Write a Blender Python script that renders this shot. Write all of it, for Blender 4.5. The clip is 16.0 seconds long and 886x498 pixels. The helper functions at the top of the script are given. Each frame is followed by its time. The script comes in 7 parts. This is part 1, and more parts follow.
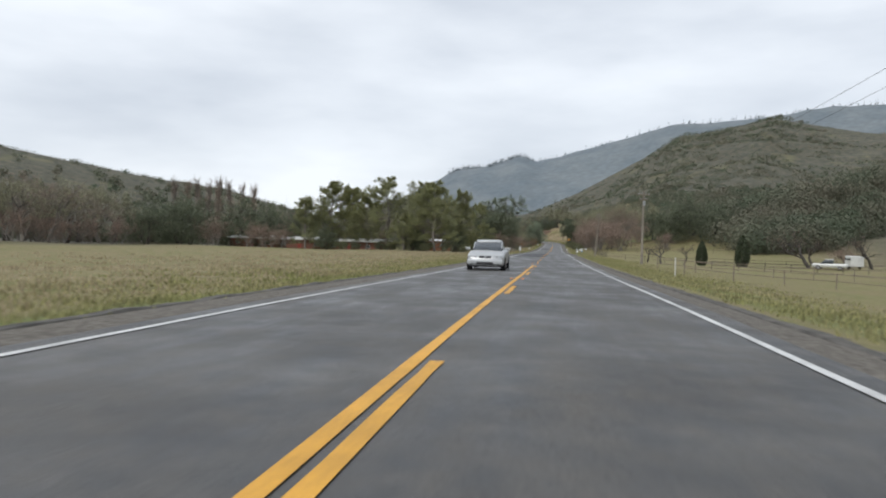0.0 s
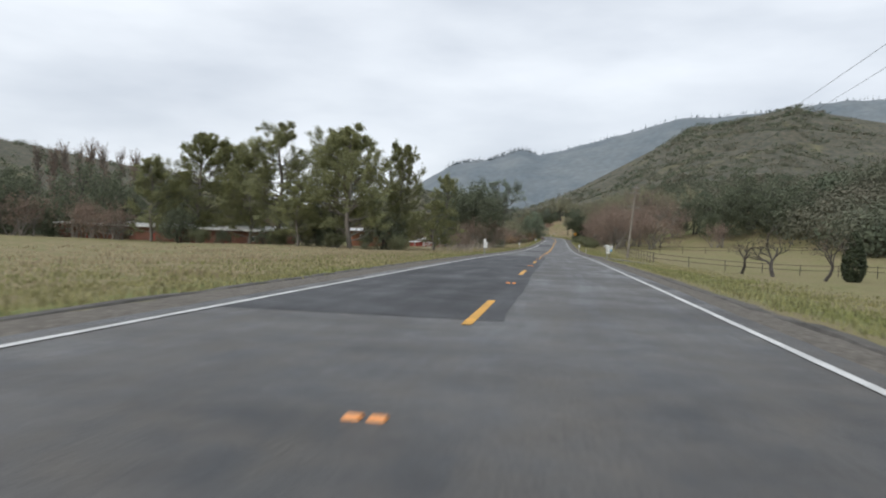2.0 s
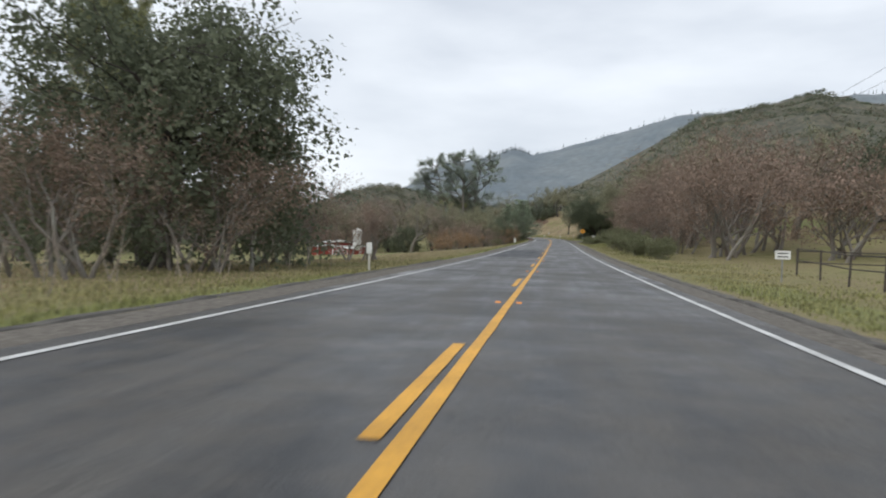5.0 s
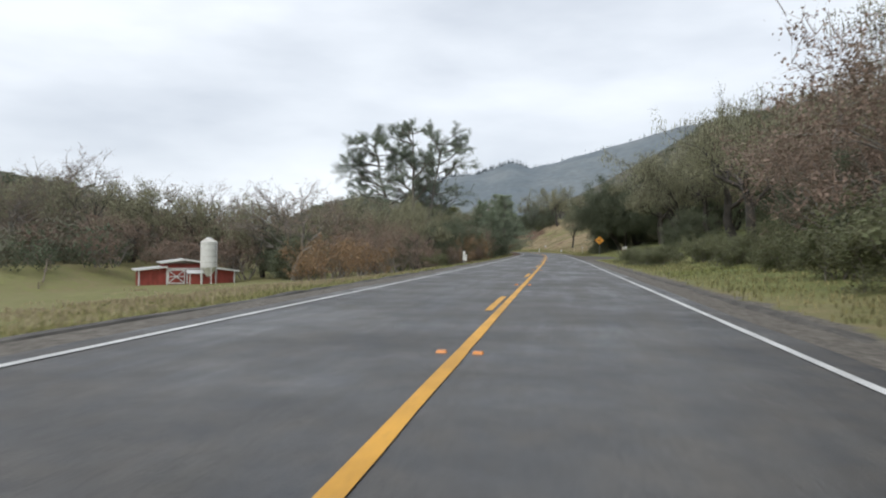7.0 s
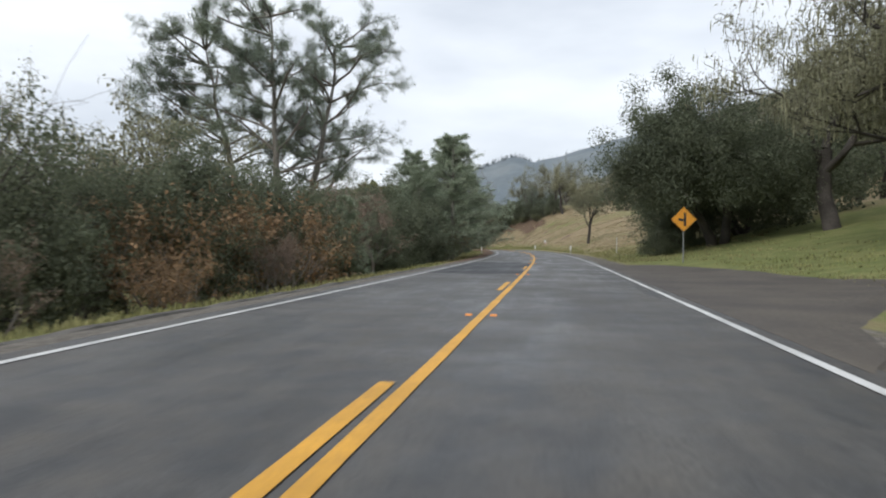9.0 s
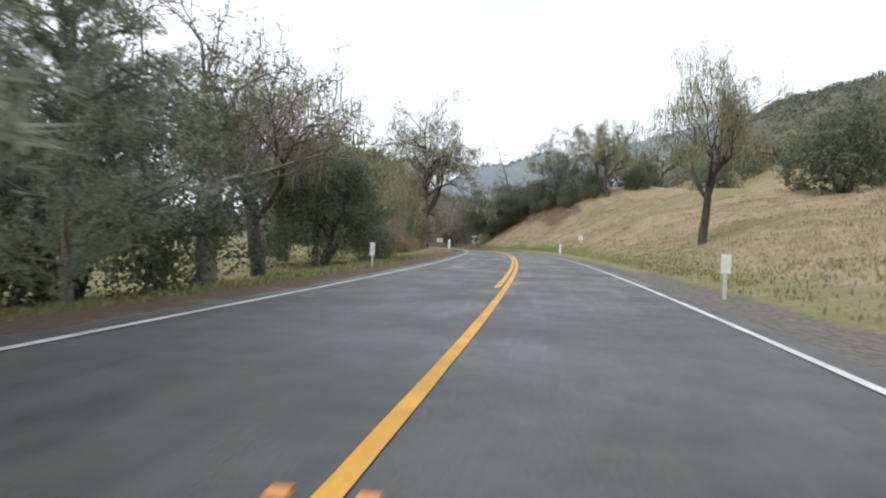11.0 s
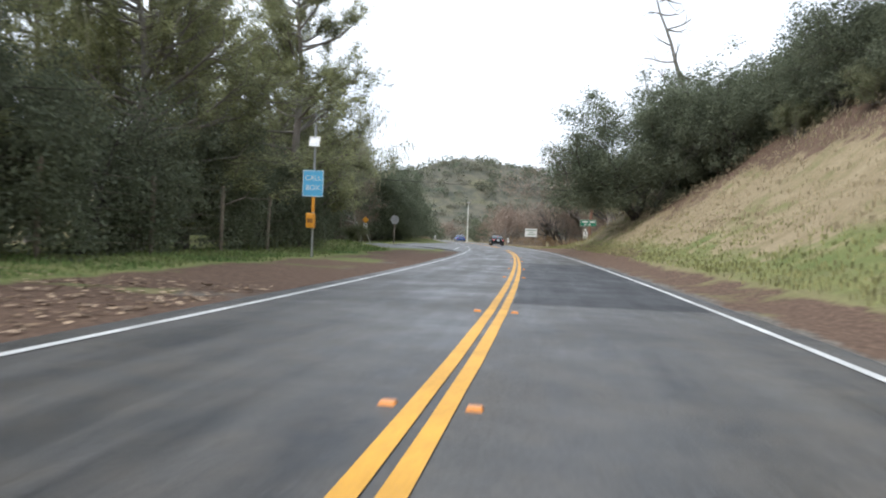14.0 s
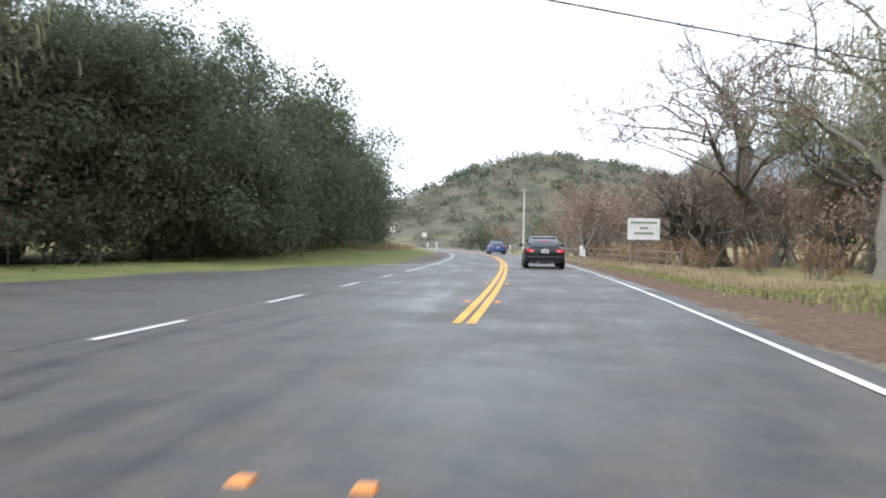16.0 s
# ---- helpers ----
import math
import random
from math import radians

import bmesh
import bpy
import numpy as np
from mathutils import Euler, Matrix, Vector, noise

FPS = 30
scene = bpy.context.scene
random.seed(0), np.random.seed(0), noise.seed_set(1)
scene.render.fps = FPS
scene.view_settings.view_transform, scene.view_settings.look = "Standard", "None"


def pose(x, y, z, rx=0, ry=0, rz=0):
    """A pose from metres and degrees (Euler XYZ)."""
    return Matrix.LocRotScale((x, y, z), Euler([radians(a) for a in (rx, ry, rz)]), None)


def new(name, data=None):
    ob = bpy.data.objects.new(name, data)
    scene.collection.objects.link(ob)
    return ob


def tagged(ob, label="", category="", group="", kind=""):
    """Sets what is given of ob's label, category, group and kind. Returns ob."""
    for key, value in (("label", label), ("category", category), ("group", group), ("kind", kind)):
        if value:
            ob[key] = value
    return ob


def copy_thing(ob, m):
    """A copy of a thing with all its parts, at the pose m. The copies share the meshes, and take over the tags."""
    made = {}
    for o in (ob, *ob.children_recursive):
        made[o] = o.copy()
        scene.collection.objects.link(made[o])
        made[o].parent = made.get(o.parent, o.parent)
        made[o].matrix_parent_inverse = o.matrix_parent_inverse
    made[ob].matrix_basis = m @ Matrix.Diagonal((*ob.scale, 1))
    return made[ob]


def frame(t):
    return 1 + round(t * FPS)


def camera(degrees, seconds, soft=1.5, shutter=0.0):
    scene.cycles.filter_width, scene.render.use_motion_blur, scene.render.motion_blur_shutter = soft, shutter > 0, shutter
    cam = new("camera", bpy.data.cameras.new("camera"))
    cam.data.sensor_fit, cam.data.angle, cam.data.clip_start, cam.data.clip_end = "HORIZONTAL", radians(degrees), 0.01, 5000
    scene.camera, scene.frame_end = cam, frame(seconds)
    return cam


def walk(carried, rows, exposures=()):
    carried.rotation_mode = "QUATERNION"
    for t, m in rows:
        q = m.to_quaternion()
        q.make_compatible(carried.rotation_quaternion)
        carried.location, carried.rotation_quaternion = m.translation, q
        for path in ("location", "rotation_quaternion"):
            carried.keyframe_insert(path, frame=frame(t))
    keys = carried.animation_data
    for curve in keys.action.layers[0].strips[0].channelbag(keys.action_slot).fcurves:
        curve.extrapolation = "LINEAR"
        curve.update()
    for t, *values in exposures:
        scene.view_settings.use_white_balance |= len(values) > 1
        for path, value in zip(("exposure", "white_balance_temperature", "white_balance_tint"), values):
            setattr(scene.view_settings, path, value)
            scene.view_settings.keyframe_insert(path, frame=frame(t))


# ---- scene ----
ROWS = [  # seconds, way along the road, offset, turn, tilt, lean
    (0.0, -20.62, 1.03, 8.33, -0.38, -1.39),
    (0.5, -3.12, 0.89, 8.68, -0.71, -1.80),
    (1.0, 15.13, 0.87, 8.46, -0.47, -1.05),
    (1.5, 34.17, 1.02, 8.69, -0.28, -1.04),
    (2.0, 53.91, 0.98, 8.62, -0.81, -1.94),
    (2.5, 73.44, 0.93, 8.67, -0.59, -1.71),
    (3.0, 92.34, 0.90, 8.60, -0.63, -1.78),
    (3.5, 110.99, 0.80, 8.63, -0.74, -1.86),
    (4.0, 129.58, 0.67, 8.38, -0.55, -1.44),
    (4.5, 148.08, 0.74, 8.44, -0.53, -1.45),
    (5.0, 166.45, 0.80, 8.49, -0.52, -1.45),
    (5.5, 184.74, 0.86, 8.54, -0.51, -1.46),
    (6.0, 202.99, 0.92, 8.59, -0.49, -1.46),
    (6.5, 221.26, 0.98, 8.64, -0.48, -1.47),
    (7.0, 239.56, 0.97, 8.63, -0.08, -0.95),
    (7.5, 257.93, 0.91, 8.68, -0.22, -1.60),
    (8.0, 275.93, 0.86, 8.57, -0.70, -0.97),
    (8.5, 293.12, 1.01, 8.67, -0.02, -0.08),
    (9.0, 309.69, 1.09, 8.57, -0.34, -0.52),
    (9.5, 326.38, 1.03, 8.02, -0.42, -0.85),
    (10.0, 342.97, 0.98, 8.35, -0.55, -1.56),
    (10.5, 359.55, 0.95, 8.42, -0.64, -1.82),
    (11.0, 376.12, 0.91, 8.50, -0.73, -2.08),
    (11.5, 392.70, 0.88, 8.57, -0.82, -2.33),
    (12.0, 409.27, 0.84, 8.64, -0.91, -2.59),
    (12.5, 425.85, 0.81, 8.72, -1.00, -2.85),
    (13.0, 442.44, 0.62, 8.71, -0.95, -2.35),
    (13.5, 459.60, 0.68, 9.08, -0.47, -2.69),
    (14.0, 477.10, 0.66, 8.62, -0.82, -2.14),
    (14.5, 494.57, 0.77, 8.95, -0.68, -2.36),
    (15.0, 512.17, 0.73, 7.68, -0.38, -2.16),
    (15.5, 530.11, 0.83, 8.61, -0.60, -2.01),
    (16.0, 548.11, 0.96, 8.22, -0.41, -1.00),
]
BEND = [(-50, -0.025), (255, -0.046), (300, 0.286), (330, 0.131), (360, 1.207), (390, 1.422), (420, 1.797), (450, 1.972), (480, 2.13), (510, 0.889), (540, 2.455), (570, 1.6), (600, 2.3), (640, 2.5), (700, 1.8), (800, 0.8)]  # way, turn to the left in thousandths per metre
SLOPE = [(-50, -0.71), (0, -2.44), (60, -1.48), (120, -2.17), (180, -1.24), (240, -0.01), (300, 0.05), (360, 0.19), (420, 0.13), (480, -0.99), (540, -0.52), (600, -0.58), (700, -0.49), (800, -0.45)]  # way, rise in hundredths

EYE = 0.997
GRID = np.arange(-1600.0, 3300.0, 1.0)


def build_line():
    ks = np.interp(GRID, [a for a, b in BEND], [b / 1000 for a, b in BEND])
    ks[(GRID > 800) | (GRID < -50)] = 0
    rise = np.interp(GRID, [a for a, b in SLOPE], [b / 100 for a, b in SLOPE])
    rise[(GRID > 900) | (GRID < -90)] = 0
    th = np.concatenate([[0], np.cumsum((ks[1:] + ks[:-1]) / 2)])
    th -= np.interp(0, GRID, th)
    mid = (th[1:] + th[:-1]) / 2
    x = np.concatenate([[0], np.cumsum(-np.sin(mid))])
    y = np.concatenate([[0], np.cumsum(np.cos(mid))])
    z = np.concatenate([[0], np.cumsum((rise[1:] + rise[:-1]) / 2)])
    return th, x - np.interp(0, GRID, x), y - np.interp(0, GRID, y), z - np.interp(0, GRID, z), rise


TH, RX, RY, RZ, RISE = build_line()
MEAN = -0.18  # the far ground's common cross direction


def line_at(s):
    return [float(np.interp(s, GRID, a)) for a in (RX, RY, RZ, TH, RISE)]


def spot(s, u):
    """World x, y of a place s metres along the road and u metres to its right."""
    x, y, z, a, _ = line_at(s)
    c = max(-70.0, min(70.0, u))
    b = 0.2
    return x + c * math.cos(a) + (u - c) * math.cos(b), y + c * math.sin(a) + (u - c) * math.sin(b)


# ---- camera and its walk ----
cam = camera(61.66, 16.0, soft=2.0, shutter=0.1)
path = []
for t, s, u, turn, tilt, lean in ROWS:
    x, y, z, a, rise = line_at(s)
    path.append((t, pose(x + u * math.cos(a), y + u * math.sin(a), z + EYE,
                         90 + tilt + math.degrees(math.atan(rise)), lean, turn + math.degrees(a))))
walk(cam, path, exposures=[(0.0, 0.2, 6430, 10), (9.0, 0.35, 6430, 10), (10.0, 0.55, 6400, 10), (12.5, 0.85, 6350, 10), (14.0, 1.0, 6200, 10), (15.0, 1.3, 6150, 10), (16.0, 1.25, 6200, 10)])

# ---- world and sun ----
world = bpy.data.worlds.new("overcast")
scene.world = world
world.use_nodes = True
wn, wl = world.node_tree.nodes, world.node_tree.links
wn.clear()
w_out = wn.new("ShaderNodeOutputWorld")
w_bg = wn.new("ShaderNodeBackground")
w_sky = wn.new("ShaderNodeTexSky")
w_sky.sky_type, w_sky.sun_disc = "NISHITA", False
w_sky.sun_elevation, w_sky.sun_rotation = radians(46), radians(212)
w_gain = wn.new("ShaderNodeMixRGB")
w_gain.blend_type = "MULTIPLY"
w_gain.inputs[0].default_value = 1
w_gain.inputs[2].default_value = (0.1, 0.1, 0.1, 1)
w_co = wn.new("ShaderNodeTexCoord")
w_map = wn.new("ShaderNodeMapping")
w_map.inputs["Scale"].default_value = (1.0, 1.0, 3.2)
w_noise = wn.new("ShaderNodeTexNoise")
w_noise.inputs["Scale"].default_value, w_noise.inputs["Detail"].default_value = 2.6, 5
w_noise.inputs["Roughness"].default_value = 0.48
w_ramp = wn.new("ShaderNodeValToRGB")
w_ramp.color_ramp.elements[0].position, w_ramp.color_ramp.elements[0].color = 0.33, (0.58, 0.625, 0.69, 1)
w_ramp.color_ramp.elements[1].position, w_ramp.color_ramp.elements[1].color = 0.68, (0.86, 0.90, 0.945, 1)
w_mix = wn.new("ShaderNodeMixRGB")
w_mix.inputs[0].default_value = 0.92
wl.new(w_co.outputs["Generated"], w_map.inputs[0])
wl.new(w_map.outputs[0], w_noise.inputs["Vector"])
wl.new(w_noise.outputs[0], w_ramp.inputs[0])
wl.new(w_sky.outputs[0], w_gain.inputs[1])
wl.new(w_gain.outputs[0], w_mix.inputs[1])
wl.new(w_ramp.outputs[0], w_mix.inputs[2])
wl.new(w_mix.outputs[0], w_bg.inputs[0])
wl.new(w_bg.outputs[0], w_out.inputs[0])
w_bg.inputs[1].default_value = 1.0
sun = new("sun", bpy.data.lights.new("sun", "SUN"))
sun.data.energy, sun.data.angle, sun.data.color = 1.25, radians(30), (1.0, 0.97, 0.93)
sun.matrix_world = pose(0, 0, 60, 44, 0, -32)


# ---- materials ----
def shader(name, base, rough=0.8, metal=0.0, spread=0.25, scale=3.0, fine=40.0, bump=0.2, island=0.0,
           second=None, translucent=0.0, spec=0.5, piece=0.0):
    """A surface with two sizes of variation, bump and, where asked, a change from piece to piece."""
    m = bpy.data.materials.new(name)
    m.use_nodes = True
    n, l = m.node_tree.nodes, m.node_tree.links
    p = n["Principled BSDF"]
    p.inputs["Roughness"].default_value = rough
    p.inputs["Metallic"].default_value = metal
    p.inputs["Specular IOR Level"].default_value = spec
    co = n.new("ShaderNodeTexCoord")
    big = n.new("ShaderNodeTexNoise")
    big.inputs["Scale"].default_value, big.inputs["Detail"].default_value = scale, 4
    small = n.new("ShaderNodeTexNoise")
    small.inputs["Scale"].default_value, small.inputs["Detail"].default_value = fine, 3
    l.new(co.outputs["Object"], big.inputs["Vector"])
    l.new(co.outputs["Object"], small.inputs["Vector"])
    a = n.new("ShaderNodeMixRGB")
    other = second or tuple(c * (1 - spread) for c in base)
    a.inputs[1].default_value = (*other, 1)
    a.inputs[2].default_value = (*base, 1)
    sharp = n.new("ShaderNodeMapRange")
    sharp.inputs[1].default_value, sharp.inputs[2].default_value = 0.35, 0.65
    l.new(big.outputs[0], sharp.inputs[0])
    l.new(sharp.outputs[0], a.inputs[0])
    b = n.new("ShaderNodeMixRGB")
    b.blend_type = "MULTIPLY"
    b.inputs[0].default_value = spread
    l.new(a.outputs[0], b.inputs[1])
    grey = n.new("ShaderNodeMapRange")
    grey.inputs[1].default_value, grey.inputs[2].default_value = 0.3, 0.7
    grey.inputs[3].default_value, grey.inputs[4].default_value = 0.35, 1.3
    l.new(small.outputs[0], grey.inputs[0])
    l.new(grey.outputs[0], b.inputs[2])
    colour = b.outputs[0]
    for amount, node, out in ((island, "ShaderNodeNewGeometry", "Random Per Island"), (piece, "ShaderNodeObjectInfo", "Random")):
        if amount:
            g = n.new(node)
            h = n.new("ShaderNodeMapRange")
            h.inputs[3].default_value, h.inputs[4].default_value = 1 - amount, 1 + amount
            l.new(g.outputs[out], h.inputs[0])
            c = n.new("ShaderNodeMixRGB")
            c.blend_type = "MULTIPLY"
            c.inputs[0].default_value = 1
            l.new(colour, c.inputs[1])
            l.new(h.outputs[0], c.inputs[2])
            colour = c.outputs[0]
    l.new(colour, p.inputs["Base Color"])
    if bump:
        k = n.new("ShaderNodeBump")
        k.inputs["Strength"].default_value, k.inputs["Distance"].default_value = bump, 0.02
        l.new(small.outputs[0], k.inputs["Height"])
        l.new(k.outputs[0], p.inputs["Normal"])
    if translucent:
        tr = n.new("ShaderNodeBsdfTranslucent")
        l.new(colour, tr.inputs[0])
        mix = n.new("ShaderNodeMixShader")
        mix.inputs[0].default_value = translucent
        l.new(p.outputs[0], mix.inputs[1])
        l.new(tr.outputs[0], mix.inputs[2])
        l.new(mix.outputs[0], n["Material Output"].inputs[0])
    return m


def glow(name, colour, strength):
    m = shader(name, colour, 0.3, spread=0.0, bump=0)
    p = m.node_tree.nodes["Principled BSDF"]
    p.inputs["Emission Color"].default_value = (*colour, 1)
    p.inputs["Emission Strength"].default_value = strength
    return m


BARK = shader("bark", (0.21, 0.175, 0.15), 0.95, spread=0.5, scale=1.5, fine=18, bump=0.6, second=(0.24, 0.23, 0.2))
BARK_DARK = shader("dark bark", (0.10, 0.087, 0.076), 0.95, spread=0.5, scale=1.5, fine=18, bump=0.6)
BARK_PALE = shader("pale bark", (0.215, 0.19, 0.165), 0.95, spread=0.4, scale=1.2, fine=14, bump=0.5, second=(0.17, 0.16, 0.13))
OAK_LEAF = shader("live oak leaf", (0.185, 0.205, 0.135), 0.75, spread=0.3, scale=0.5, fine=6, bump=0, island=0.24, spec=0.25, second=(0.135, 0.155, 0.10), translucent=0.45)
PINE_LEAF = shader("pine needle", (0.31, 0.315, 0.145), 0.6, spread=0.3, scale=0.4, fine=6, bump=0, island=0.5, second=(0.23, 0.24, 0.12), translucent=0.4)
GREY_PINE = shader("grey pine needle", (0.27, 0.31, 0.22), 0.6, spread=0.3, scale=0.4, fine=6, bump=0, island=0.5, second=(0.16, 0.19, 0.145), translucent=0.4)
FIR_LEAF = shader("young pine needle", (0.37, 0.42, 0.30), 0.6, spread=0.3, scale=0.4, fine=6, bump=0, island=0.3, second=(0.28, 0.33, 0.23), translucent=0.5)
LICHEN = shader("hanging lichen", (0.35, 0.34, 0.22), 0.95, spread=0.3, scale=0.5, fine=8, bump=0, island=0.4, second=(0.22, 0.215, 0.14), translucent=0.35)
TWIG_BROWN = shader("brown twig", (0.31, 0.225, 0.175), 0.95, spread=0.35, scale=0.5, fine=8, bump=0, island=0.4, second=(0.23, 0.175, 0.135), translucent=0.2)
TWIG_RUST = shader("rust twig", (0.33, 0.21, 0.115), 0.95, spread=0.3, scale=0.5, fine=8, bump=0, island=0.4, second=(0.24, 0.16, 0.09), translucent=0.1)
CYPRESS_LEAF = shader("cypress leaf", (0.07, 0.088, 0.045), 0.7, spread=0.3, scale=0.8, fine=8, bump=0, island=0.5, translucent=0.15)
SHRUB_LEAF = shader("shrub leaf", (0.185, 0.21, 0.105), 0.7, spread=0.3, scale=0.8, fine=8, bump=0, island=0.35, second=(0.17, 0.165, 0.095), translucent=0.35)
FAR_LEAF = shader("far woodland", (0.10, 0.13, 0.08), 0.9, spread=0.25, scale=0.05, fine=0.3, bump=0, island=0.25, second=(0.195, 0.18, 0.13), translucent=0.3)
# The blue-grey stands for distance haze, mixed straight into the ridge's base colour.
RIDGE_HAZE = shader("wooded ridge with painted haze", (0.135, 0.165, 0.185), 0.95, spread=0.25, scale=0.01, fine=0.06, bump=0, second=(0.18, 0.205, 0.215))
GRASS = shader("grass blade", (0.25, 0.26, 0.10), 0.8, spread=0.3, scale=0.12, fine=3, bump=0, island=0.5, second=(0.34, 0.30, 0.155), translucent=0.4)
GREEN_BLADE = shader("green grass blade", (0.13, 0.21, 0.065), 0.8, spread=0.3, scale=0.3, fine=3, bump=0, island=0.35, second=(0.21, 0.24, 0.09), translucent=0.4)
DRY = shader("dry weed", (0.46, 0.39, 0.25), 0.9, spread=0.3, scale=0.15, fine=3, bump=0, island=0.25, second=(0.36, 0.29, 0.19), translucent=0.4)


def ground_material():
    m = bpy.data.materials.new("ground cover")
    m.use_nodes = True
    n, l = m.node_tree.nodes, m.node_tree.links
    p = n["Principled BSDF"]
    p.inputs["Roughness"].default_value, p.inputs["Specular IOR Level"].default_value = 0.95, 0.2
    co = n.new("ShaderNodeTexCoord")

    def noise_at(scale, detail=5, rough=0.55):
        t = n.new("ShaderNodeTexNoise")
        t.inputs["Scale"].default_value, t.inputs["Detail"].default_value, t.inputs["Roughness"].default_value = scale, detail, rough
        l.new(co.outputs["Object"], t.inputs["Vector"])
        return t.outputs[0]

    def ranged(value, a, b, c=0.0, d=1.0):
        r = n.new("ShaderNodeMapRange")
        for i, v in enumerate((a, b, c, d)):
            r.inputs[i + 1].default_value = v
        l.new(value, r.inputs[0])
        return r.outputs[0]

    def mixed(f, a, b, how="MIX"):
        x = n.new("ShaderNodeMixRGB")
        x.blend_type = how
        for i, v in enumerate((f, a, b)):
            if isinstance(v, tuple):
                x.inputs[i].default_value = (*v, 1)
            elif isinstance(v, float):
                x.inputs[i].default_value = v
            else:
                l.new(v, x.inputs[i])
        return x.outputs[0]

    def sums(a, b, k):
        x = n.new("ShaderNodeMath")
        x.operation = "MULTIPLY_ADD"
        l.new(b, x.inputs[0])
        x.inputs[1].default_value = k
        l.new(a, x.inputs[2])
        return x.outputs[0]

    at = n.new("ShaderNodeAttribute")
    at.attribute_name = "cover"
    sep = n.new("ShaderNodeSeparateColor")
    l.new(at.outputs["Color"], sep.inputs[0])
    small, mid, wide = noise_at(9.0, 6, 0.65), noise_at(0.9, 5), noise_at(0.12, 4)
    blotch = ranged(mid, 0.3, 0.7, -0.5, 0.5)
    grass = mixed(ranged(mid, 0.35, 0.65), (0.16, 0.165, 0.06), (0.255, 0.215, 0.115))
    grass = mixed(ranged(wide, 0.4, 0.6), grass, (0.225, 0.19, 0.10))
    green = mixed(ranged(mid, 0.35, 0.7), (0.125, 0.155, 0.05), (0.22, 0.215, 0.085))
    dry = mixed(ranged(mid, 0.3, 0.7), (0.23, 0.175, 0.10), (0.33, 0.265, 0.165))
    dirt = mixed(ranged(small, 0.35, 0.65), (0.095, 0.060, 0.042), (0.16, 0.104, 0.072))
    gravel = mixed(ranged(small, 0.35, 0.65), (0.105, 0.094, 0.08), (0.195, 0.178, 0.152))
    c = mixed(ranged(sums(sep.outputs[1], blotch, 0.6), 0.35, 0.65), grass, green)
    c = mixed(ranged(sums(sep.outputs[2], blotch, 0.6), 0.35, 0.65), c, dry)
    c = mixed(ranged(sums(sep.outputs[0], blotch, 0.5), 0.4, 0.6), c, gravel)
    at3 = n.new("ShaderNodeAttribute")
    at3.attribute_name = "scrub"
    patchy = noise_at(0.022, 6, 0.65)
    scrub = mixed(ranged(noise_at(0.16, 5, 0.7), 0.35, 0.65), (0.062, 0.07, 0.054), (0.15, 0.135, 0.10))
    scrub = mixed(ranged(patchy, 0.56, 0.68), scrub, (0.165, 0.155, 0.09))
    c = mixed(at3.outputs["Fac"], c, scrub)
    at2 = n.new("ShaderNodeAttribute")
    at2.attribute_name = "earth"
    c = mixed(ranged(sums(at2.outputs["Fac"], blotch, 0.5), 0.4, 0.6), c, dirt)
    grain = ranged(small, 0.25, 0.75, 0.55, 1.35)
    c = mixed(0.7, c, grain, "MULTIPLY")
    l.new(c, p.inputs["Base Color"])
    k = n.new("ShaderNodeBump")
    k.inputs["Strength"].default_value, k.inputs["Distance"].default_value = 0.6, 0.06
    l.new(small, k.inputs["Height"])
    l.new(k.outputs[0], p.inputs["Normal"])
    return m


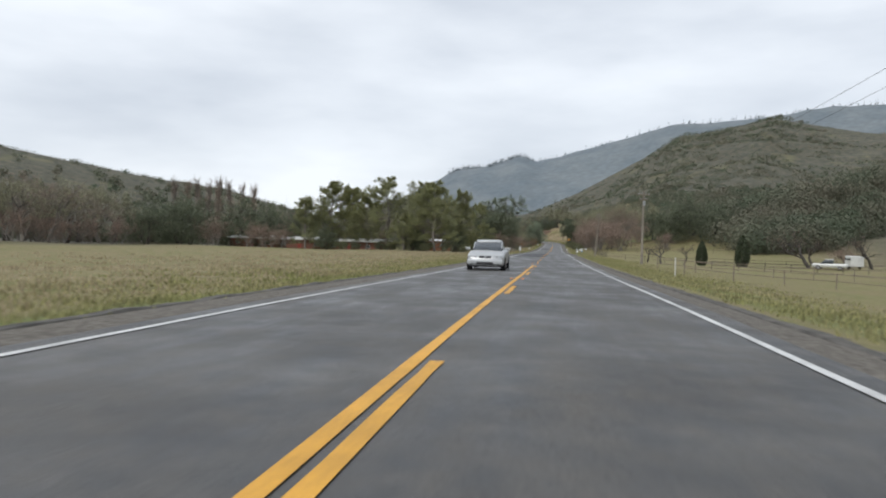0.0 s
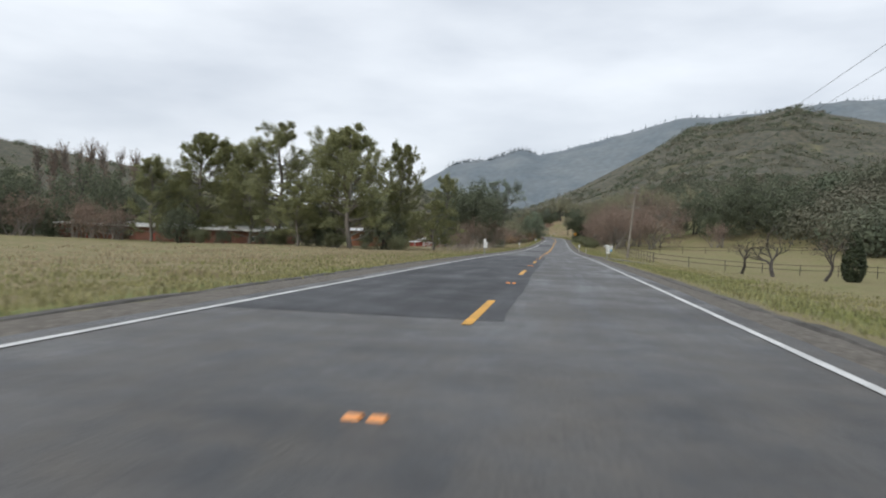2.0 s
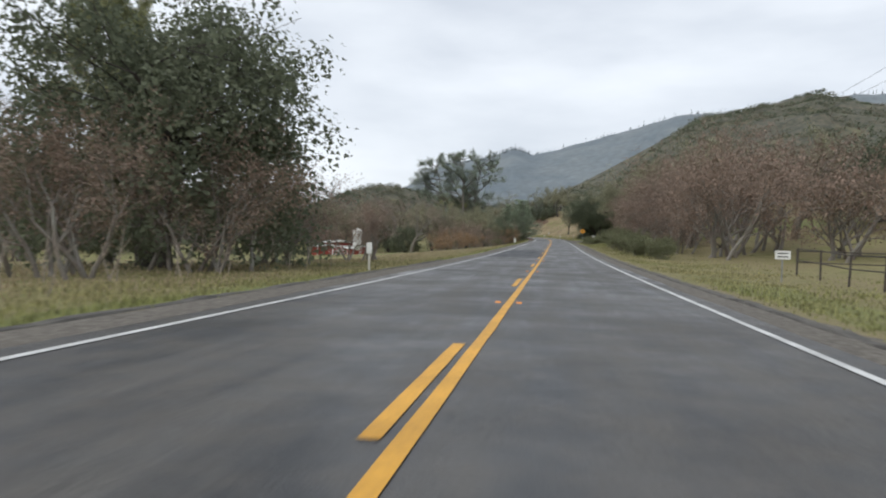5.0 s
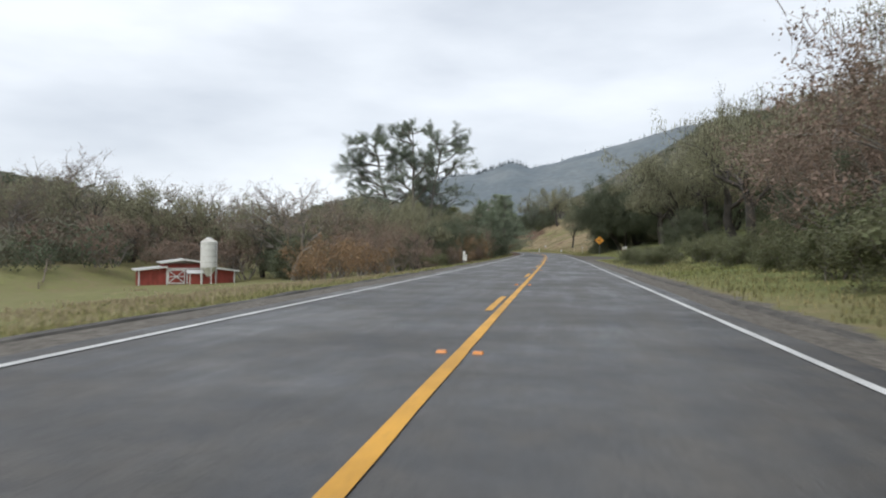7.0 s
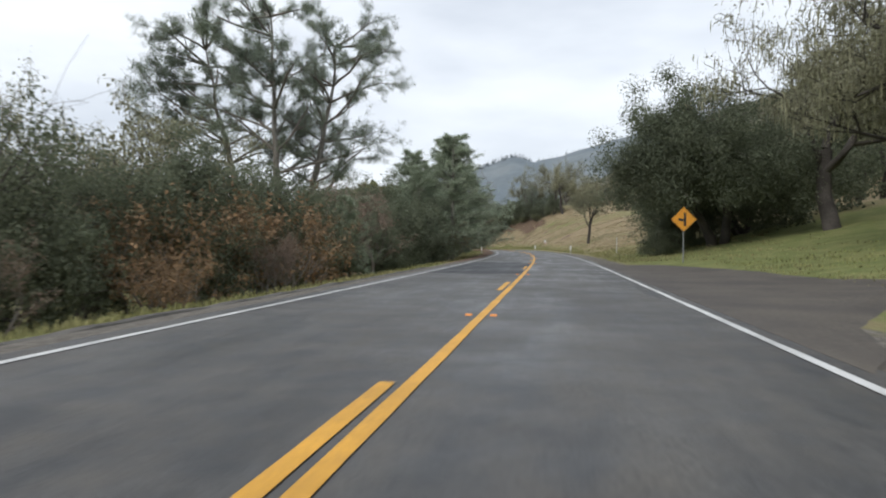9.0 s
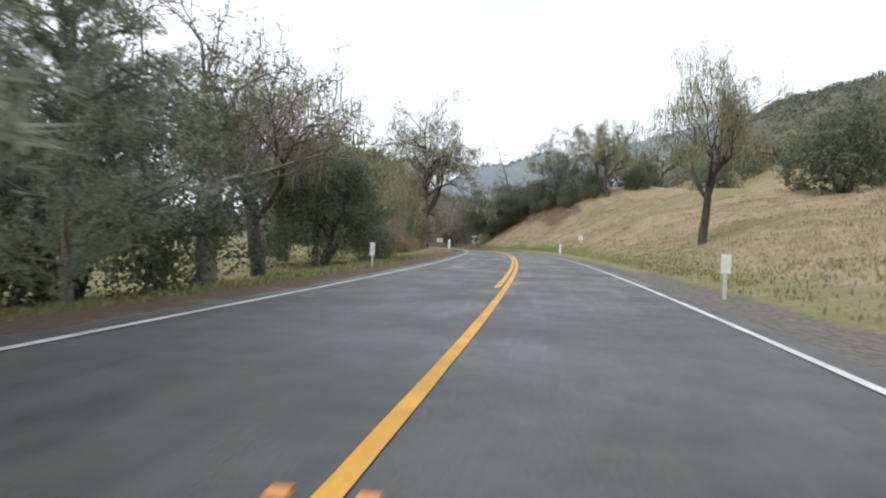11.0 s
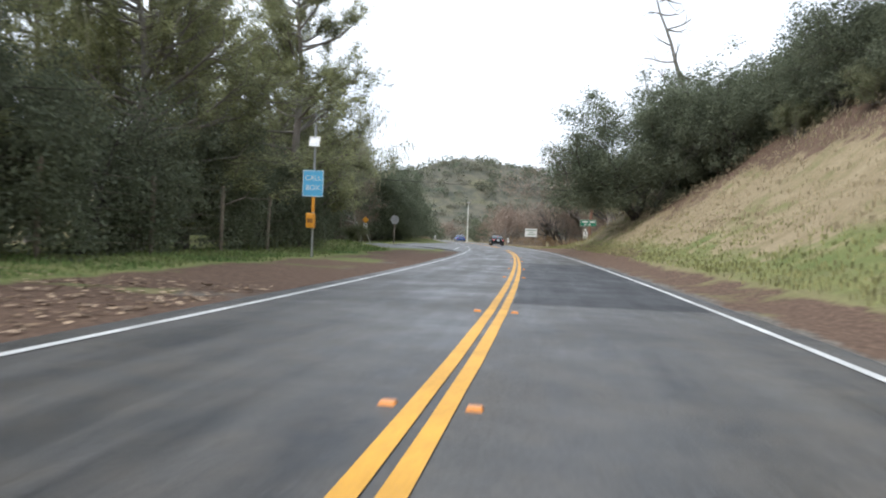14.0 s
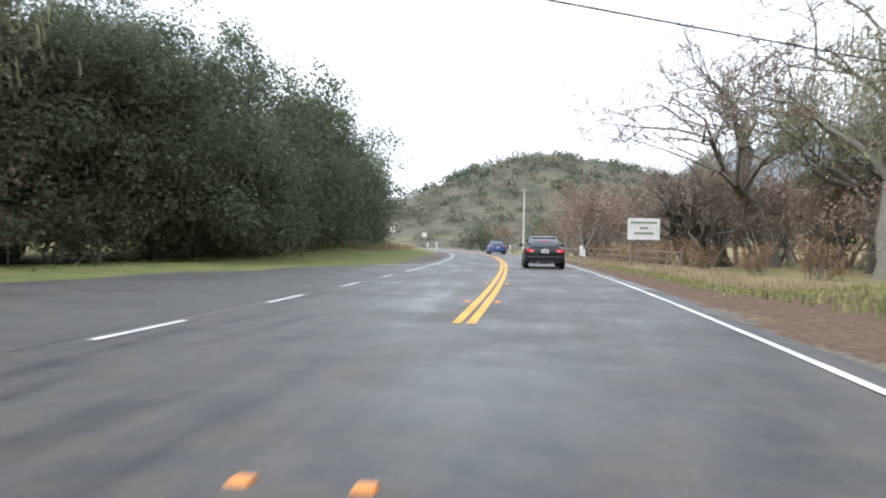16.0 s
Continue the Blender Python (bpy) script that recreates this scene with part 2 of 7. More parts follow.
def asphalt_material(name, dark, light, rough=(0.32, 0.62)):
    m = bpy.data.materials.new(name)
    m.use_nodes = True
    n, l = m.node_tree.nodes, m.node_tree.links
    p = n["Principled BSDF"]
    co = n.new("ShaderNodeTexCoord")
    at = n.new("ShaderNodeAttribute")
    at.attribute_name = "lane"
    tex = []
    for vec, scale, detail, lo, hi in ((co.outputs["Object"], 0.5, 6, 0.36, 0.64), (co.outputs["Object"], 38.0, 4, 0.33, 0.67),
                                       (at.outputs["Vector"], 1.0, 5, 0.36, 0.64), (co.outputs["Object"], 2.3, 6, 0.4, 0.68)):
        t = n.new("ShaderNodeTexNoise")
        t.inputs["Scale"].default_value, t.inputs["Detail"].default_value = scale, detail
        t.inputs["Roughness"].default_value = 0.62
        l.new(vec, t.inputs["Vector"])
        r = n.new("ShaderNodeMapRange")
        r.inputs[1].default_value, r.inputs[2].default_value = lo, hi
        l.new(t.outputs[0], r.inputs[0])
        tex.append(r.outputs[0])
    a = n.new("ShaderNodeMixRGB")
    a.inputs[1].default_value, a.inputs[2].default_value = (*dark, 1), (*light, 1)
    l.new(tex[2], a.inputs[0])
    warm = n.new("ShaderNodeMixRGB")
    warm.inputs[2].default_value = (light[0] * 1.15, light[1] * 1.02, light[2] * 0.86, 1)
    l.new(a.outputs[0], warm.inputs[1])
    some = n.new("ShaderNodeMath")
    some.operation = "MULTIPLY"
    some.inputs[1].default_value = 0.55
    l.new(tex[3], some.inputs[0])
    l.new(some.outputs[0], warm.inputs[0])
    b = n.new("ShaderNodeMixRGB")
    b.blend_type = "MULTIPLY"
    b.inputs[0].default_value = 0.6
    l.new(warm.outputs[0], b.inputs[1])
    l.new(tex[1], b.inputs[2])
    l.new(b.outputs[0], p.inputs["Base Color"])
    r = n.new("ShaderNodeMapRange")
    r.inputs[3].default_value, r.inputs[4].default_value = rough
    add = n.new("ShaderNodeMath")
    add.operation = "MULTIPLY_ADD"
    l.new(tex[0], add.inputs[0])
    add.inputs[1].default_value = 0.5
    half = n.new("ShaderNodeMath")
    half.operation = "MULTIPLY"
    half.inputs[1].default_value = 0.5
    l.new(tex[2], half.inputs[0])
    l.new(half.outputs[0], add.inputs[2])
    l.new(add.outputs[0], r.inputs[0])
    l.new(r.outputs[0], p.inputs["Roughness"])
    k = n.new("ShaderNodeBump")
    k.inputs["Strength"].default_value, k.inputs["Distance"].default_value = 0.35, 0.01
    l.new(tex[1], k.inputs["Height"])
    l.new(k.outputs[0], p.inputs["Normal"])
    return m


GROUND = ground_material()
ASPHALT = asphalt_material("worn asphalt", (0.029, 0.031, 0.034), (0.118, 0.114, 0.106), (0.28, 0.72))
ASPHALT_NEW = asphalt_material("fresh asphalt patch", (0.015, 0.017, 0.020), (0.030, 0.032, 0.036), (0.42, 0.75))
ASPHALT_BERM = shader("broken asphalt berm", (0.13, 0.12, 0.105), 0.95, spread=0.5, scale=2.0, fine=25, bump=0.6)
WHITE_LINE = shader("white road paint", (0.68, 0.68, 0.66), 0.6, spread=0.3, scale=1.5, fine=30, bump=0.1)
YELLOW_LINE = shader("yellow road paint", (0.74, 0.375, 0.035), 0.6, spread=0.25, scale=1.5, fine=30, bump=0.1)


# ---- mesh helpers ----
def mesh_of(name, verts, faces, material, smooth=False):
    me = bpy.data.meshes.new(name)
    me.from_pydata(verts, [], faces)
    me.materials.append(material)
    if smooth:
        me.shade_smooth()
    me.update()
    return me


def part(name, data, material=None, parent=None, label="", m=None):
    """Links a mesh, or a bmesh with its material, as one object under a thing."""
    if isinstance(data, bmesh.types.BMesh):
        me = bpy.data.meshes.new(name)
        data.to_mesh(me)
        data.free()
        me.materials.append(material)
        data = me
    ob = new(name, data)
    if parent is not None:
        ob.parent = parent
    if m is not None:
        ob.matrix_basis = m
    if label:
        ob["label"] = label
    return ob


def thing(name, m, label, category, group="", kind=""):
    ob = new(name)
    ob.empty_display_size = 0.3
    ob.matrix_basis = m
    return tagged(ob, label, category, group, kind)


# ---- lie of the land ----
LEFT_U = (3.4, 4.6, 6.5, 10, 20, 45, 80, 150, 320)
LEFT = {
    -200: (0, -0.05, -0.25, -0.35, -0.5, -0.8, -0.9, -0.6, 2),
    190: (0, -0.05, -0.25, -0.35, -0.5, -0.8, -0.9, -0.6, 2),
    240: (0, -0.05, -0.35, -0.7, -1.6, -3.2, -3.8, -3.5, 1),
    330: (0, -0.1, -0.4, -1.2, -2.4, -4.6, -4.8, -4.5, 0),
    400: (0, -0.05, -0.3, -0.9, -2.0, -4.0, -4.5, -4, 0),
    450: (0, 0.0, 0.05, 0.1, 0.0, -0.6, -1, 0, 2),
    575: (0, 0.0, 0.05, 0.1, 0.0, -0.3, 0, 1, 4),
    600: (0, 0.05, 0.4, 0.85, 1.0, 0.6, 0.5, 1, 4),
    650: (0, 0.05, 0.4, 0.8, 0.9, 0.5, 0.5, 1, 4),
}
RIGHT_U = (3.4, 4.6, 6.5, 10, 16, 25, 45, 80, 150, 320)
RIGHT = {
    -200: (0, -0.1, -0.35, -0.8, -1.5, -1.7, -1.7, -1.2, 1, 20),
    150: (0, -0.1, -0.3, -0.6, -1.1, -1.5, -1.6, -0.8, 4, 45),
    215: (0, -0.1, -0.2, -0.3, -0.4, 0.0, 0.8, 4, 14, 60),
    260: (0, -0.05, 0.1, 0.5, 1.2, 2.2, 6, 14, 32, 75),
    330: (0, -0.05, -0.02, 0.15, 1.2, 3.0, 8, 16, 32, 75),
    385: (0, -0.05, 0.2, 0.9, 2.2, 4.2, 7.5, 11, 20, 55),
    425: (0, 0.0, 0.3, 1.5, 3.3, 5.2, 7.2, 8.5, 13, 35),
    470: (0, 0.05, 0.6, 2.3, 5.0, 8.2, 9.6, 10.2, 14, 32),
    518: (0, 0.1, 0.8, 3.0, 8.0, 12.2, 13.2, 13.8, 18, 34),
    540: (0, 0.1, 0.8, 3.6, 7.4, 10.8, 12.6, 13.5, 18, 32),
    556: (0, 0.05, 0.4, 1.1, 2.6, 4.4, 7, 10, 16, 30),
    572: (0, -0.05, -0.2, -0.4, -0.3, 0.0, 0.5, 1, 5, 15),
    680: (0, -0.05, -0.2, -0.5, -0.6, -0.5, 0.2, 1, 5, 15),
}


def lift(s, u):
    """Height of the ground over the road's level."""
    us, table = (RIGHT_U, RIGHT) if u > 0 else (LEFT_U, LEFT)
    keys = list(table)
    q = max(keys[0], min(keys[-1] - 1e-3, s))
    for a, b in zip(keys, keys[1:]):
        if a <= q <= b:
            f = (q - a) / (b - a)
            f = f * f * (3 - 2 * f)
            break
    v = min(abs(u), us[-1])
    za, zb = float(np.interp(v, us, table[a])), float(np.interp(v, us, table[b]))
    z = za + (zb - za) * f
    d = abs(u)
    if u < 0 and 510 < s < 540:
        z += 0.5 * bell((s - 516) / 6) * bell((533 - s) / 5) * bell((d - 8.5) / 3) * bell((44 - d) / 8)
    if d > 5.5:
        x, y = spot(s, u)
        z += 0.12 * min(1, (d - 5.5) / 3) * noise.noise((x * 0.35, y * 0.35, 0))
        z += 0.9 * min(1, max(0, d - 12) / 40) * noise.noise((x * 0.04, y * 0.04, 3))
        if u > 0 and 395 < s < 570:
            k = min(1, (s - 395) / 20) * min(1, (570 - s) / 20) * min(1, (d - 5.5) / 6)
            z += k * (0.9 * noise.noise((x * 0.13, y * 0.13, 7)) + 0.4 * noise.noise((x * 0.4, y * 0.4, 17)))
    return z


FAR_RIDGE = ((-12, 110), (-8.2, 218), (-5.1, 240), (-3.8, 258), (-2.7, 276), (-1.4, 258), (2.7, 302), (6.1, 350), (9, 378), (12.9, 390), (20, 421), (40, 420), (70, 200))
NEAR_RIDGE = ((-4, 20), (-1.1, 48), (2.5, 80), (5.1, 104), (7.7, 142), (10.6, 178), (14.7, 190), (17.4, 206), (18.7, 192), (20, 184), (23.5, 168), (40, 165), (80, 60))
LEFT_RIDGE = ((-80, 60), (-60, 85), (-45, 74), (-41.6, 66), (-37.6, 56), (-33, 50), (-27.9, 40), (-22, 22), (-17, 0))


def ridge(table, az):
    return float(np.interp(az, [a for a, b in table], [b for a, b in table], left=0, right=0))


def bell(d):
    d = min(1.0, max(0.0, d))
    return d * d * (3 - 2 * d)


def hills(x, y):
    az, r = math.degrees(math.atan2(x, y - 100)), math.hypot(x, y - 100)
    rough = 9 * noise.fractal((x * 0.012, y * 0.012, 1), 1.0, 2.0, 4)
    z = 0.0
    if r > 150:
        h = ridge(NEAR_RIDGE, az)
        z = max(z, h * (0.2 * bell((r - 180) / 320) + 0.8 * bell((r - 430) / 830)) * (1 - 0.75 * bell((r - 1290) / 900)) + rough * bell((r - 250) / 300) * min(1, h / 60))
        h = ridge(LEFT_RIDGE, az)
        z = max(z, h * bell((r - 330) / 380) + rough * 0.6 * bell((r - 400) / 300) * min(1, h / 40))
    dx, dy = x + 182, y - 930
    a = dx * math.cos(0.8) + dy * math.sin(0.8)
    b = -dx * math.sin(0.8) + dy * math.cos(0.8)
    z = max(z, 45 * math.exp(-(a / 85) ** 2 - (b / 75) ** 2) + 33 * math.exp(-((a - 140) / 100) ** 2 - (b / 80) ** 2) + 0.25 * rough * bell((r - 600) / 200))
    return z


def ground(s, u):
    x, y = spot(s, u)
    z = float(np.interp(s, GRID, RZ)) + lift(s, u)
    return Vector((x, y, max(z, z * 0 + hills(x, y) - 6) if abs(u) > 60 or s > 770 else z))


def on(s, u, turn=0.0, dz=0.0):
    """A pose on the ground there, turned from the road's direction."""
    g = ground(s, u)
    return pose(g.x, g.y, g.z + dz, 0, 0, math.degrees(line_at(s)[3]) + turn)


def between(v, a, b, soft):
    return bell((v - a) / soft + 0.5) * bell((b - v) / soft + 0.5)


def build_ground():
    ss = [*range(-1500, -140, 80), *range(-140, -40, 10), *np.arange(-40, 640, 2.0), *range(640, 1120, 8), *range(1120, 3200, 40)]
    half = [0, 2.0, 3.2, 3.6, 4.0, 4.5, 5.0, 5.5, 6.0, 6.6, 7.4, 8.3, 9.4, 10.7, 12, 13.5, 15, 17, 19, 21.5, 24, 27, 31, 36, 42, 49, 57, 66, 77, 88, 99, 110, 121, 133, 145, 157, 170, 183, 196, 210, 225, 240, 260, 280, 300, 320, 355, 400, 500, 620, 760, 920, 1100, 1400, 1800, 2400]
    us = [-h for h in half[:0:-1]] + half
    verts, cover, earth, scrub = [], [], [], []
    for s in ss:
        for u in us:
            d = abs(u)
            if d < 3.3 and s < 780:
                x, y = spot(s, u)
                verts.append((x, y, float(np.interp(s, GRID, RZ)) - 0.08))
            else:
                g = ground(s, u)
                if d < 3.7:
                    g.z -= 0.03
                verts.append(tuple(g))
            green = dry = bare = dirt = 0.0
            wide = (4.0 if s > 470 else 4.35) if u > 0 and s > 405 else 5.0
            if d < wide + 0.3:
                bare = 1.0 if d < wide - 0.3 else 0.6
            if u < 0:
                green = 0.75 * between(d, 4.9, 7.2, 0.8) + 0.45 * between(s, 215, 420, 30) * between(d, 5, 70, 6)
                dry = 0.32 * between(s, -200, 195, 30) * between(d, 8, 60, 10) + 0.15 * between(s, 205, 300, 20) * between(d, 9, 90, 5)
                dirt = between(s, 456, 530, 12) * between(d, 3.6, 7.8, 1.0) + 0.8 * between(s, 355, 462, 10) * between(d, 3.8, 6.6, 1.5)
                if 420 < s < 540 and d < 10:
                    x, y = spot(s, u)
                    dirt *= min(1.0, 0.72 + 0.9 * noise.noise((x * 0.3, y * 0.3, 12)) + 0.35 * bell((5.6 - d) / 1.5))
                dry += 0.5 * between(s, 440, 462, 6) * between(d, 5.8, 10, 2)
                green += 0.9 * between(s, 470, 620, 20) * between(d, 7, 22, 2)
            else:
                green = 0.6 * between(d, 5.5, 9, 2) * between(s, -200, 200, 20) + 0.3 * between(s, -200, 230, 20) * between(d, 16, 70, 6)
                green += 0.8 * between(s, 255, 372, 14) * between(d, 5, 40, 4) + 0.6 * between(s, 425, 545, 20) * between(d, 5.0, 8.0, 1.5)
                dry = 1.0 * between(s, 383, 560, 16) * between(d, 7.0, 60, 3) + 0.7 * between(s, 565, 640, 10) * between(d, 6, 12, 3)
                dirt = 0.6 * between(s, 522, 547, 8) * between(d, 9.0, 16, 3) + 0.85 * between(s, 494, 530, 8) * between(d, 13.2, 18, 2) + 0.8 * between(s, 297, 316, 8) * between(d, 6.8, 11.5, 2) + 0.75 * between(s, 512, 610, 12) * between(d, 3.7, 6.6, 1.0) + 0.7 * between(s, 474, 516, 12) * between(d, 3.7, 5.2, 0.8)
                if 383 < s < 560 and 6 < d < 60:
                    x, y = spot(s, u)
                    patch = noise.noise((x * 0.09, y * 0.09, 21)) + 0.5 * noise.noise((x * 0.3, y * 0.3, 5))
                    dry = min(dry, 0.62 + 0.7 * patch)
                    green += max(0, -0.9 * patch)
                    dirt += max(0.0, 0.02 + 0.8 * noise.noise((x * 0.13, y * 0.13, 40)) + 0.35 * noise.noise((x * 0.5, y * 0.5, 44))) * between(d, 7, 40, 3)
                if d > 60:
                    dry = max(dry, 0.45)
            cover.append((bare, min(1, green), min(1, dry), 1))
            earth.append(min(1, dirt))
            scrub.append(max(bell((d - (75 if u < 0 or s > 300 else 48)) / 60), bell((s - 700) / 60)))
    w = len(us)
    faces = [(i * w + j, i * w + j + 1, (i + 1) * w + j + 1, (i + 1) * w + j) for i in range(len(ss) - 1) for j in range(w - 1)]
    me = mesh_of("ground", verts, faces, GROUND, True)
    a = me.color_attributes.new("cover", "FLOAT_COLOR", "POINT")
    a.data.foreach_set("color", np.array(cover, dtype=np.float32).ravel())
    b = me.attributes.new("earth", "FLOAT", "POINT")
    b.data.foreach_set("value", np.array(earth, dtype=np.float32))
    c = me.attributes.new("scrub", "FLOAT", "POINT")
    c.data.foreach_set("value", np.array(scrub, dtype=np.float32))
    tagged(new("ground", me), "grassy valley floor with dry hills and gravel verges", "ground", kind="structure")


def strip(name, s0, s1, u0, u1, dz, material, step=2.0, ragged=0.0, skirt=0.0, rng=None, lane=True):
    """A band that lies on the road between two offsets, or functions of the way, with thickness."""
    n = max(1, int(round((s1 - s0) / step)))
    verts, lanes = [], []
    cross = 8 if abs((u1 if not callable(u1) else 1) - (u0 if not callable(u0) else 0)) > 3 else 1
    for i in range(n + 1):
        s = s0 + (s1 - s0) * i / n
        x, y, z, a, _ = line_at(s)
        lo = u0(s) if callable(u0) else u0
        hi = u1(s) if callable(u1) else u1
        if ragged:
            lo += ragged * noise.noise((s * 1.7, lo, 5))
            hi += ragged * noise.noise((s * 1.9, hi, 9))
        for j in range(cross + 1):
            u = lo + (hi - lo) * j / cross
            verts.append((x + u * math.cos(a), y + u * math.sin(a), z + dz))
            lanes.append((s * 0.16, u * 1.5, 0.0))
    w = cross + 1
    faces = [(i * w + j, i * w + j + 1, (i + 1) * w + j + 1, (i + 1) * w + j) for i in range(n) for j in range(cross)]
    if skirt:
        k = len(verts)
        edge = [i * w for i in range(n + 1)] + [i * w + cross for i in range(n, -1, -1)]
        for e in edge:
            verts.append((verts[e][0], verts[e][1], verts[e][2] - skirt))
            lanes.append(lanes[e])
        m = len(edge)
        faces += [(edge[i], k + i, k + (i + 1) % m, edge[(i + 1) % m]) for i in range(m)]
    me = mesh_of(name, verts, faces, material)
    if lane:
        b = me.attributes.new("lane", "FLOAT_VECTOR", "POINT")
        b.data.foreach_set("vector", np.array(lanes, dtype=np.float32).ravel())
    return me


def far_height(az, r):
    x, y = r * math.sin(radians(az)), 100 + r * math.cos(radians(az))
    return ridge(FAR_RIDGE, az) * bell((r - 1500) / 1030) + 10 * noise.fractal((x * 0.006, y * 0.006, 1), 1.0, 2.0, 5) * bell((r - 1500) / 400) - 8


def build_backdrop():
    azs = np.arange(-14, 72, 0.4)
    rs = np.arange(1500, 2700, 40.0)
    verts = [(r * math.sin(radians(a)), 100 + r * math.cos(radians(a)), far_height(a, r)) for r in rs for a in azs]
    w = len(azs)
    faces = [(i * w + j, i * w + j + 1, (i + 1) * w + j + 1, (i + 1) * w + j) for i in range(len(rs) - 1) for j in range(w - 1)]
    # The haze over the ridge is only its painted colour.
    tagged(new("backdrop", mesh_of("backdrop", verts, faces, RIDGE_HAZE, True)), "far wooded ridge with blue-grey haze painted into its colour", "distant ridge", kind="structure")


build_ground()
build_backdrop()
road = tagged(new("road", strip("road", -200, 775, -3.75, 3.75, 0.0, ASPHALT, 4.0, ragged=0.12, skirt=0.1)),
              "worn grey two-lane asphalt road, damp in the wheel tracks", "road", kind="structure")
for s0, s1, u0, u1 in ((63, 108, -3.3, 0.35), (144, 156, -3.3, 0.3), (212, 236, -3.3, 0.1), (335, 352, -3.3, 0.05), (489, 510.5, 0.15, 3.3)):
    tagged(new("asphalt_patch", strip("asphalt_patch", s0, s1, u0, u1, 0.004, ASPHALT_NEW, 1.0, ragged=0.12)),
           "dark fresh asphalt patch laid into the worn road", "road patch", kind="structure")


def line_mark(name, s0, s1, u, width, material, label, dz=0.009, step=2.0):
    tagged(new(name, strip(name, s0, s1, u - width / 2, u + width / 2, dz, material, step, ragged=0.012, lane=False)), label, "road marking", kind="structure")


PERIOD, FIRST, DASH = 13.4, 39.2, 3.6
line_mark("edge_line", -200, 775, 3.35, 0.105, WHITE_LINE, "white painted edge line", step=1.0)
line_mark("edge_line", -200, 531, -3.35, 0.105, WHITE_LINE, "white painted edge line", step=1.0)
line_mark("edge_line", 573.6, 775, -3.35, 0.105, WHITE_LINE, "white painted edge line", step=1.0)
for i in range(8):
    line_mark("edge_dash", 535.9 + 4.72 * i, 537.8 + 4.72 * i, -3.35, 0.105, WHITE_LINE, "short white dash across a side road's mouth", step=0.5)
line_mark("centre_line", -200, 26.5, -0.092, 0.12, YELLOW_LINE, "solid yellow centre line", step=1.0)
line_mark("centre_line", 131, 392, 0.1, 0.12, YELLOW_LINE, "solid yellow centre line", step=1.0)
for u in (-0.092, 0.092):
    line_mark("centre_line", 392, 545, u, 0.12, YELLOW_LINE, "solid yellow double centre line", step=1.0)
    line_mark("centre_line", 557.3, 775, u, 0.12, YELLOW_LINE, "solid yellow double centre line", step=1.0)
for k in range(-6, 25):
    end = FIRST + PERIOD * k if k < 8 else float(np.interp(k, (8, 14, 16, 20, 26), (146.6, 227.7, 255.0, 314.9, 403.0)))
    u = 0.095 if end < 27.5 else (0.0 if end < 128 else -0.085)
    line_mark("centre_dash", end - DASH, end, u, 0.12, YELLOW_LINE, "broken yellow centre stripe", step=0.6)


# ---- trees ----
def tube(V, F, pts, radii, n):
    k = len(V)
    for i, p in enumerate(pts):
        d = (pts[min(i + 1, len(pts) - 1)] - pts[max(i - 1, 0)]).normalized()
        a = d.orthogonal().normalized()
        b = d.cross(a)
        for j in range(n):
            t = 2 * math.pi * j / n
            q = p + (a * math.cos(t) + b * math.sin(t)) * radii[i]
            V.append((q.x, q.y, q.z))
    for i in range(len(pts) - 1):
        for j in range(n):
            F.append((k + i * n + j, k + i * n + (j + 1) % n, k + (i + 1) * n + (j + 1) % n, k + (i + 1) * n + j))


def some_way(rng):
    while True:
        v = Vector((rng.uniform(-1, 1), rng.uniform(-1, 1), rng.uniform(-1, 1)))
        if 0.05 < v.length < 1:
            return v.normalized()


def grow(V, F, tips, rng, p, d, r, length, level, c, depth=0):
    seg = c.get("seg", (4, 3, 2, 2, 2, 2)[depth])
    pts, rad = [p.copy()], [r]
    end = c.get("taper", 0.55)
    for i in range(seg):
        d = (d + some_way(rng) * c["bend"] + Vector((0, 0, c["up"])) + (Vector((p.x, p.y, 0)) * c.get("out", 0))).normalized()
        if c.get("clear") and depth and p.z < c["clear"] and d.z < 0.1:
            d.z = 0.15 + 0.3 * rng.random()
            d.normalize()
        p = p + d * (length / seg)
        pts.append(p.copy())
        rad.append(r * (1 - (1 - end) * (i + 1) / seg))
    tube(V, F, pts, rad, 7 if depth == 0 else (5 if depth == 1 else 3))
    if level == 0:
        tips.extend((q, d) for q in pts[1:])
        return
    for k in range(c["kids"][depth]):
        f = rng.uniform(c["from"][depth], 1.0) if k else 1.0
        i = min(seg, max(1, int(round(f * seg))))
        base = pts[i]
        side = some_way(rng)
        side = (side - d * side.dot(d)).normalized()
        way = (d * math.cos(c["fork"]) + side * math.sin(c["fork"] * rng.uniform(0.6, 1.3))).normalized()
        if level <= c.get("leafy", 0):
            tips.append((base, way))
        grow(V, F, tips, rng, base, way, rad[i] * c["thin"] * rng.uniform(0.8, 1.1), length * c["shrink"] * rng.uniform(0.75, 1.2), level - 1, c, depth + 1)


def leaves(V, F, rng, at, count, spread, size, out=None):
    """Leaves round a point that mostly face out of their clump."""
    for _ in range(count):
        way = some_way(rng)
        o = at + way * (spread * 1.45 * rng.random() ** 0.55)
        n = ((out or way) + some_way(rng) * 0.65 + Vector((0, 0, 0.35))).normalized()
        a = (some_way(rng).cross(n)).normalized()
        b = n.cross(a)
        z = size * rng.uniform(0.6, 1.3)
        k = len(V)
        for q in (o - a * z * 0.5 + b * z * 0.1, o + a * z * 0.5, o - b * z * 0.6):
            V.append((q.x, q.y, q.z))
        F.append((k, k + 1, k + 2))


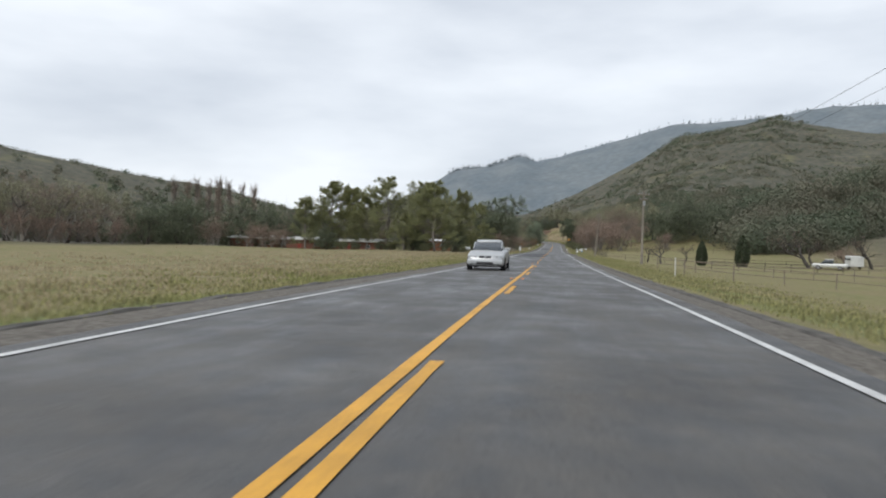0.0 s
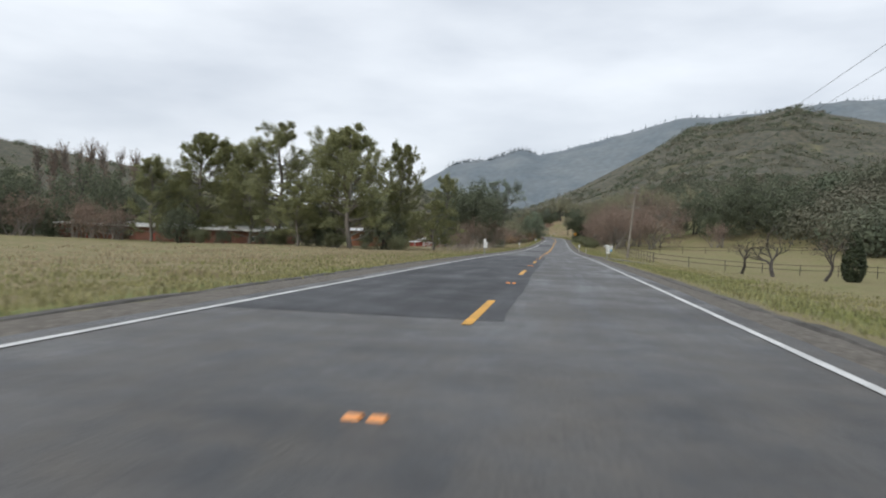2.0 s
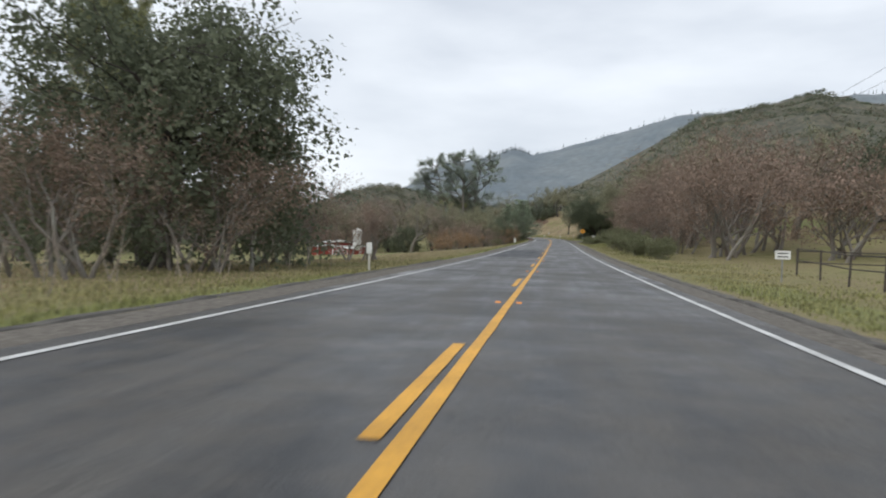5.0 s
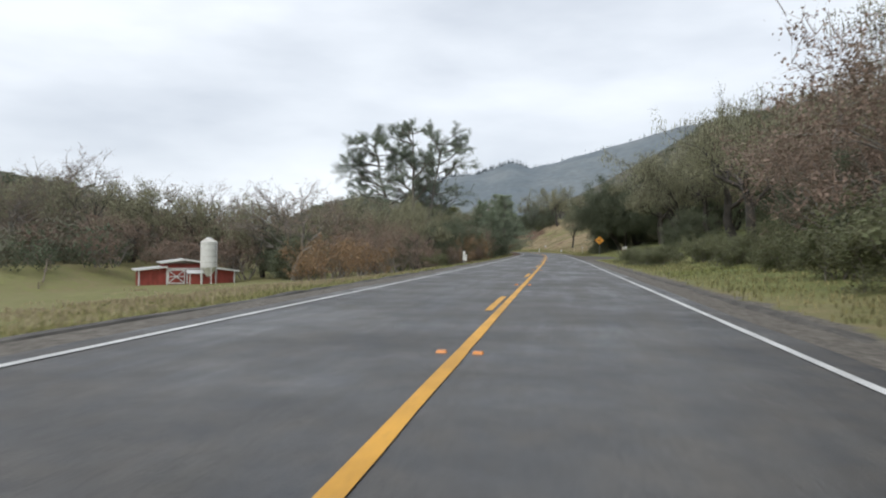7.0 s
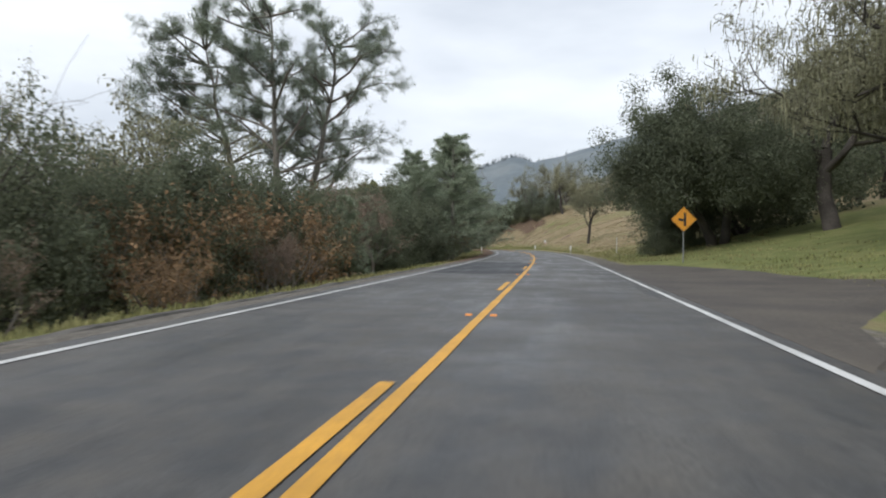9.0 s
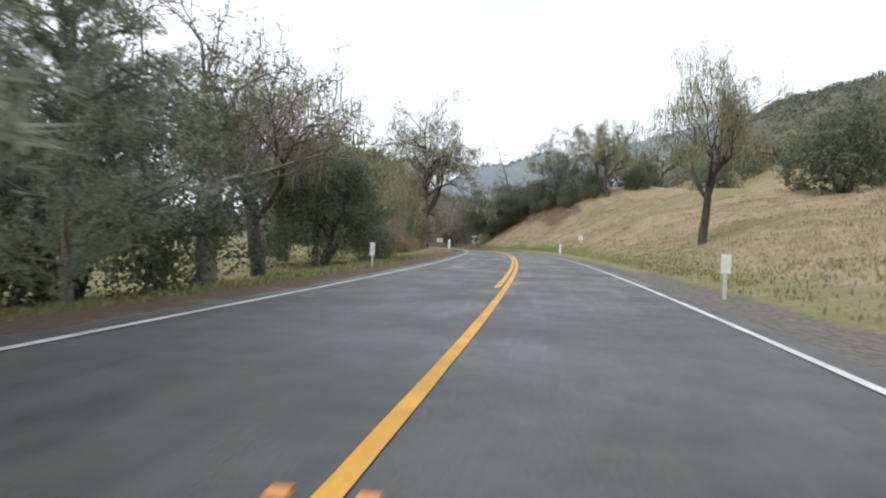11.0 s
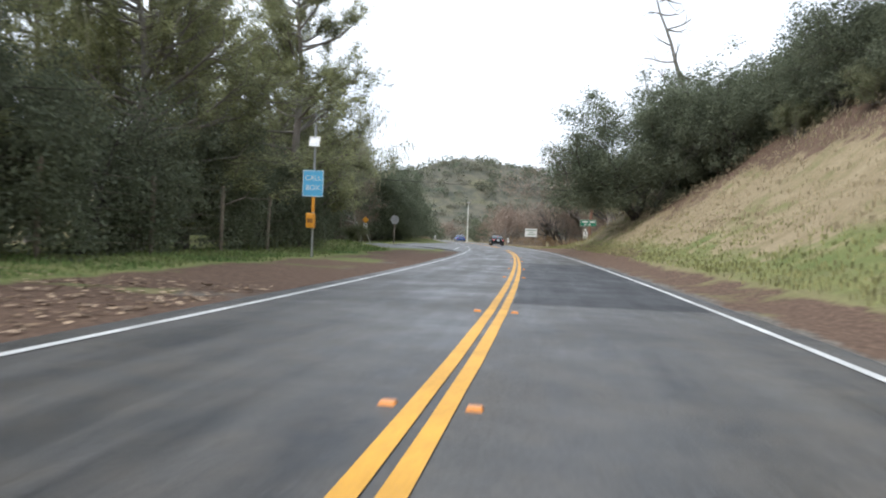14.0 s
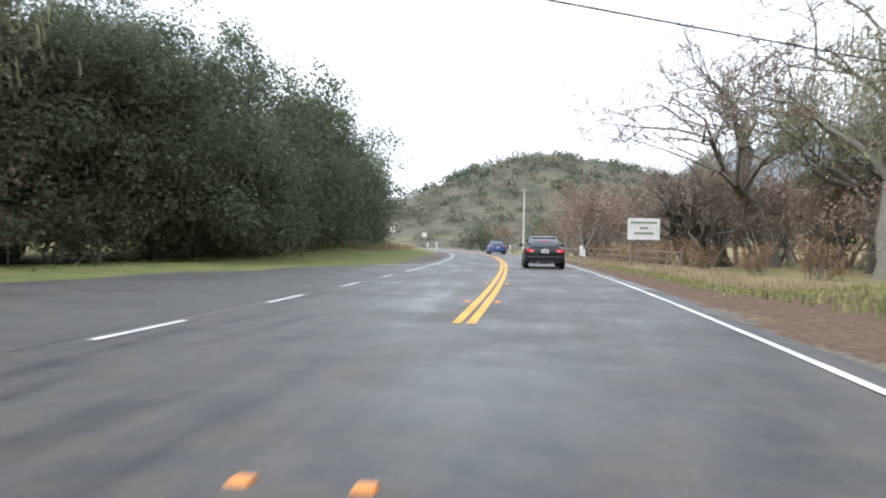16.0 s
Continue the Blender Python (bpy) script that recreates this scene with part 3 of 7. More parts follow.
def needles(V, F, rng, at, way, count, length, width):
    for _ in range(count):
        d = (way * 0.5 + some_way(rng)).normalized()
        b = d.orthogonal().normalized() * width
        o = at + some_way(rng) * length * 0.35
        e = o + d * length * rng.uniform(0.6, 1.2)
        k = len(V)
        V.extend([tuple(o - b), tuple(o + b), tuple(e)])
        F.append((k, k + 1, k + 2))


def strands(V, F, rng, at, count, length):
    for _ in range(count):
        x, y = rng.gauss(0, 0.25), rng.gauss(0, 0.25)
        t = rng.uniform(0, math.pi)
        w = rng.uniform(0.008, 0.02)
        h = length * rng.uniform(0.4, 1.3)
        dx, dy = math.cos(t) * w, math.sin(t) * w
        k = len(V)
        s = at + Vector((x, y, 0.05))
        V.extend([(s.x - dx * 0.5, s.y - dy * 0.5, s.z), (s.x + dx * 0.5, s.y + dy * 0.5, s.z),
                  (s.x + dx * 1.4 + 0.05, s.y + dy * 1.4, s.z - h * 0.5), (s.x - dx * 1.3 + 0.05, s.y - dy * 1.3, s.z - h * 0.55),
                  (s.x + 0.03, s.y, s.z - h)])
        F.extend([(k, k + 1, k + 2, k + 3), (k + 3, k + 2, k + 4)])


def twigs(V, F, rng, at, way, count, length):
    for _ in range(count):
        d = (way * 0.6 + some_way(rng)).normalized()
        b = d.orthogonal().normalized() * 0.012
        e = at + d * length * rng.uniform(0.5, 1.2)
        m = (at + e) / 2 + some_way(rng) * 0.08
        k = len(V)
        V.extend([tuple(at - b), tuple(at + b), tuple(m + b * 0.8), tuple(m - b * 0.8), tuple(e)])
        F.extend([(k, k + 1, k + 2, k + 3), (k + 3, k + 2, k + 4)])


def settle(V, height):
    """Scales to a height of one metre times height, with the base at the origin."""
    top = max(v[2] for v in V)
    return height / top


PROTO = {}


def prototype(kind, seed, far=False):
    """Trunk and crown meshes of one tree, ten metres high; far ones have fewer, larger leaves."""
    if (kind, seed, far) in PROTO:
        return PROTO[kind, seed, far]
    few, big, many = (2, 1.7, 1) if far else ((1, 0.66, 4) if seed in (3, 4) else (1, 1.0, 1))
    rng = random.Random(seed * 77 + sum(map(ord, kind)))
    V, F, tips, LV, LF = [], [], [], [], []
    up = Vector((0, 0, 1))
    bark, leaf = BARK, OAK_LEAF
    if kind == "live_oak":
        bark = BARK_DARK
        for _ in range(3):
            grow(V, F, tips, rng, Vector((rng.uniform(-.3, .3), rng.uniform(-.3, .3), -0.3)), (up + some_way(rng) * 0.55).normalized(), 0.2, 3.0, 3,
                 {"bend": 0.28, "up": 0.03, "kids": (4, 4, 4), "from": (0.4, 0.3, 0.3), "fork": 0.85, "thin": 0.62, "shrink": 0.78, "leafy": 2})
        mid = sum((p for p, d in tips), Vector()) / len(tips)
        far_off = sorted((p - mid).length for p, d in tips)[int(len(tips) * 0.9)]
        tips = [(p, d) for p, d in tips if (p - mid).length < far_off]
        for p, d in tips[::2 * few]:
            leaves(LV, LF, rng, p, 84 * many if not far else 34, 0.48, 0.135 * big)
        for _ in range(230 // few):
            a, r = rng.uniform(0, 6.283), rng.uniform(2.0, 3.7)
            leaves(LV, LF, rng, Vector((math.cos(a) * r, math.sin(a) * r, rng.uniform(0.4, 3.2) if seed not in (2, 3) else rng.uniform(1.7, 4.2))), 60 * many if not far else 30, 0.46, 0.135 * big)
    elif kind in ("bare_oak", "lichen_oak", "orchard"):
        bark = {"bare_oak": BARK_PALE, "lichen_oak": BARK_DARK, "orchard": BARK_DARK}[kind]
        leaf = LICHEN if kind == "lichen_oak" else TWIG_BROWN
        stems = [(0, 0, -0.3)] if seed != 6 else [(-0.3, 0, -0.3), (0.05, 0.1, -0.3), (0.25, -0.1, -0.3)]
        for sx, sy, sz in stems:
            if seed == 6:
                grow(V, F, tips, rng, Vector((sx, sy, sz)), (up + Vector((sx * 0.8, sy * 2, 0))).normalized(), 0.2, 4.4, 4,
                     {"bend": 0.2, "up": 0.06, "kids": (4, 3, 3, 3), "from": (0.5, 0.4, 0.35, 0.3), "fork": 0.7, "thin": 0.62, "shrink": 0.72, "taper": 0.7, "leafy": 2, "clear": 3.0})
        if seed != 6:
            grow(V, F, tips, rng, Vector((0, 0, -0.3)), (up + some_way(rng) * 0.12).normalized(), 0.27 if seed != 5 else 0.34, 2.7, 5 if kind != "orchard" else 4,
                 {"bend": 0.36, "up": 0.02, "kids": (4, 3, 3, 3, 3), "from": (0.75, 0.4, 0.35, 0.3, 0.3), "fork": 0.75, "thin": 0.68, "shrink": 0.78, "taper": 0.70, "leafy": 2, "clear": 3.2 if seed != 5 else 1.4})
        for i, (p, d) in enumerate(tips[::1 if not far else 2]):
            twigs(LV, LF, rng, p, d, 2, 0.42)
            if kind == "lichen_oak":
                if seed == 5:
                    strands(LV, LF, rng, p, 3 if i % 2 == 0 else 1, 0.42)
                    leaves(LV, LF, rng, p, 8, 0.34, 0.07)
                else:
                    strands(LV, LF, rng, p, 3 if i % 2 == 0 else 1, 0.42)
                leaves(LV, LF, rng, p, 9, 0.28, 0.08 * big)
    elif kind == "thicket":
        bark, leaf = BARK, TWIG_BROWN
        for _ in range(9):
            grow(V, F, tips, rng, Vector((rng.uniform(-2, 2), rng.uniform(-2, 2), -0.3)), (up + some_way(rng) * 0.5).normalized(), 0.13, 3.4, 3,
                 {"bend": 0.25, "up": 0.05, "kids": (4, 3, 2), "from": (0.3, 0.3, 0.3), "fork": 0.6, "thin": 0.55, "shrink": 0.72, "leafy": 2})
        for p, d in tips[::few]:
            twigs(LV, LF, rng, p, d, 3, 0.8)
            leaves(LV, LF, rng, p, 9, 0.42, 0.13 * big)
    elif kind == "pine":
        leaf = PINE_LEAF
        pts = [Vector((0.12 * math.sin(i * 0.9 + seed), 0.12 * math.cos(i * 0.7), i * 10.2 / 12 - 0.3)) for i in range(13)]
        tube(V, F, pts, [0.21 * (1 - 0.075 * i) for i in range(13)], 7)
        z = 0.7
        while z < 9.9:
            f = (z - 0.7) / 9.2
            reach = 2.9 * (1 - f ** 1.9) ** 0.75 * (0.75 + 0.25 * min(1, f * 4)) + 0.35
            for _ in range(3 if z > 2 else 2):
                a = rng.uniform(0, 6.283)
                q = pts[min(12, int((z + 0.3) / 10.2 * 12))].copy()
                q.z = z + rng.uniform(-0.2, 0.2)
                way = Vector((math.cos(a), math.sin(a), rng.uniform(-0.1, 0.5))).normalized()
                grow(V, F, tips, rng, q, way, 0.05, reach * rng.uniform(0.5, 1.15), 2,
                     {"bend": 0.16, "up": 0.11, "kids": (5, 4), "from": (0.3, 0.25), "fork": 0.7, "thin": 0.5, "shrink": 0.45, "leafy": 1})
            z += 0.40 + 0.18 * rng.random()
        for p, d in tips:
            needles(LV, LF, rng, p, d, 12, 0.30, 0.017)
            leaves(LV, LF, rng, p, 3, 0.22, 0.085)
    elif kind == "grey_pine":
        bark, leaf = BARK, GREY_PINE
        for k, (lx, ly, tall) in enumerate(((-0.42, 0.12, 9.6), (-0.06, -0.16, 10.4), (0.26, 0.1, 10.0))):
            pts = []
            for i in range(13):
                f = i / 12
                pts.append(Vector((0.12 * k + lx * tall * (f - 0.38 * f * f), ly * tall * f * (1.2 - 0.5 * f), -0.3 + tall * f)) + some_way(rng) * 0.07)
            tube(V, F, pts, [0.17 * (1 - 0.072 * i) for i in range(13)], 6)
            for i in range(4, 13):
                for _ in range(4 if i > 5 else 2):
                    a = rng.uniform(0, 6.283)
                    way = Vector((math.cos(a) + lx * 0.8, math.sin(a), rng.uniform(0.1, 0.75))).normalized()
                    grow(V, F, tips, rng, pts[i], way, 0.05, rng.uniform(1.2, 2.7) * (1.25 - 0.075 * max(0, i - 5)), 2,
                         {"bend": 0.2, "up": 0.05, "kids": (5, 4), "from": (0.4, 0.3), "fork": 0.75, "thin": 0.5, "shrink": 0.42, "leafy": 1})
        for p, d in tips:
            needles(LV, LF, rng, p, d, 15, 0.24, 0.0085)
            leaves(LV, LF, rng, p, 2, 0.16, 0.05)
    elif kind == "young_fir":
        leaf = FIR_LEAF
        pts = [Vector((0, 0, i * 10.2 / 8 - 0.2)) for i in range(9)]
        tube(V, F, pts, [0.15 * (1 - 0.115 * i) for i in range(9)], 6)
        z = 0.5
        while z < 9.8:
            reach = 2.5 * (1 - z / 10.3) ** 0.8 + 0.2
            for _ in range(5):
                a = rng.uniform(0, 6.283)
                way = Vector((math.cos(a), math.sin(a), rng.uniform(0.1, 0.5))).normalized()
                grow(V, F, tips, rng, Vector((0, 0, z)), way, 0.03, reach * rng.uniform(0.6, 1.2), 1,
                     {"bend": 0.14, "up": 0.06, "kids": (4,), "from": (0.3,), "fork": 0.6, "thin": 0.5, "shrink": 0.4, "leafy": 1})
            z += 0.42
        for p, d in tips:
            needles(LV, LF, rng, p, d, 12, 0.26, 0.016)
            leaves(LV, LF, rng, p, 5, 0.24, 0.09)
    elif kind == "cypress":
        leaf = CYPRESS_LEAF
        tube(V, F, [Vector((0, 0, z)) for z in (-0.3, 2, 5, 9.6)], [0.3, 0.25, 0.15, 0.03], 7)
        for i in range(2600):
            z = rng.uniform(0.3, 9.9)
            r = 2.1 * math.sin(math.pi * min(1, (z / 10.2) ** 0.62)) ** 0.7 * rng.uniform(0.75, 1.05)
            a = rng.uniform(0, 6.283)
            leaves(LV, LF, rng, Vector((math.cos(a) * r, math.sin(a) * r, z)), 4, 0.12, 0.42)
    elif kind in ("shrub", "rust_bush", "lichen_bush"):
        leaf = {"shrub": SHRUB_LEAF, "rust_bush": TWIG_RUST, "lichen_bush": LICHEN}[kind]
        for _ in range(11):
            a, r = rng.uniform(0, 6.283), rng.uniform(0, 3.5)
            grow(V, F, tips, rng, Vector((math.cos(a) * r, math.sin(a) * r, -0.4)), (up + some_way(rng) * 0.6).normalized(), 0.10, 4.2, 2,
                 {"bend": 0.22, "up": 0.03, "kids": (5, 3), "from": (0.2, 0.2), "fork": 0.7, "thin": 0.5, "shrink": 0.6, "leafy": 2})
        for p, d in tips:
            if kind == "lichen_bush":
                strands(LV, LF, rng, p, 2, 1.3)
                leaves(LV, LF, rng, p, 11, 0.6, 0.22)
            elif kind == "shrub":
                leaves(LV, LF, rng, p, 26, 0.62, 0.27)
            else:
                twigs(LV, LF, rng, p, d, 3, 1.3)
                leaves(LV, LF, rng, p, 4, 0.4, 0.3)
    elif kind == "poplar":
        bark, leaf = BARK_PALE, TWIG_BROWN
        tube(V, F, [Vector((0, 0, z)) for z in (-0.3, 3, 6, 9.8)], [0.16, 0.12, 0.07, 0.02], 6)
        for i in range(130):
            z = rng.uniform(1.2, 9)
            a = rng.uniform(0, 6.283)
            grow(V, F, tips, rng, Vector((0, 0, z)), Vector((math.cos(a), math.sin(a), 1.9)).normalized(), 0.03, rng.uniform(0.8, 1.8), 0,
                 {"bend": 0.1, "up": 0.12, "kids": (), "from": (), "fork": 0.4, "thin": 0.5, "shrink": 0.5, "seg": 3})
        for p, d in tips:
            twigs(LV, LF, rng, p, d + up, 4, 0.6)
    elif kind == "leaner":
        bark, leaf = BARK_DARK, TWIG_BROWN
        for k in range(3):
            grow(V, F, tips, rng, Vector((0.15 * k, 0, -0.3)), Vector((-0.75 + 0.35 * k, 0.1, 0.9)).normalized(), 0.42 - 0.07 * k, 4.2, 4,
                 {"bend": 0.3, "up": 0.03, "kids": (4, 3, 3, 2), "from": (0.5, 0.4, 0.3, 0.3), "fork": 0.75, "thin": 0.66, "shrink": 0.72, "taper": 0.7})
        for p, d in tips:
            twigs(LV, LF, rng, p, d, 1, 0.5)
    elif kind == "snag":
        bark, leaf = BARK_PALE, BARK_PALE
        pts = [Vector((-0.29 * i + 0.05 * math.sin(i * 1.7), 0.03 * i, i * 0.85 - 0.3)) for i in range(13)]
        tube(V, F, pts, [0.2 * (1 - 0.075 * i) for i in range(13)], 6)
        for i in range(4, 13):
            for _ in range(2):
                a = rng.uniform(0, 6.283)
                grow(V, F, tips, rng, pts[i], Vector((math.cos(a), math.sin(a), rng.uniform(-0.1, 0.35))).normalized(), 0.05, rng.uniform(0.7, 2.2), 1,
                     {"bend": 0.22, "up": 0.02, "kids": (3,), "from": (0.4,), "fork": 0.6, "thin": 0.5, "shrink": 0.45})
        for p, d in tips[::2]:
            twigs(LV, LF, rng, p, d, 1, 0.3)
    k = settle(LV if len(LV) > 400 else V, 10.0)
    low = lambda L: [(x * k, y * k, z * k) for x, y, z in L]
    trunk = mesh_of("trunk", low(V), F, bark, True)
    crown = mesh_of("crown", low(LV), LF, leaf)
    PROTO[kind, seed, far] = (trunk, crown)
    return trunk, crown


NAMES = {
    "live_oak": ("oak_tree", "evergreen oak with a dense dark green crown", "tree"),
    "bare_oak": ("bare_tree", "leafless winter oak with pale crooked branches", "tree"),
    "lichen_oak": ("lichen_tree", "leafless oak hung with grey-green lichen", "tree"),
    "orchard": ("fruit_tree", "small leafless orchard tree with a round brown crown", "tree"),
    "thicket": ("thicket", "dense leafless brown thicket of tall brush", "bush"),
    "pine": ("pine_tree", "tall olive-green pine with open layered branches", "tree"),
    "grey_pine": ("grey_pine", "tall sparse grey-green pine with forked trunks", "tree"),
    "young_fir": ("young_pine", "young pale green pine with a pointed crown", "tree"),
    "cypress": ("cypress", "small dark green columnar cypress on a lawn", "tree"),
    "shrub": ("shrub", "low dark olive evergreen shrub beside the road", "bush"),
    "rust_bush": ("rust_bush", "rounded leafless bush with rust-coloured twigs", "bush"),
    "lichen_bush": ("lichen_bush", "tall brush hung with pale grey-green lichen", "bush"),
    "poplar": ("poplar", "tall narrow leafless poplar in a windbreak", "tree"),
    "leaner": ("leaning_tree", "leafless oak with thick dark leaning trunks", "tree"),
    "snag": ("dead_tree", "leaning dead tree with short bare limbs", "tree"),
}
FIRST_OF = {}


def plant(kind, s, u, height, seed=0, width=1.0, sink=0.0):
    far = (abs(u) > 30 or abs(u) > 18.5 and height < 12 or s > 612) and kind != "pine"
    trunk, crown = prototype(kind, seed, far)
    g = ground(s, u)
    turn = (s * 37.7 + u * 91.3) % 6.283
    k = height / 10.0
    m = Matrix.LocRotScale((g.x, g.y, g.z - sink), Euler((0, 0, turn if kind not in ("snag", "leaner", "grey_pine") else 0.35)), (k * width, k * width, k))
    name, label, category = NAMES[kind]
    if (kind, seed, far) in FIRST_OF:
        ob = copy_thing(FIRST_OF[kind, seed, far], m)
        ob.scale = (k * width, k * width, k)
        return ob
    ob = thing(name, m, label, category)
    part("trunk", trunk, parent=ob)
    part("crown", crown, parent=ob)
    FIRST_OF[kind, seed, far] = ob
    return ob


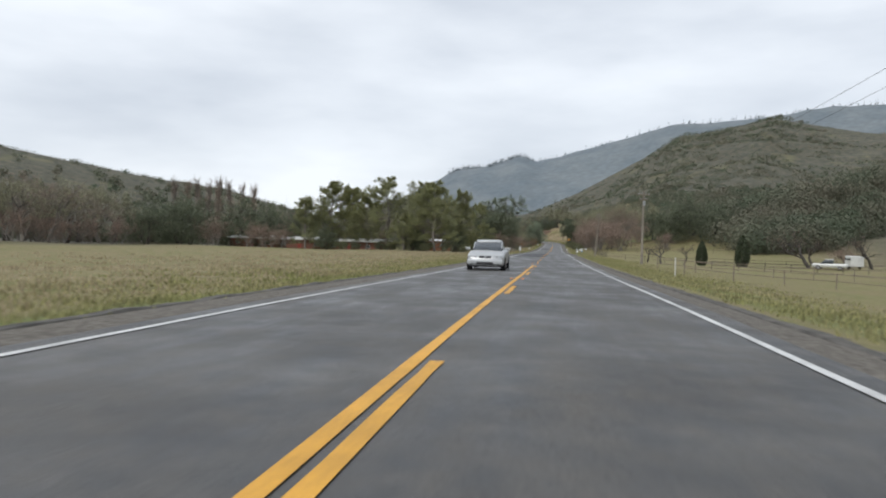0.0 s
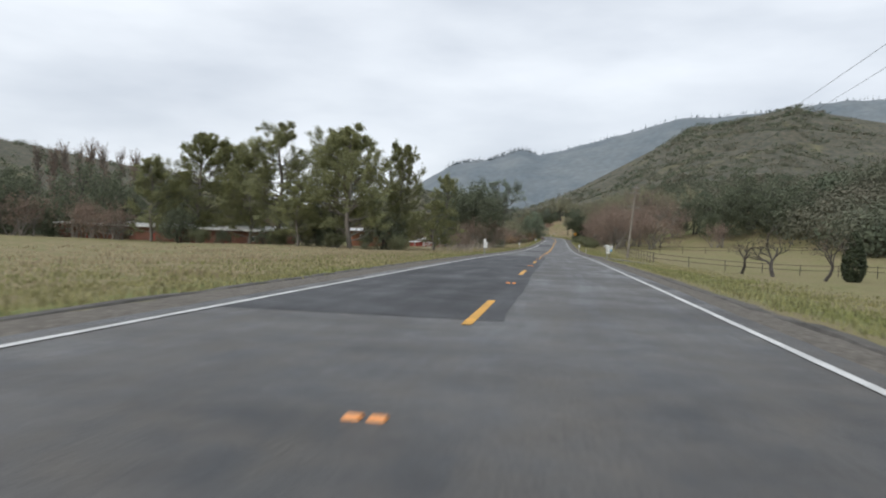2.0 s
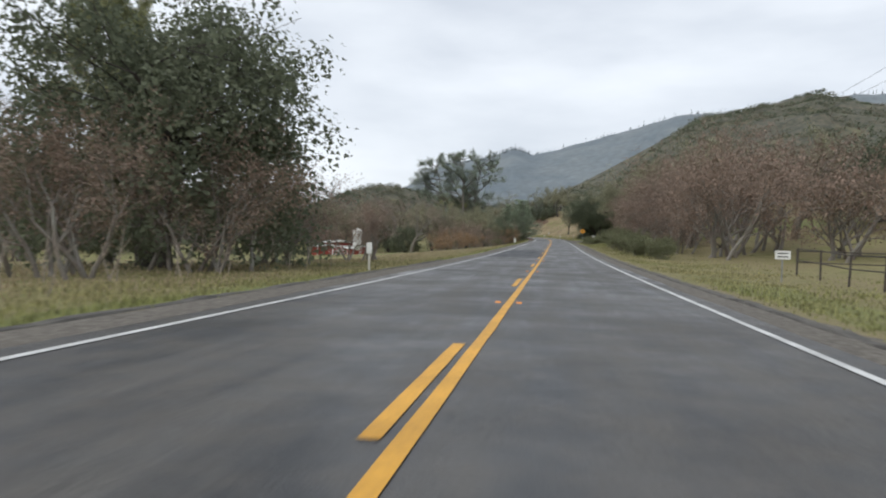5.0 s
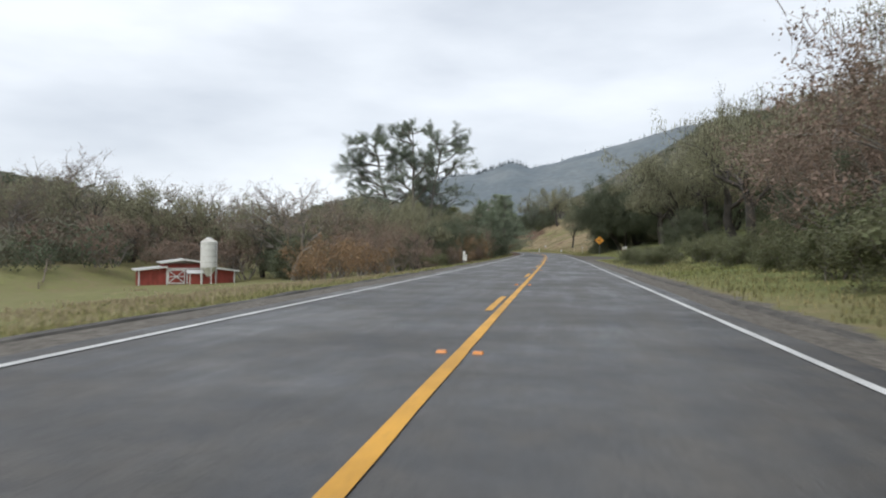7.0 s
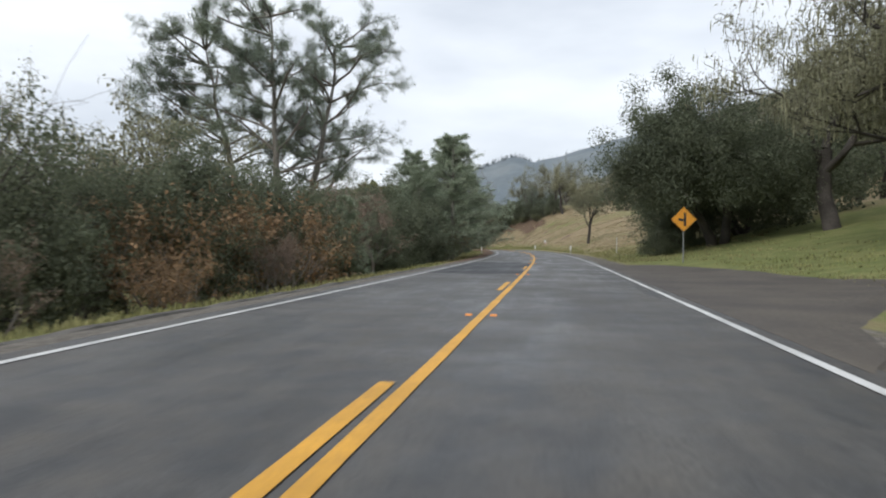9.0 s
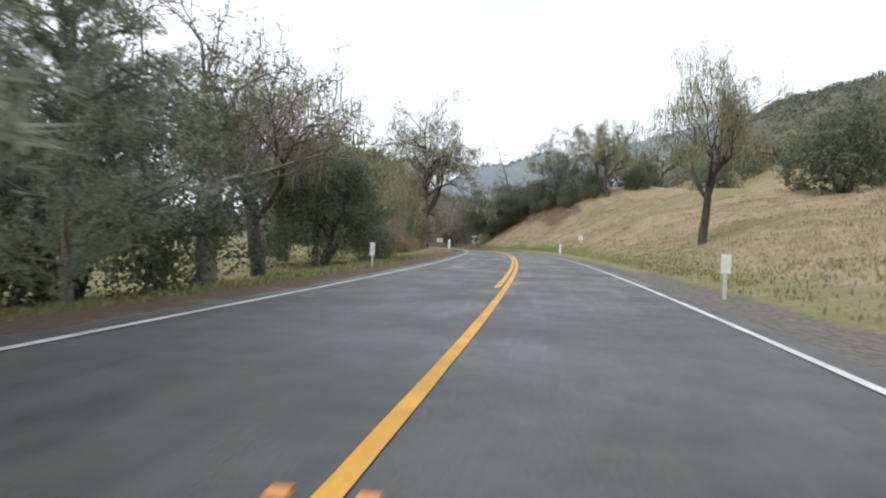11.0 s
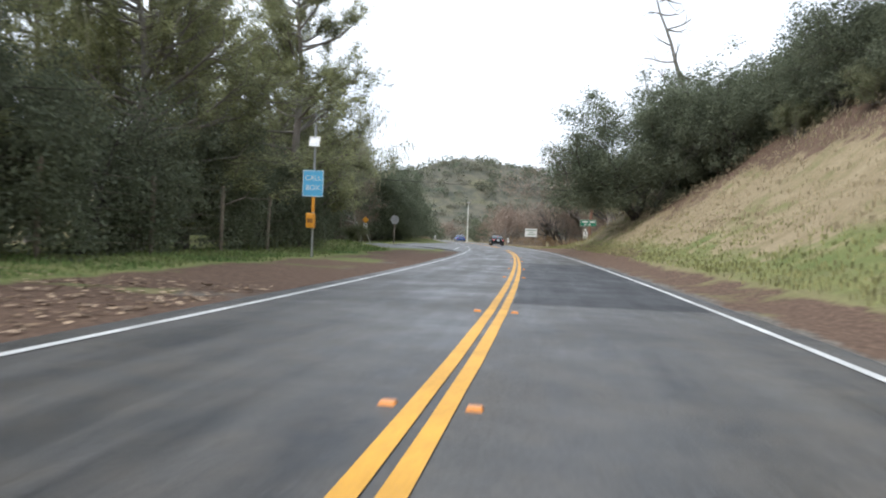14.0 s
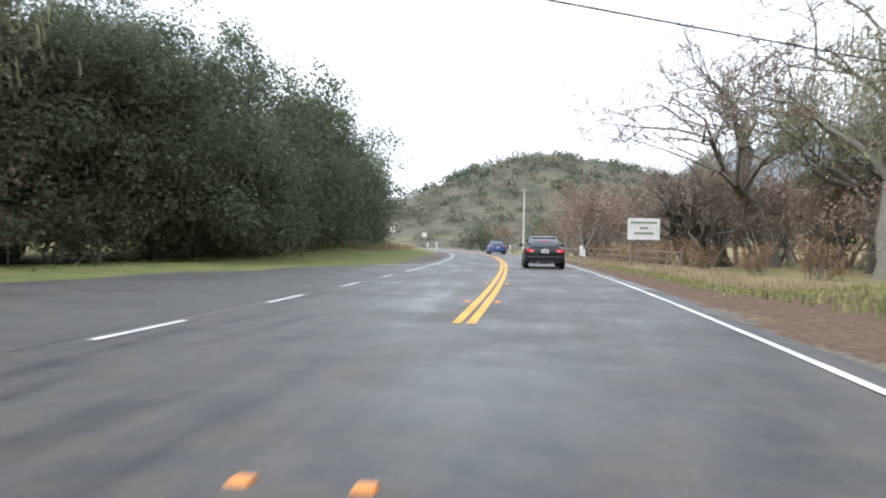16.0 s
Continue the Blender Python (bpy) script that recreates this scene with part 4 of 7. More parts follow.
PLANTS = """
pine 168 -57 18.5 0 1.15; pine 169 -51.7 17.6 1 1.15; pine 159 -39.7 18.8 2 1.15; pine 156 -30 17.3 0 1.15; pine 155 -20.6 15.6 1 .78
pine 163 -46 15 2; live_oak 156 -47 2.6 0; live_oak 154 -40 2.6 1; live_oak 152 -30 3 0; live_oak 150 -22 5.5 1; live_oak 158 -55 6.5 0; shrub 149 -28 2.6 0; shrub 147 -19 2.4 1; shrub 152 -37 2.6 1; shrub 155 -50 2.8 0; live_oak 157 -33 7 1; thicket 162 -68 7 0; thicket 166 -74 7 1; pine 151 -34 9 0 1.3; pine 161 -22.5 8.8 1 1.3; pine 150 -26.5 17 2 1.1; pine 153 -15.5 7 0 1.4; pine 162 -62 14 1
live_oak 194 -110 17 0; live_oak 185 -88 15.5 1; live_oak 180 -100 14.5 0; live_oak 177 -76 13 1; live_oak 179 -66 13 0; thicket 172 -80 9 0; thicket 176 -92 9 1; thicket 182 -112 9 0
bare_oak 150 -125 17 0; bare_oak 140 -112 15 1; bare_oak 165 -135 18 0; bare_oak 175 -122 15 1; bare_oak 130 -128 16 1; bare_oak 185 -140 17 0; thicket 145 -118 9 0; thicket 160 -126 10 1; thicket 128 -120 9 1; bare_oak 118 -132 16 0
lichen_oak 112 -118 16 0; bare_oak 122 -121 17 1; lichen_oak 133 -117 16 1; bare_oak 144 -124 17 0; lichen_oak 155 -118 17 0; bare_oak 166 -126 18 1; lichen_oak 178 -130 18 1; lichen_oak 190 -126 18 0; thicket 116 -112 8 0; thicket 127 -112 8 1; thicket 139 -110 8 0; thicket 152 -112 8 1; thicket 165 -112 9 0; thicket 180 -116 9 1; live_oak 172 -108 12 0; live_oak 200 -122 15 1
poplar 232 -112 25 0; poplar 235 -117 26 0; poplar 238 -122 25 0; poplar 241 -127 26 0; poplar 230 -107 24 0; poplar 244 -132 25 0; poplar 247 -138 26 0; poplar 228 -102 23 0
live_oak 196 -16 14.2 0 1.0; pine 200 -21 15 1 .9; thicket 192 -12 6.5 0; thicket 204 -13 6 1; thicket 186 -14 6 1; thicket 210 -17 6 0; thicket 212 -11 4.5 1; thicket 176 -15 3.5 0; thicket 168 -14 3 1; thicket 160 -12 2.6 0
bare_oak 228 -38 13 0; bare_oak 235 -48 13 1; thicket 222 -45 8 0; thicket 225 -58 9 1; thicket 215 -38 7 0; bare_oak 240 -62 14 0; thicket 230 -72 9 1; live_oak 250 -80 12 1
cypress 133 30.3 5.2 0; cypress 123 35.6 6.1 0
orchard 131 22.2 5.6 0 1.1; orchard 134 20 4.6 1 1.1; orchard 128 26 5 1; orchard 140 52.7 9 0 1.3; orchard 150 57 8 1 1.2; thicket 146 62 6 0; orchard 128 60 8 0
live_oak 240 40 14 0; live_oak 247 48 16 1; live_oak 253 36 12 0; live_oak 236 54 12 1; thicket 250 30 8 0; thicket 226 36 6 1
thicket 230 15.5 12 0; thicket 237 19 11 1; thicket 226 23 10 0; thicket 245 15 11 1; thicket 252 14.5 10.5 0; thicket 258 16 12 1; thicket 265 14.5 11 0; thicket 272 17 11 1; thicket 278 15 9.5 0; bare_oak 262 21 12 0; bare_oak 271 23 16 1; bare_oak 246 25 12 1; thicket 268 24 11 0
lichen_oak 305 25 17.5 0; lichen_oak 316 20 17 1; lichen_oak 330 22 17 0; lichen_oak 342 18.4 15.5 1; lichen_oak 352 24 15 0; lichen_oak 336 31 16 1; lichen_oak 322 33 16 0; lichen_oak 296 30 17 1; lichen_oak 343 17 13 0; live_oak 334 17 6 1;  live_oak 326 26 8 0; live_oak 355 28 10 1; lichen_oak 362 34 15 1; lichen_oak 286 38 15 0
live_oak 362 12.7 12.2 3 1.12;  lichen_oak 357 18 16 0; live_oak 369 16 10 1; live_oak 374 22 11 0; live_oak 361.5 8.4 2.3 1 1.2; live_oak 366 10.5 3.5 0 1.2; live_oak 372 12 8 0; lichen_oak 372 30 14 0
shrub 290 6.4 1.4 0 1.5; shrub 293.5 7.4 1.5 1 1.5; shrub 297 8.6 1.4 0 1.4; shrub 286 7.2 1.5 1 1.5; shrub 279 10 1.9 0; shrub 283 9.4 2.0 1; shrub 287 10 2.0 0; shrub 275 10.8 2.2 1; shrub 291 11.5 2.0 0; shrub 270 10.2 1.8 1; shrub 262 10.2 2.0 0
bare_oak 394 -98 24 0; bare_oak 404 -110 24 1; bare_oak 404 -75 17 1; bare_oak 400 -86 15 0; thicket 385 -60 11 0; thicket 380 -70 11 1; thicket 378 -82 12 0; thicket 376 -95 12 1; thicket 374 -108 12 0; lichen_oak 388 -50 13 0; lichen_oak 382 -42 13 1; lichen_oak 390 -34 14 0; bare_oak 396 -45 16 0; thicket 370 -122 12 1; thicket 372 -135 12 0; bare_oak 380 -125 20 1; lichen_oak 378 -58 12 1; thicket 368 -150 12 1; bare_oak 372 -145 18 0; thicket 388 -66 12 0
bare_oak 372 -62 16 0; bare_oak 376 -74 17 1; bare_oak 370 -88 18 0; bare_oak 374 -102 18 1; bare_oak 366 -116 18 0; bare_oak 362 -130 18 1; bare_oak 384 -54 16 1; bare_oak 360 -145 18 0; bare_oak 392 -44 15 0; bare_oak 356 -158 18 1
shrub 226 9 2 1 1.2; shrub 231 8 2 0 1.2; shrub 236 8.4 2.3 1 1.2; shrub 241 7.8 2.2 0 1.2; shrub 246 8.2 2.6 1 1.2; shrub 251 7.6 2.4 0 1.2; shrub 256 8.4 2.2 1 1.2; shrub 261 8.6 1.7 0 1.3; shrub 268 9 1.6 1 1.3; shrub 276 9.2 1.5 1 1.3; thicket 236 12 6 0; thicket 243 11.6 6.5 1; thicket 250 11.4 7 0; thicket 257 11.8 7 1; thicket 264 12 7 0; thicket 271 12.2 6.5 1; live_oak 268 13 5 1; live_oak 276 13.5 5 0
thicket 352 -58 8.5 0; thicket 364 -65 11.5 1; thicket 356 -73 10.5 0; thicket 363 -80 9.5 1; thicket 355 -88 8.5 0; thicket 362 -95 11.5 1; thicket 354 -103 10.5 0; thicket 366 -110 9.5 1; thicket 353 -118 8.5 0; thicket 365 -125 11.5 1; thicket 352 -133 10.5 0; thicket 364 -140 9.5 1; thicket 356 -148 8.5 0; thicket 363 -155 11.5 1; thicket 355 -163 10.5 0; thicket 362 -170 9.5 1; thicket 354 -178 8.5 0; thicket 366 -185 11.5 1
lichen_oak 358 -52 15 0; lichen_oak 362 -60 16 1; lichen_oak 357 -69 15 0; lichen_oak 364 -78 17 1; lichen_oak 358 -87 16 0; lichen_oak 365 -97 17 1; lichen_oak 357 -107 16 0; lichen_oak 363 -118 17 1; lichen_oak 356 -128 16 0; lichen_oak 360 -140 17 1; lichen_oak 350 -152 16 0; lichen_oak 352 -44 13 1; thicket 346 -55 9 0; thicket 347 -66 9 1; thicket 345 -78 9 0; thicket 346 -90 10 1; thicket 344 -102 10 0; thicket 342 -116 10 1; thicket 340 -130 10 0; thicket 345 -46 8 1; thicket 336 -62 7 0; thicket 337 -72 7 1; thicket 335 -84 8 0; thicket 336 -97 8 1; thicket 333 -110 8 0; bare_oak 338 -78 13 1; bare_oak 336 -92 14 0; live_oak 349 -40 9 0; live_oak 340 -34 8 1
rust_bush 298 -16.5 4.6 0; rust_bush 302 -20 4.4 0; rust_bush 296 -13.5 3.4 0
thicket 306 -13 5.5 0; thicket 313 -17 7 1; lichen_oak 320 -13.5 9 0; live_oak 327 -14.5 7.5 1; live_oak 334 -12.5 7 0; rust_bush 338 -10 5 0; live_oak 343 -13 7.5 1; lichen_oak 336 -17 10 1; thicket 318 -22 7 0; live_oak 331 -23 9.5 0; lichen_oak 341 -20 11 0; thicket 350 -10 6 1; bare_oak 345 -36 15 1; thicket 349 -26 8 1; lichen_oak 337 -27 12 0; shrub 312 -10.5 2 0; thicket 322 -10 2.8 1; rust_bush 329 -9.5 2.4 0; thicket 336 -9 2.6 1; live_oak 345 -9.4 2.6 0; live_oak 353 -9 3 1; thicket 317 -12 3 1; lichen_oak 323 -19 10 0; bare_oak 326 -30 13 0
live_oak 360 -17.5 8 0; live_oak 355 -13 7 1; live_oak 366 -22 8.5 0; live_oak 351 -20 7 1; live_oak 371 -12 9 0; live_oak 379 -11.5 9.5 1; live_oak 362 -10.5 6.5 0; live_oak 367 -9.5 7 1; shrub 372 -8.2 3 0; rust_bush 377 -8.5 5.5 0
grey_pine 380 -24.3 29 0 1.2
young_fir 374 -6.9 11.2 0 1.6; young_fir 381 -8 12 1 1.6; young_fir 369 -9.2 8.5 1 1.5; young_fir 378 -11 11 0 1.5; young_fir 346 -9.2 4.5 0 1.4; young_fir 352 -9.6 5 1 1.4; rust_bush 332 -11.5 5 0; rust_bush 338 -13 6 0; rust_bush 344 -11.2 5 0; young_fir 389 -8 9.5 0; young_fir 366 -8 4.5 1; bare_oak 400 -10.5 12 0; lichen_oak 410 -12 12 1; live_oak 396 -13 9 1; live_oak 418 -11 8 0; lichen_oak 424 -15 12 0
lichen_oak 415 9.5 10.5 1 .7; lichen_oak 420 25 10 0; lichen_oak 431 31 10 1; live_oak 440 28 9 1; lichen_oak 450 36 11 0; lichen_oak 410 33 12 1; live_oak 402 40 12 0; lichen_oak 396 28 11 0; live_oak 458 40 10 1; live_oak 385 34 11 1
lichen_oak 457.5 -9.4 17 5; lichen_bush 453.5 -9.8 8 0 .55; lichen_bush 457.5 -11.4 10.5 0 .5; live_oak 463 -11.2 7 1; rust_bush 434 -8.2 1.5 0 1.4; rust_bush 437.5 -8 1.4 0 1.4; thicket 432 -9.5 2.6 0 1.5; thicket 436 -10.5 3 1 1.5; shrub 440 -9.6 1.7 1 1.3; lichen_bush 451 -12 4 0 .7; live_oak 468 -15 8 1; live_oak 474 -18 7 0; live_oak 481 -20 8 1; lichen_oak 470 -14 14 1; bare_oak 462 -34 17 0; lichen_oak 466 -25 14 0; bare_oak 452 -34 14 1; thicket 445 -14 4 0; shrub 438 -12 3.4 1; shrub 446 -16 4 0; shrub 452 -13 3.4 1; live_oak 475 -13.5 4.6 1; live_oak 467 -13 4.6 0; shrub 443 -14 2.4 0; shrub 448 -18 2.8 1; rust_bush 436 -9 1.9 0; rust_bush 440 -9.6 2.1 0; rust_bush 445 -10 1.8 0; shrub 433 -10 2.4 0
lichen_oak 485 -10.8 16 6; live_oak 480 -16 6.5 0; pine 492 -16 15.5 0 1.1; pine 498 -20 17 1 1.1; pine 505 -15 15 2 1.1; pine 512 -18 17 0 1.1; pine 519 -12.8 17.5 1 1.0; pine 527 -17 13.5 2 1.2; pine 490 -26 17 2; pine 503 -27 18 1; live_oak 500 -14.5 7 1; live_oak 508 -14.5 7 0; live_oak 494 -14 7 0; live_oak 516 -13.5 6.5 1; live_oak 523 -14.5 7 0; live_oak 488 -15.5 6.5 1; pine 515 -26 18 0; live_oak 531 -16.5 8 1; pine 484 -22 16 1
lichen_oak 538 -20 14 1; lichen_oak 546 -23 14 0; thicket 542 -22 9 1; lichen_oak 553 -24 12.5 1; live_oak 560 -26 12 0; thicket 550 -27 10 0; live_oak 549 -30 13 1; bare_oak 558 -15.5 9 1; live_oak 536 -24 13 0; lichen_oak 531 -14 7 1; thicket 532 -20 8 0; lichen_oak 533 -27 11 0; shrub 530 -11.4 1.8 0; shrub 531.5 -14.5 2.2 1; shrub 532 -18 2.2 0; shrub 533 -22 2.4 1
lichen_oak 566 -21 14 1; thicket 567 -18 6 0; live_oak 576 -20 13.5 4; live_oak 580 -15 12.5 4; live_oak 588 -13.5 12 1; live_oak 596 -13 11.5 0; live_oak 604 -13.4 11 1; lichen_oak 566 -30 18 0; live_oak 572 -26 14 1; live_oak 611 -13.8 9.5 0; thicket 570 -17.5 3 0 1.4; thicket 575 -16.5 3 1 1.4; thicket 581 -15 3 0 1.3; thicket 588 -14.5 2.8 1 1.3; shrub 595 -13 2.2 0; shrub 602 -12.6 2.2 1; shrub 584 -17 3 1; lichen_oak 572 -27 19 0; lichen_oak 560 -21 15 1
live_oak 535 9.8 10.2 4 1.4; live_oak 538 15.5 9 2 1.2; live_oak 529 14.5 7.5 1 1.2; live_oak 533 16.5 8.5 1 1.2; live_oak 546 24 9 1; live_oak 527 20 7 0; live_oak 545 20 9 0; live_oak 499 20.5 5 0 1.1; live_oak 505 19 5.5 1 1.1; live_oak 510 18 6 0 1.1; live_oak 515 18 6.5 1 1.1; live_oak 520 17.5 7 0 1.1; live_oak 525 16.8 7 1 1.1; shrub 503 17 2.4 0; shrub 512 15.8 2.2 1; shrub 519 15 2.4 0; live_oak 520 25 7 1; grey_pine 509 17 10 1 .7; snag 538 15.8 17.5 0; lichen_oak 528 33 11 0; lichen_oak 540 40 12 1; lichen_oak 514 38 11 1; live_oak 508 32 7 0; live_oak 500 28 5 1; lichen_oak 496 22 14 0 .8; lichen_oak 513 18.5 14 0 .75; lichen_oak 512 25 14.5 1 .8; live_oak 484 34 6 1; lichen_oak 474 40 10 1
thicket 613 14 9 0; thicket 620 11 9 1; thicket 628 15 10 0; thicket 605 18 10 1; thicket 636 12 9 0; thicket 646 16 10 1; thicket 599 23 11 0; thicket 590 26 10 1; leaner 605 17 9 0; bare_oak 607 15 9 1 1.2; orchard 596 13 8 0; thicket 609 21 9 1; bare_oak 604 20.5 20 1; bare_oak 584 17.5 17 0; lichen_oak 574 17 14.5 1; lichen_oak 567 20 14 0; lichen_oak 590 20 14 1; bare_oak 640 22 13 0; thicket 580 24 9 0; thicket 572 26 9 1; thicket 660 18 9 0; rust_bush 600 10.8 2.2 0; rust_bush 606 11.2 2.5 0; rust_bush 612 10.6 2.4 0; rust_bush 620 10.2 2.6 0; rust_bush 594 12.2 2.2 0; rust_bush 588 13 2.2 0; rust_bush 603 13.5 3 0; rust_bush 582 14 2.4 0; thicket 586 20 7 0; thicket 600 24 8 1; thicket 576 19 5 1; thicket 612 27 10 0; thicket 622 30 10 1; thicket 602 31 10 0; thicket 590 34 10 1; lichen_oak 618 22 12 0; lichen_oak 596 27 13 1; thicket 580 31 9 0; live_oak 690 24 9 1; live_oak 700 -20 9 0; live_oak 715 16 8 1; thicket 680 -14 6 0; live_oak 655 -16 9 1; live_oak 668 -22 9 0; thicket 690 14 7 1
"""
for row in PLANTS.replace("\n", ";").split(";"):
    w = row.split()
    if w:
        plant(w[0], *[float(v) for v in w[1:4]], seed=int(w[4]), width=float(w[5]) if len(w) > 5 else 1.0)


def far_woods():
    """Woodland on the hills: crowns of loose leaf clumps, too many to count."""
    rng = random.Random(5)
    V, F = [], []
    done = 0
    for _ in range(90000):
        if done >= 9500:
            break
        az, r = math.radians(rng.uniform(-60, 32) if rng.random() < 0.55 else rng.uniform(2, 30)), 170 + 1120 * rng.random() ** 1.2
        foot = rng.random() < 0.11
        if foot:
            az, r = math.radians(rng.uniform(6, 40)), 80 + 330 * rng.random()
        x, y = r * math.sin(az), 100 + r * math.cos(az)
        near = np.argmin((RX[1540:2420] - x) ** 2 + (RY[1540:2420] - y) ** 2) + 1540
        s, off = GRID[near], math.hypot(RX[near] - x, RY[near] - y)
        if off < (52 if foot else 62) and s < 700 or off < 25:
            continue
        side = 1 if (x - RX[near]) * math.cos(TH[near]) + (y - RY[near]) * math.sin(TH[near]) > 0 else -1
        if side < 0 and s < 185 and off < 140 or side > 0 and s < 190 and off < 78:
            continue
        if noise.noise((x * 0.011, y * 0.011, 2)) < -0.18 and rng.random() < 0.85:
            continue
        g = max(float(np.interp(s, GRID, RZ)) + lift(s, side * off) if off < 300 and s < 815 else -6, hills(x, y) - 6)
        g -= 0.8 if r < 420 else 1.6
        tall = rng.uniform(4.0, 8.5) * (0.62 if r > 600 else 1.0) * (1.35 if foot else 1.0)
        wide = tall * (rng.uniform(0.4, 0.65) if r < 600 else rng.uniform(0.8, 1.7))
        fine = foot or off < 115
        for _ in range(430 if fine else 170 if r < 420 else (60 if r < 700 else 22)):
            d = some_way(rng)
            q = rng.uniform(0.6, 1)
            o = Vector((x + d.x * wide * q, y + d.y * wide * q, g + tall * (0.5 + 0.5 * d.z * q)))
            leaves(V, F, rng, o, 1, 0.2, tall * (0.075 if fine else 0.15 if r < 420 else (0.27 if r < 700 else 0.45)), d)
        done += 1
    tagged(new("far_woods", mesh_of("far_woods", V, F, FAR_LEAF)), "mixed oak woodland scattered over the hillsides", "woods", kind="stuff")


def hill_woods():
    rng = random.Random(15)
    V, F = [], []
    for _ in range(1500):
        x, y = rng.gauss(-150, 120), rng.gauss(930, 90)
        h = hills(x, y)
        near = np.argmin((RX[1540:2420] - x) ** 2 + (RY[1540:2420] - y) ** 2) + 1540
        off = math.hypot(RX[near] - x, RY[near] - y)
        if off < 14 or y < 740 or (h < 10 and rng.random() < 0.5):
            continue
        s, side = GRID[near], (1 if (x - RX[near]) * math.cos(TH[near]) + (y - RY[near]) * math.sin(TH[near]) > 0 else -1)
        g = max(float(np.interp(s, GRID, RZ)) + lift(s, side * off) if off < 60 and s < 815 else -6, h - 6)
        g -= 1.3
        tall = rng.uniform(2.5, 7.5)
        wide = tall * rng.uniform(0.55, 0.8)
        for _ in range(80):
            d = some_way(rng)
            q = rng.uniform(0.6, 1)
            leaves(V, F, rng, Vector((x + d.x * wide * q, y + d.y * wide * q, g + tall * (0.45 + 0.5 * d.z * q))), 1, 0.2, tall * 0.19, d)
    tagged(new("hill_woods", mesh_of("hill_woods", V, F, FAR_LEAF)), "oak scrub covering a low round hill", "woods", kind="stuff")


def ridge_trees():
    rng = random.Random(8)
    V, F = [], []
    for i in range(330):
        az = rng.uniform(-9, 24)
        r = rng.uniform(2430, 2560)
        if i < 150:
            r, az = rng.uniform(2400, 2530), rng.uniform(-8.5, -1.5)
        x, y = r * math.sin(radians(az)), 100 + r * math.cos(radians(az))
        h = far_height(az, r)
        tall = rng.uniform(9, 20)
        for _ in range(12):
            f = rng.random()
            leaves(V, F, rng, Vector((x + rng.gauss(0, 2.2 * (1 - f)), y, h + tall * f)), 1, 0.5, 5 * (1.15 - f))
    # These conifers take the ridge's colour, painted haze included.
    tagged(new("ridge_woods", mesh_of("ridge_woods", V, F, RIDGE_HAZE)), "conifers standing along the far ridge, tinted with its painted haze", "woods", kind="stuff")


far_woods()
hill_woods()
ridge_trees()


def tufts(name, count, seed, pick, material, tall, label):
    """Grass and weeds as loose blades on the ground."""
    rng = random.Random(seed)
    V, F = [], []
    for _ in range(count):
        s, u = pick(rng)
        if 315 < s < 353 and 0 < u < 9 or 122 < s < 143 and 0 < u < 11 or 524 < s < 592 and -34 < u < 0 and (u > -12.5 or s < 552):
            continue
        g = ground(s, u)
        h = tall * rng.uniform(0.5, 1.4) * (0.7 + 0.6 * max(-0.5, noise.noise((g.x * 0.2, g.y * 0.2, 4))))
        for _ in range(7):
            a = rng.uniform(0, 6.283)
            w = 0.008 + 0.010 * rng.random() + abs(u) * 0.0007
            bx, by = g.x + rng.gauss(0, 0.3), g.y + rng.gauss(0, 0.3)
            lx, ly = math.cos(a) * h * 0.35, math.sin(a) * h * 0.35
            px, py = -math.sin(a) * w, math.cos(a) * w
            k = len(V)
            V.extend([(bx - px, by - py, g.z - 0.03), (bx + px, by + py, g.z - 0.03), (bx + lx * 0.4 + px * 0.8, by + ly * 0.4 + py * 0.8, g.z + h * 0.6),
                      (bx + lx * 0.4 - px * 0.8, by + ly * 0.4 - py * 0.8, g.z + h * 0.6), (bx + lx, by + ly, g.z + h)])
            F.extend([(k, k + 1, k + 2, k + 3), (k + 3, k + 2, k + 4)])
    tagged(new(name, mesh_of(name, V, F, material)), label, "grass", kind="stuff")


def left_verge(rng):
    return rng.uniform(-20, 430), -(5.4 + abs(rng.gauss(0, 4.5)))


def right_verge(rng):
    s = rng.uniform(-20, 600)
    return s, 5.4 + abs(rng.gauss(0, 4.5 if s < 400 else 1.6))


def left_late(rng):
    return rng.uniform(430, 640), -(8.2 + abs(rng.gauss(0, 2.5)))


def dry_left(rng):
    return (rng.uniform(-20, 200), -(7.5 + abs(rng.gauss(0, 14)))) if rng.random() < 0.6 else (rng.uniform(205, 300), -(6.5 + abs(rng.gauss(0, 8))))


def dry_late(rng):
    return (rng.uniform(572, 640), 7.2 + abs(rng.gauss(0, 2.2))) if rng.random() < 0.6 else (rng.uniform(578, 640), -(7.6 + abs(rng.gauss(0, 1.8))))


def dry_bank(rng):
    return rng.uniform(385, 560), 8 + 16 * rng.random()


tufts("verge_grass", 19000, 11, left_verge, GRASS, 0.13, "green and yellow grass along the verge")
tufts("verge_grass", 19000, 12, right_verge, GRASS, 0.12, "green and yellow grass along the verge")
tufts("verge_grass", 6500, 13, left_late, GREEN_BLADE, 0.15, "bright grass under roadside trees")
tufts("dry_weeds", 8000, 14, dry_left, DRY, 0.19, "tall dry winter weeds in the field")
tufts("dry_weeds", 12000, 15, dry_bank, DRY, 0.16, "dry tan grass on the cut bank")
tufts("dry_weeds", 5000, 16, dry_late, DRY, 0.34, "tall pale dry grass along a verge")


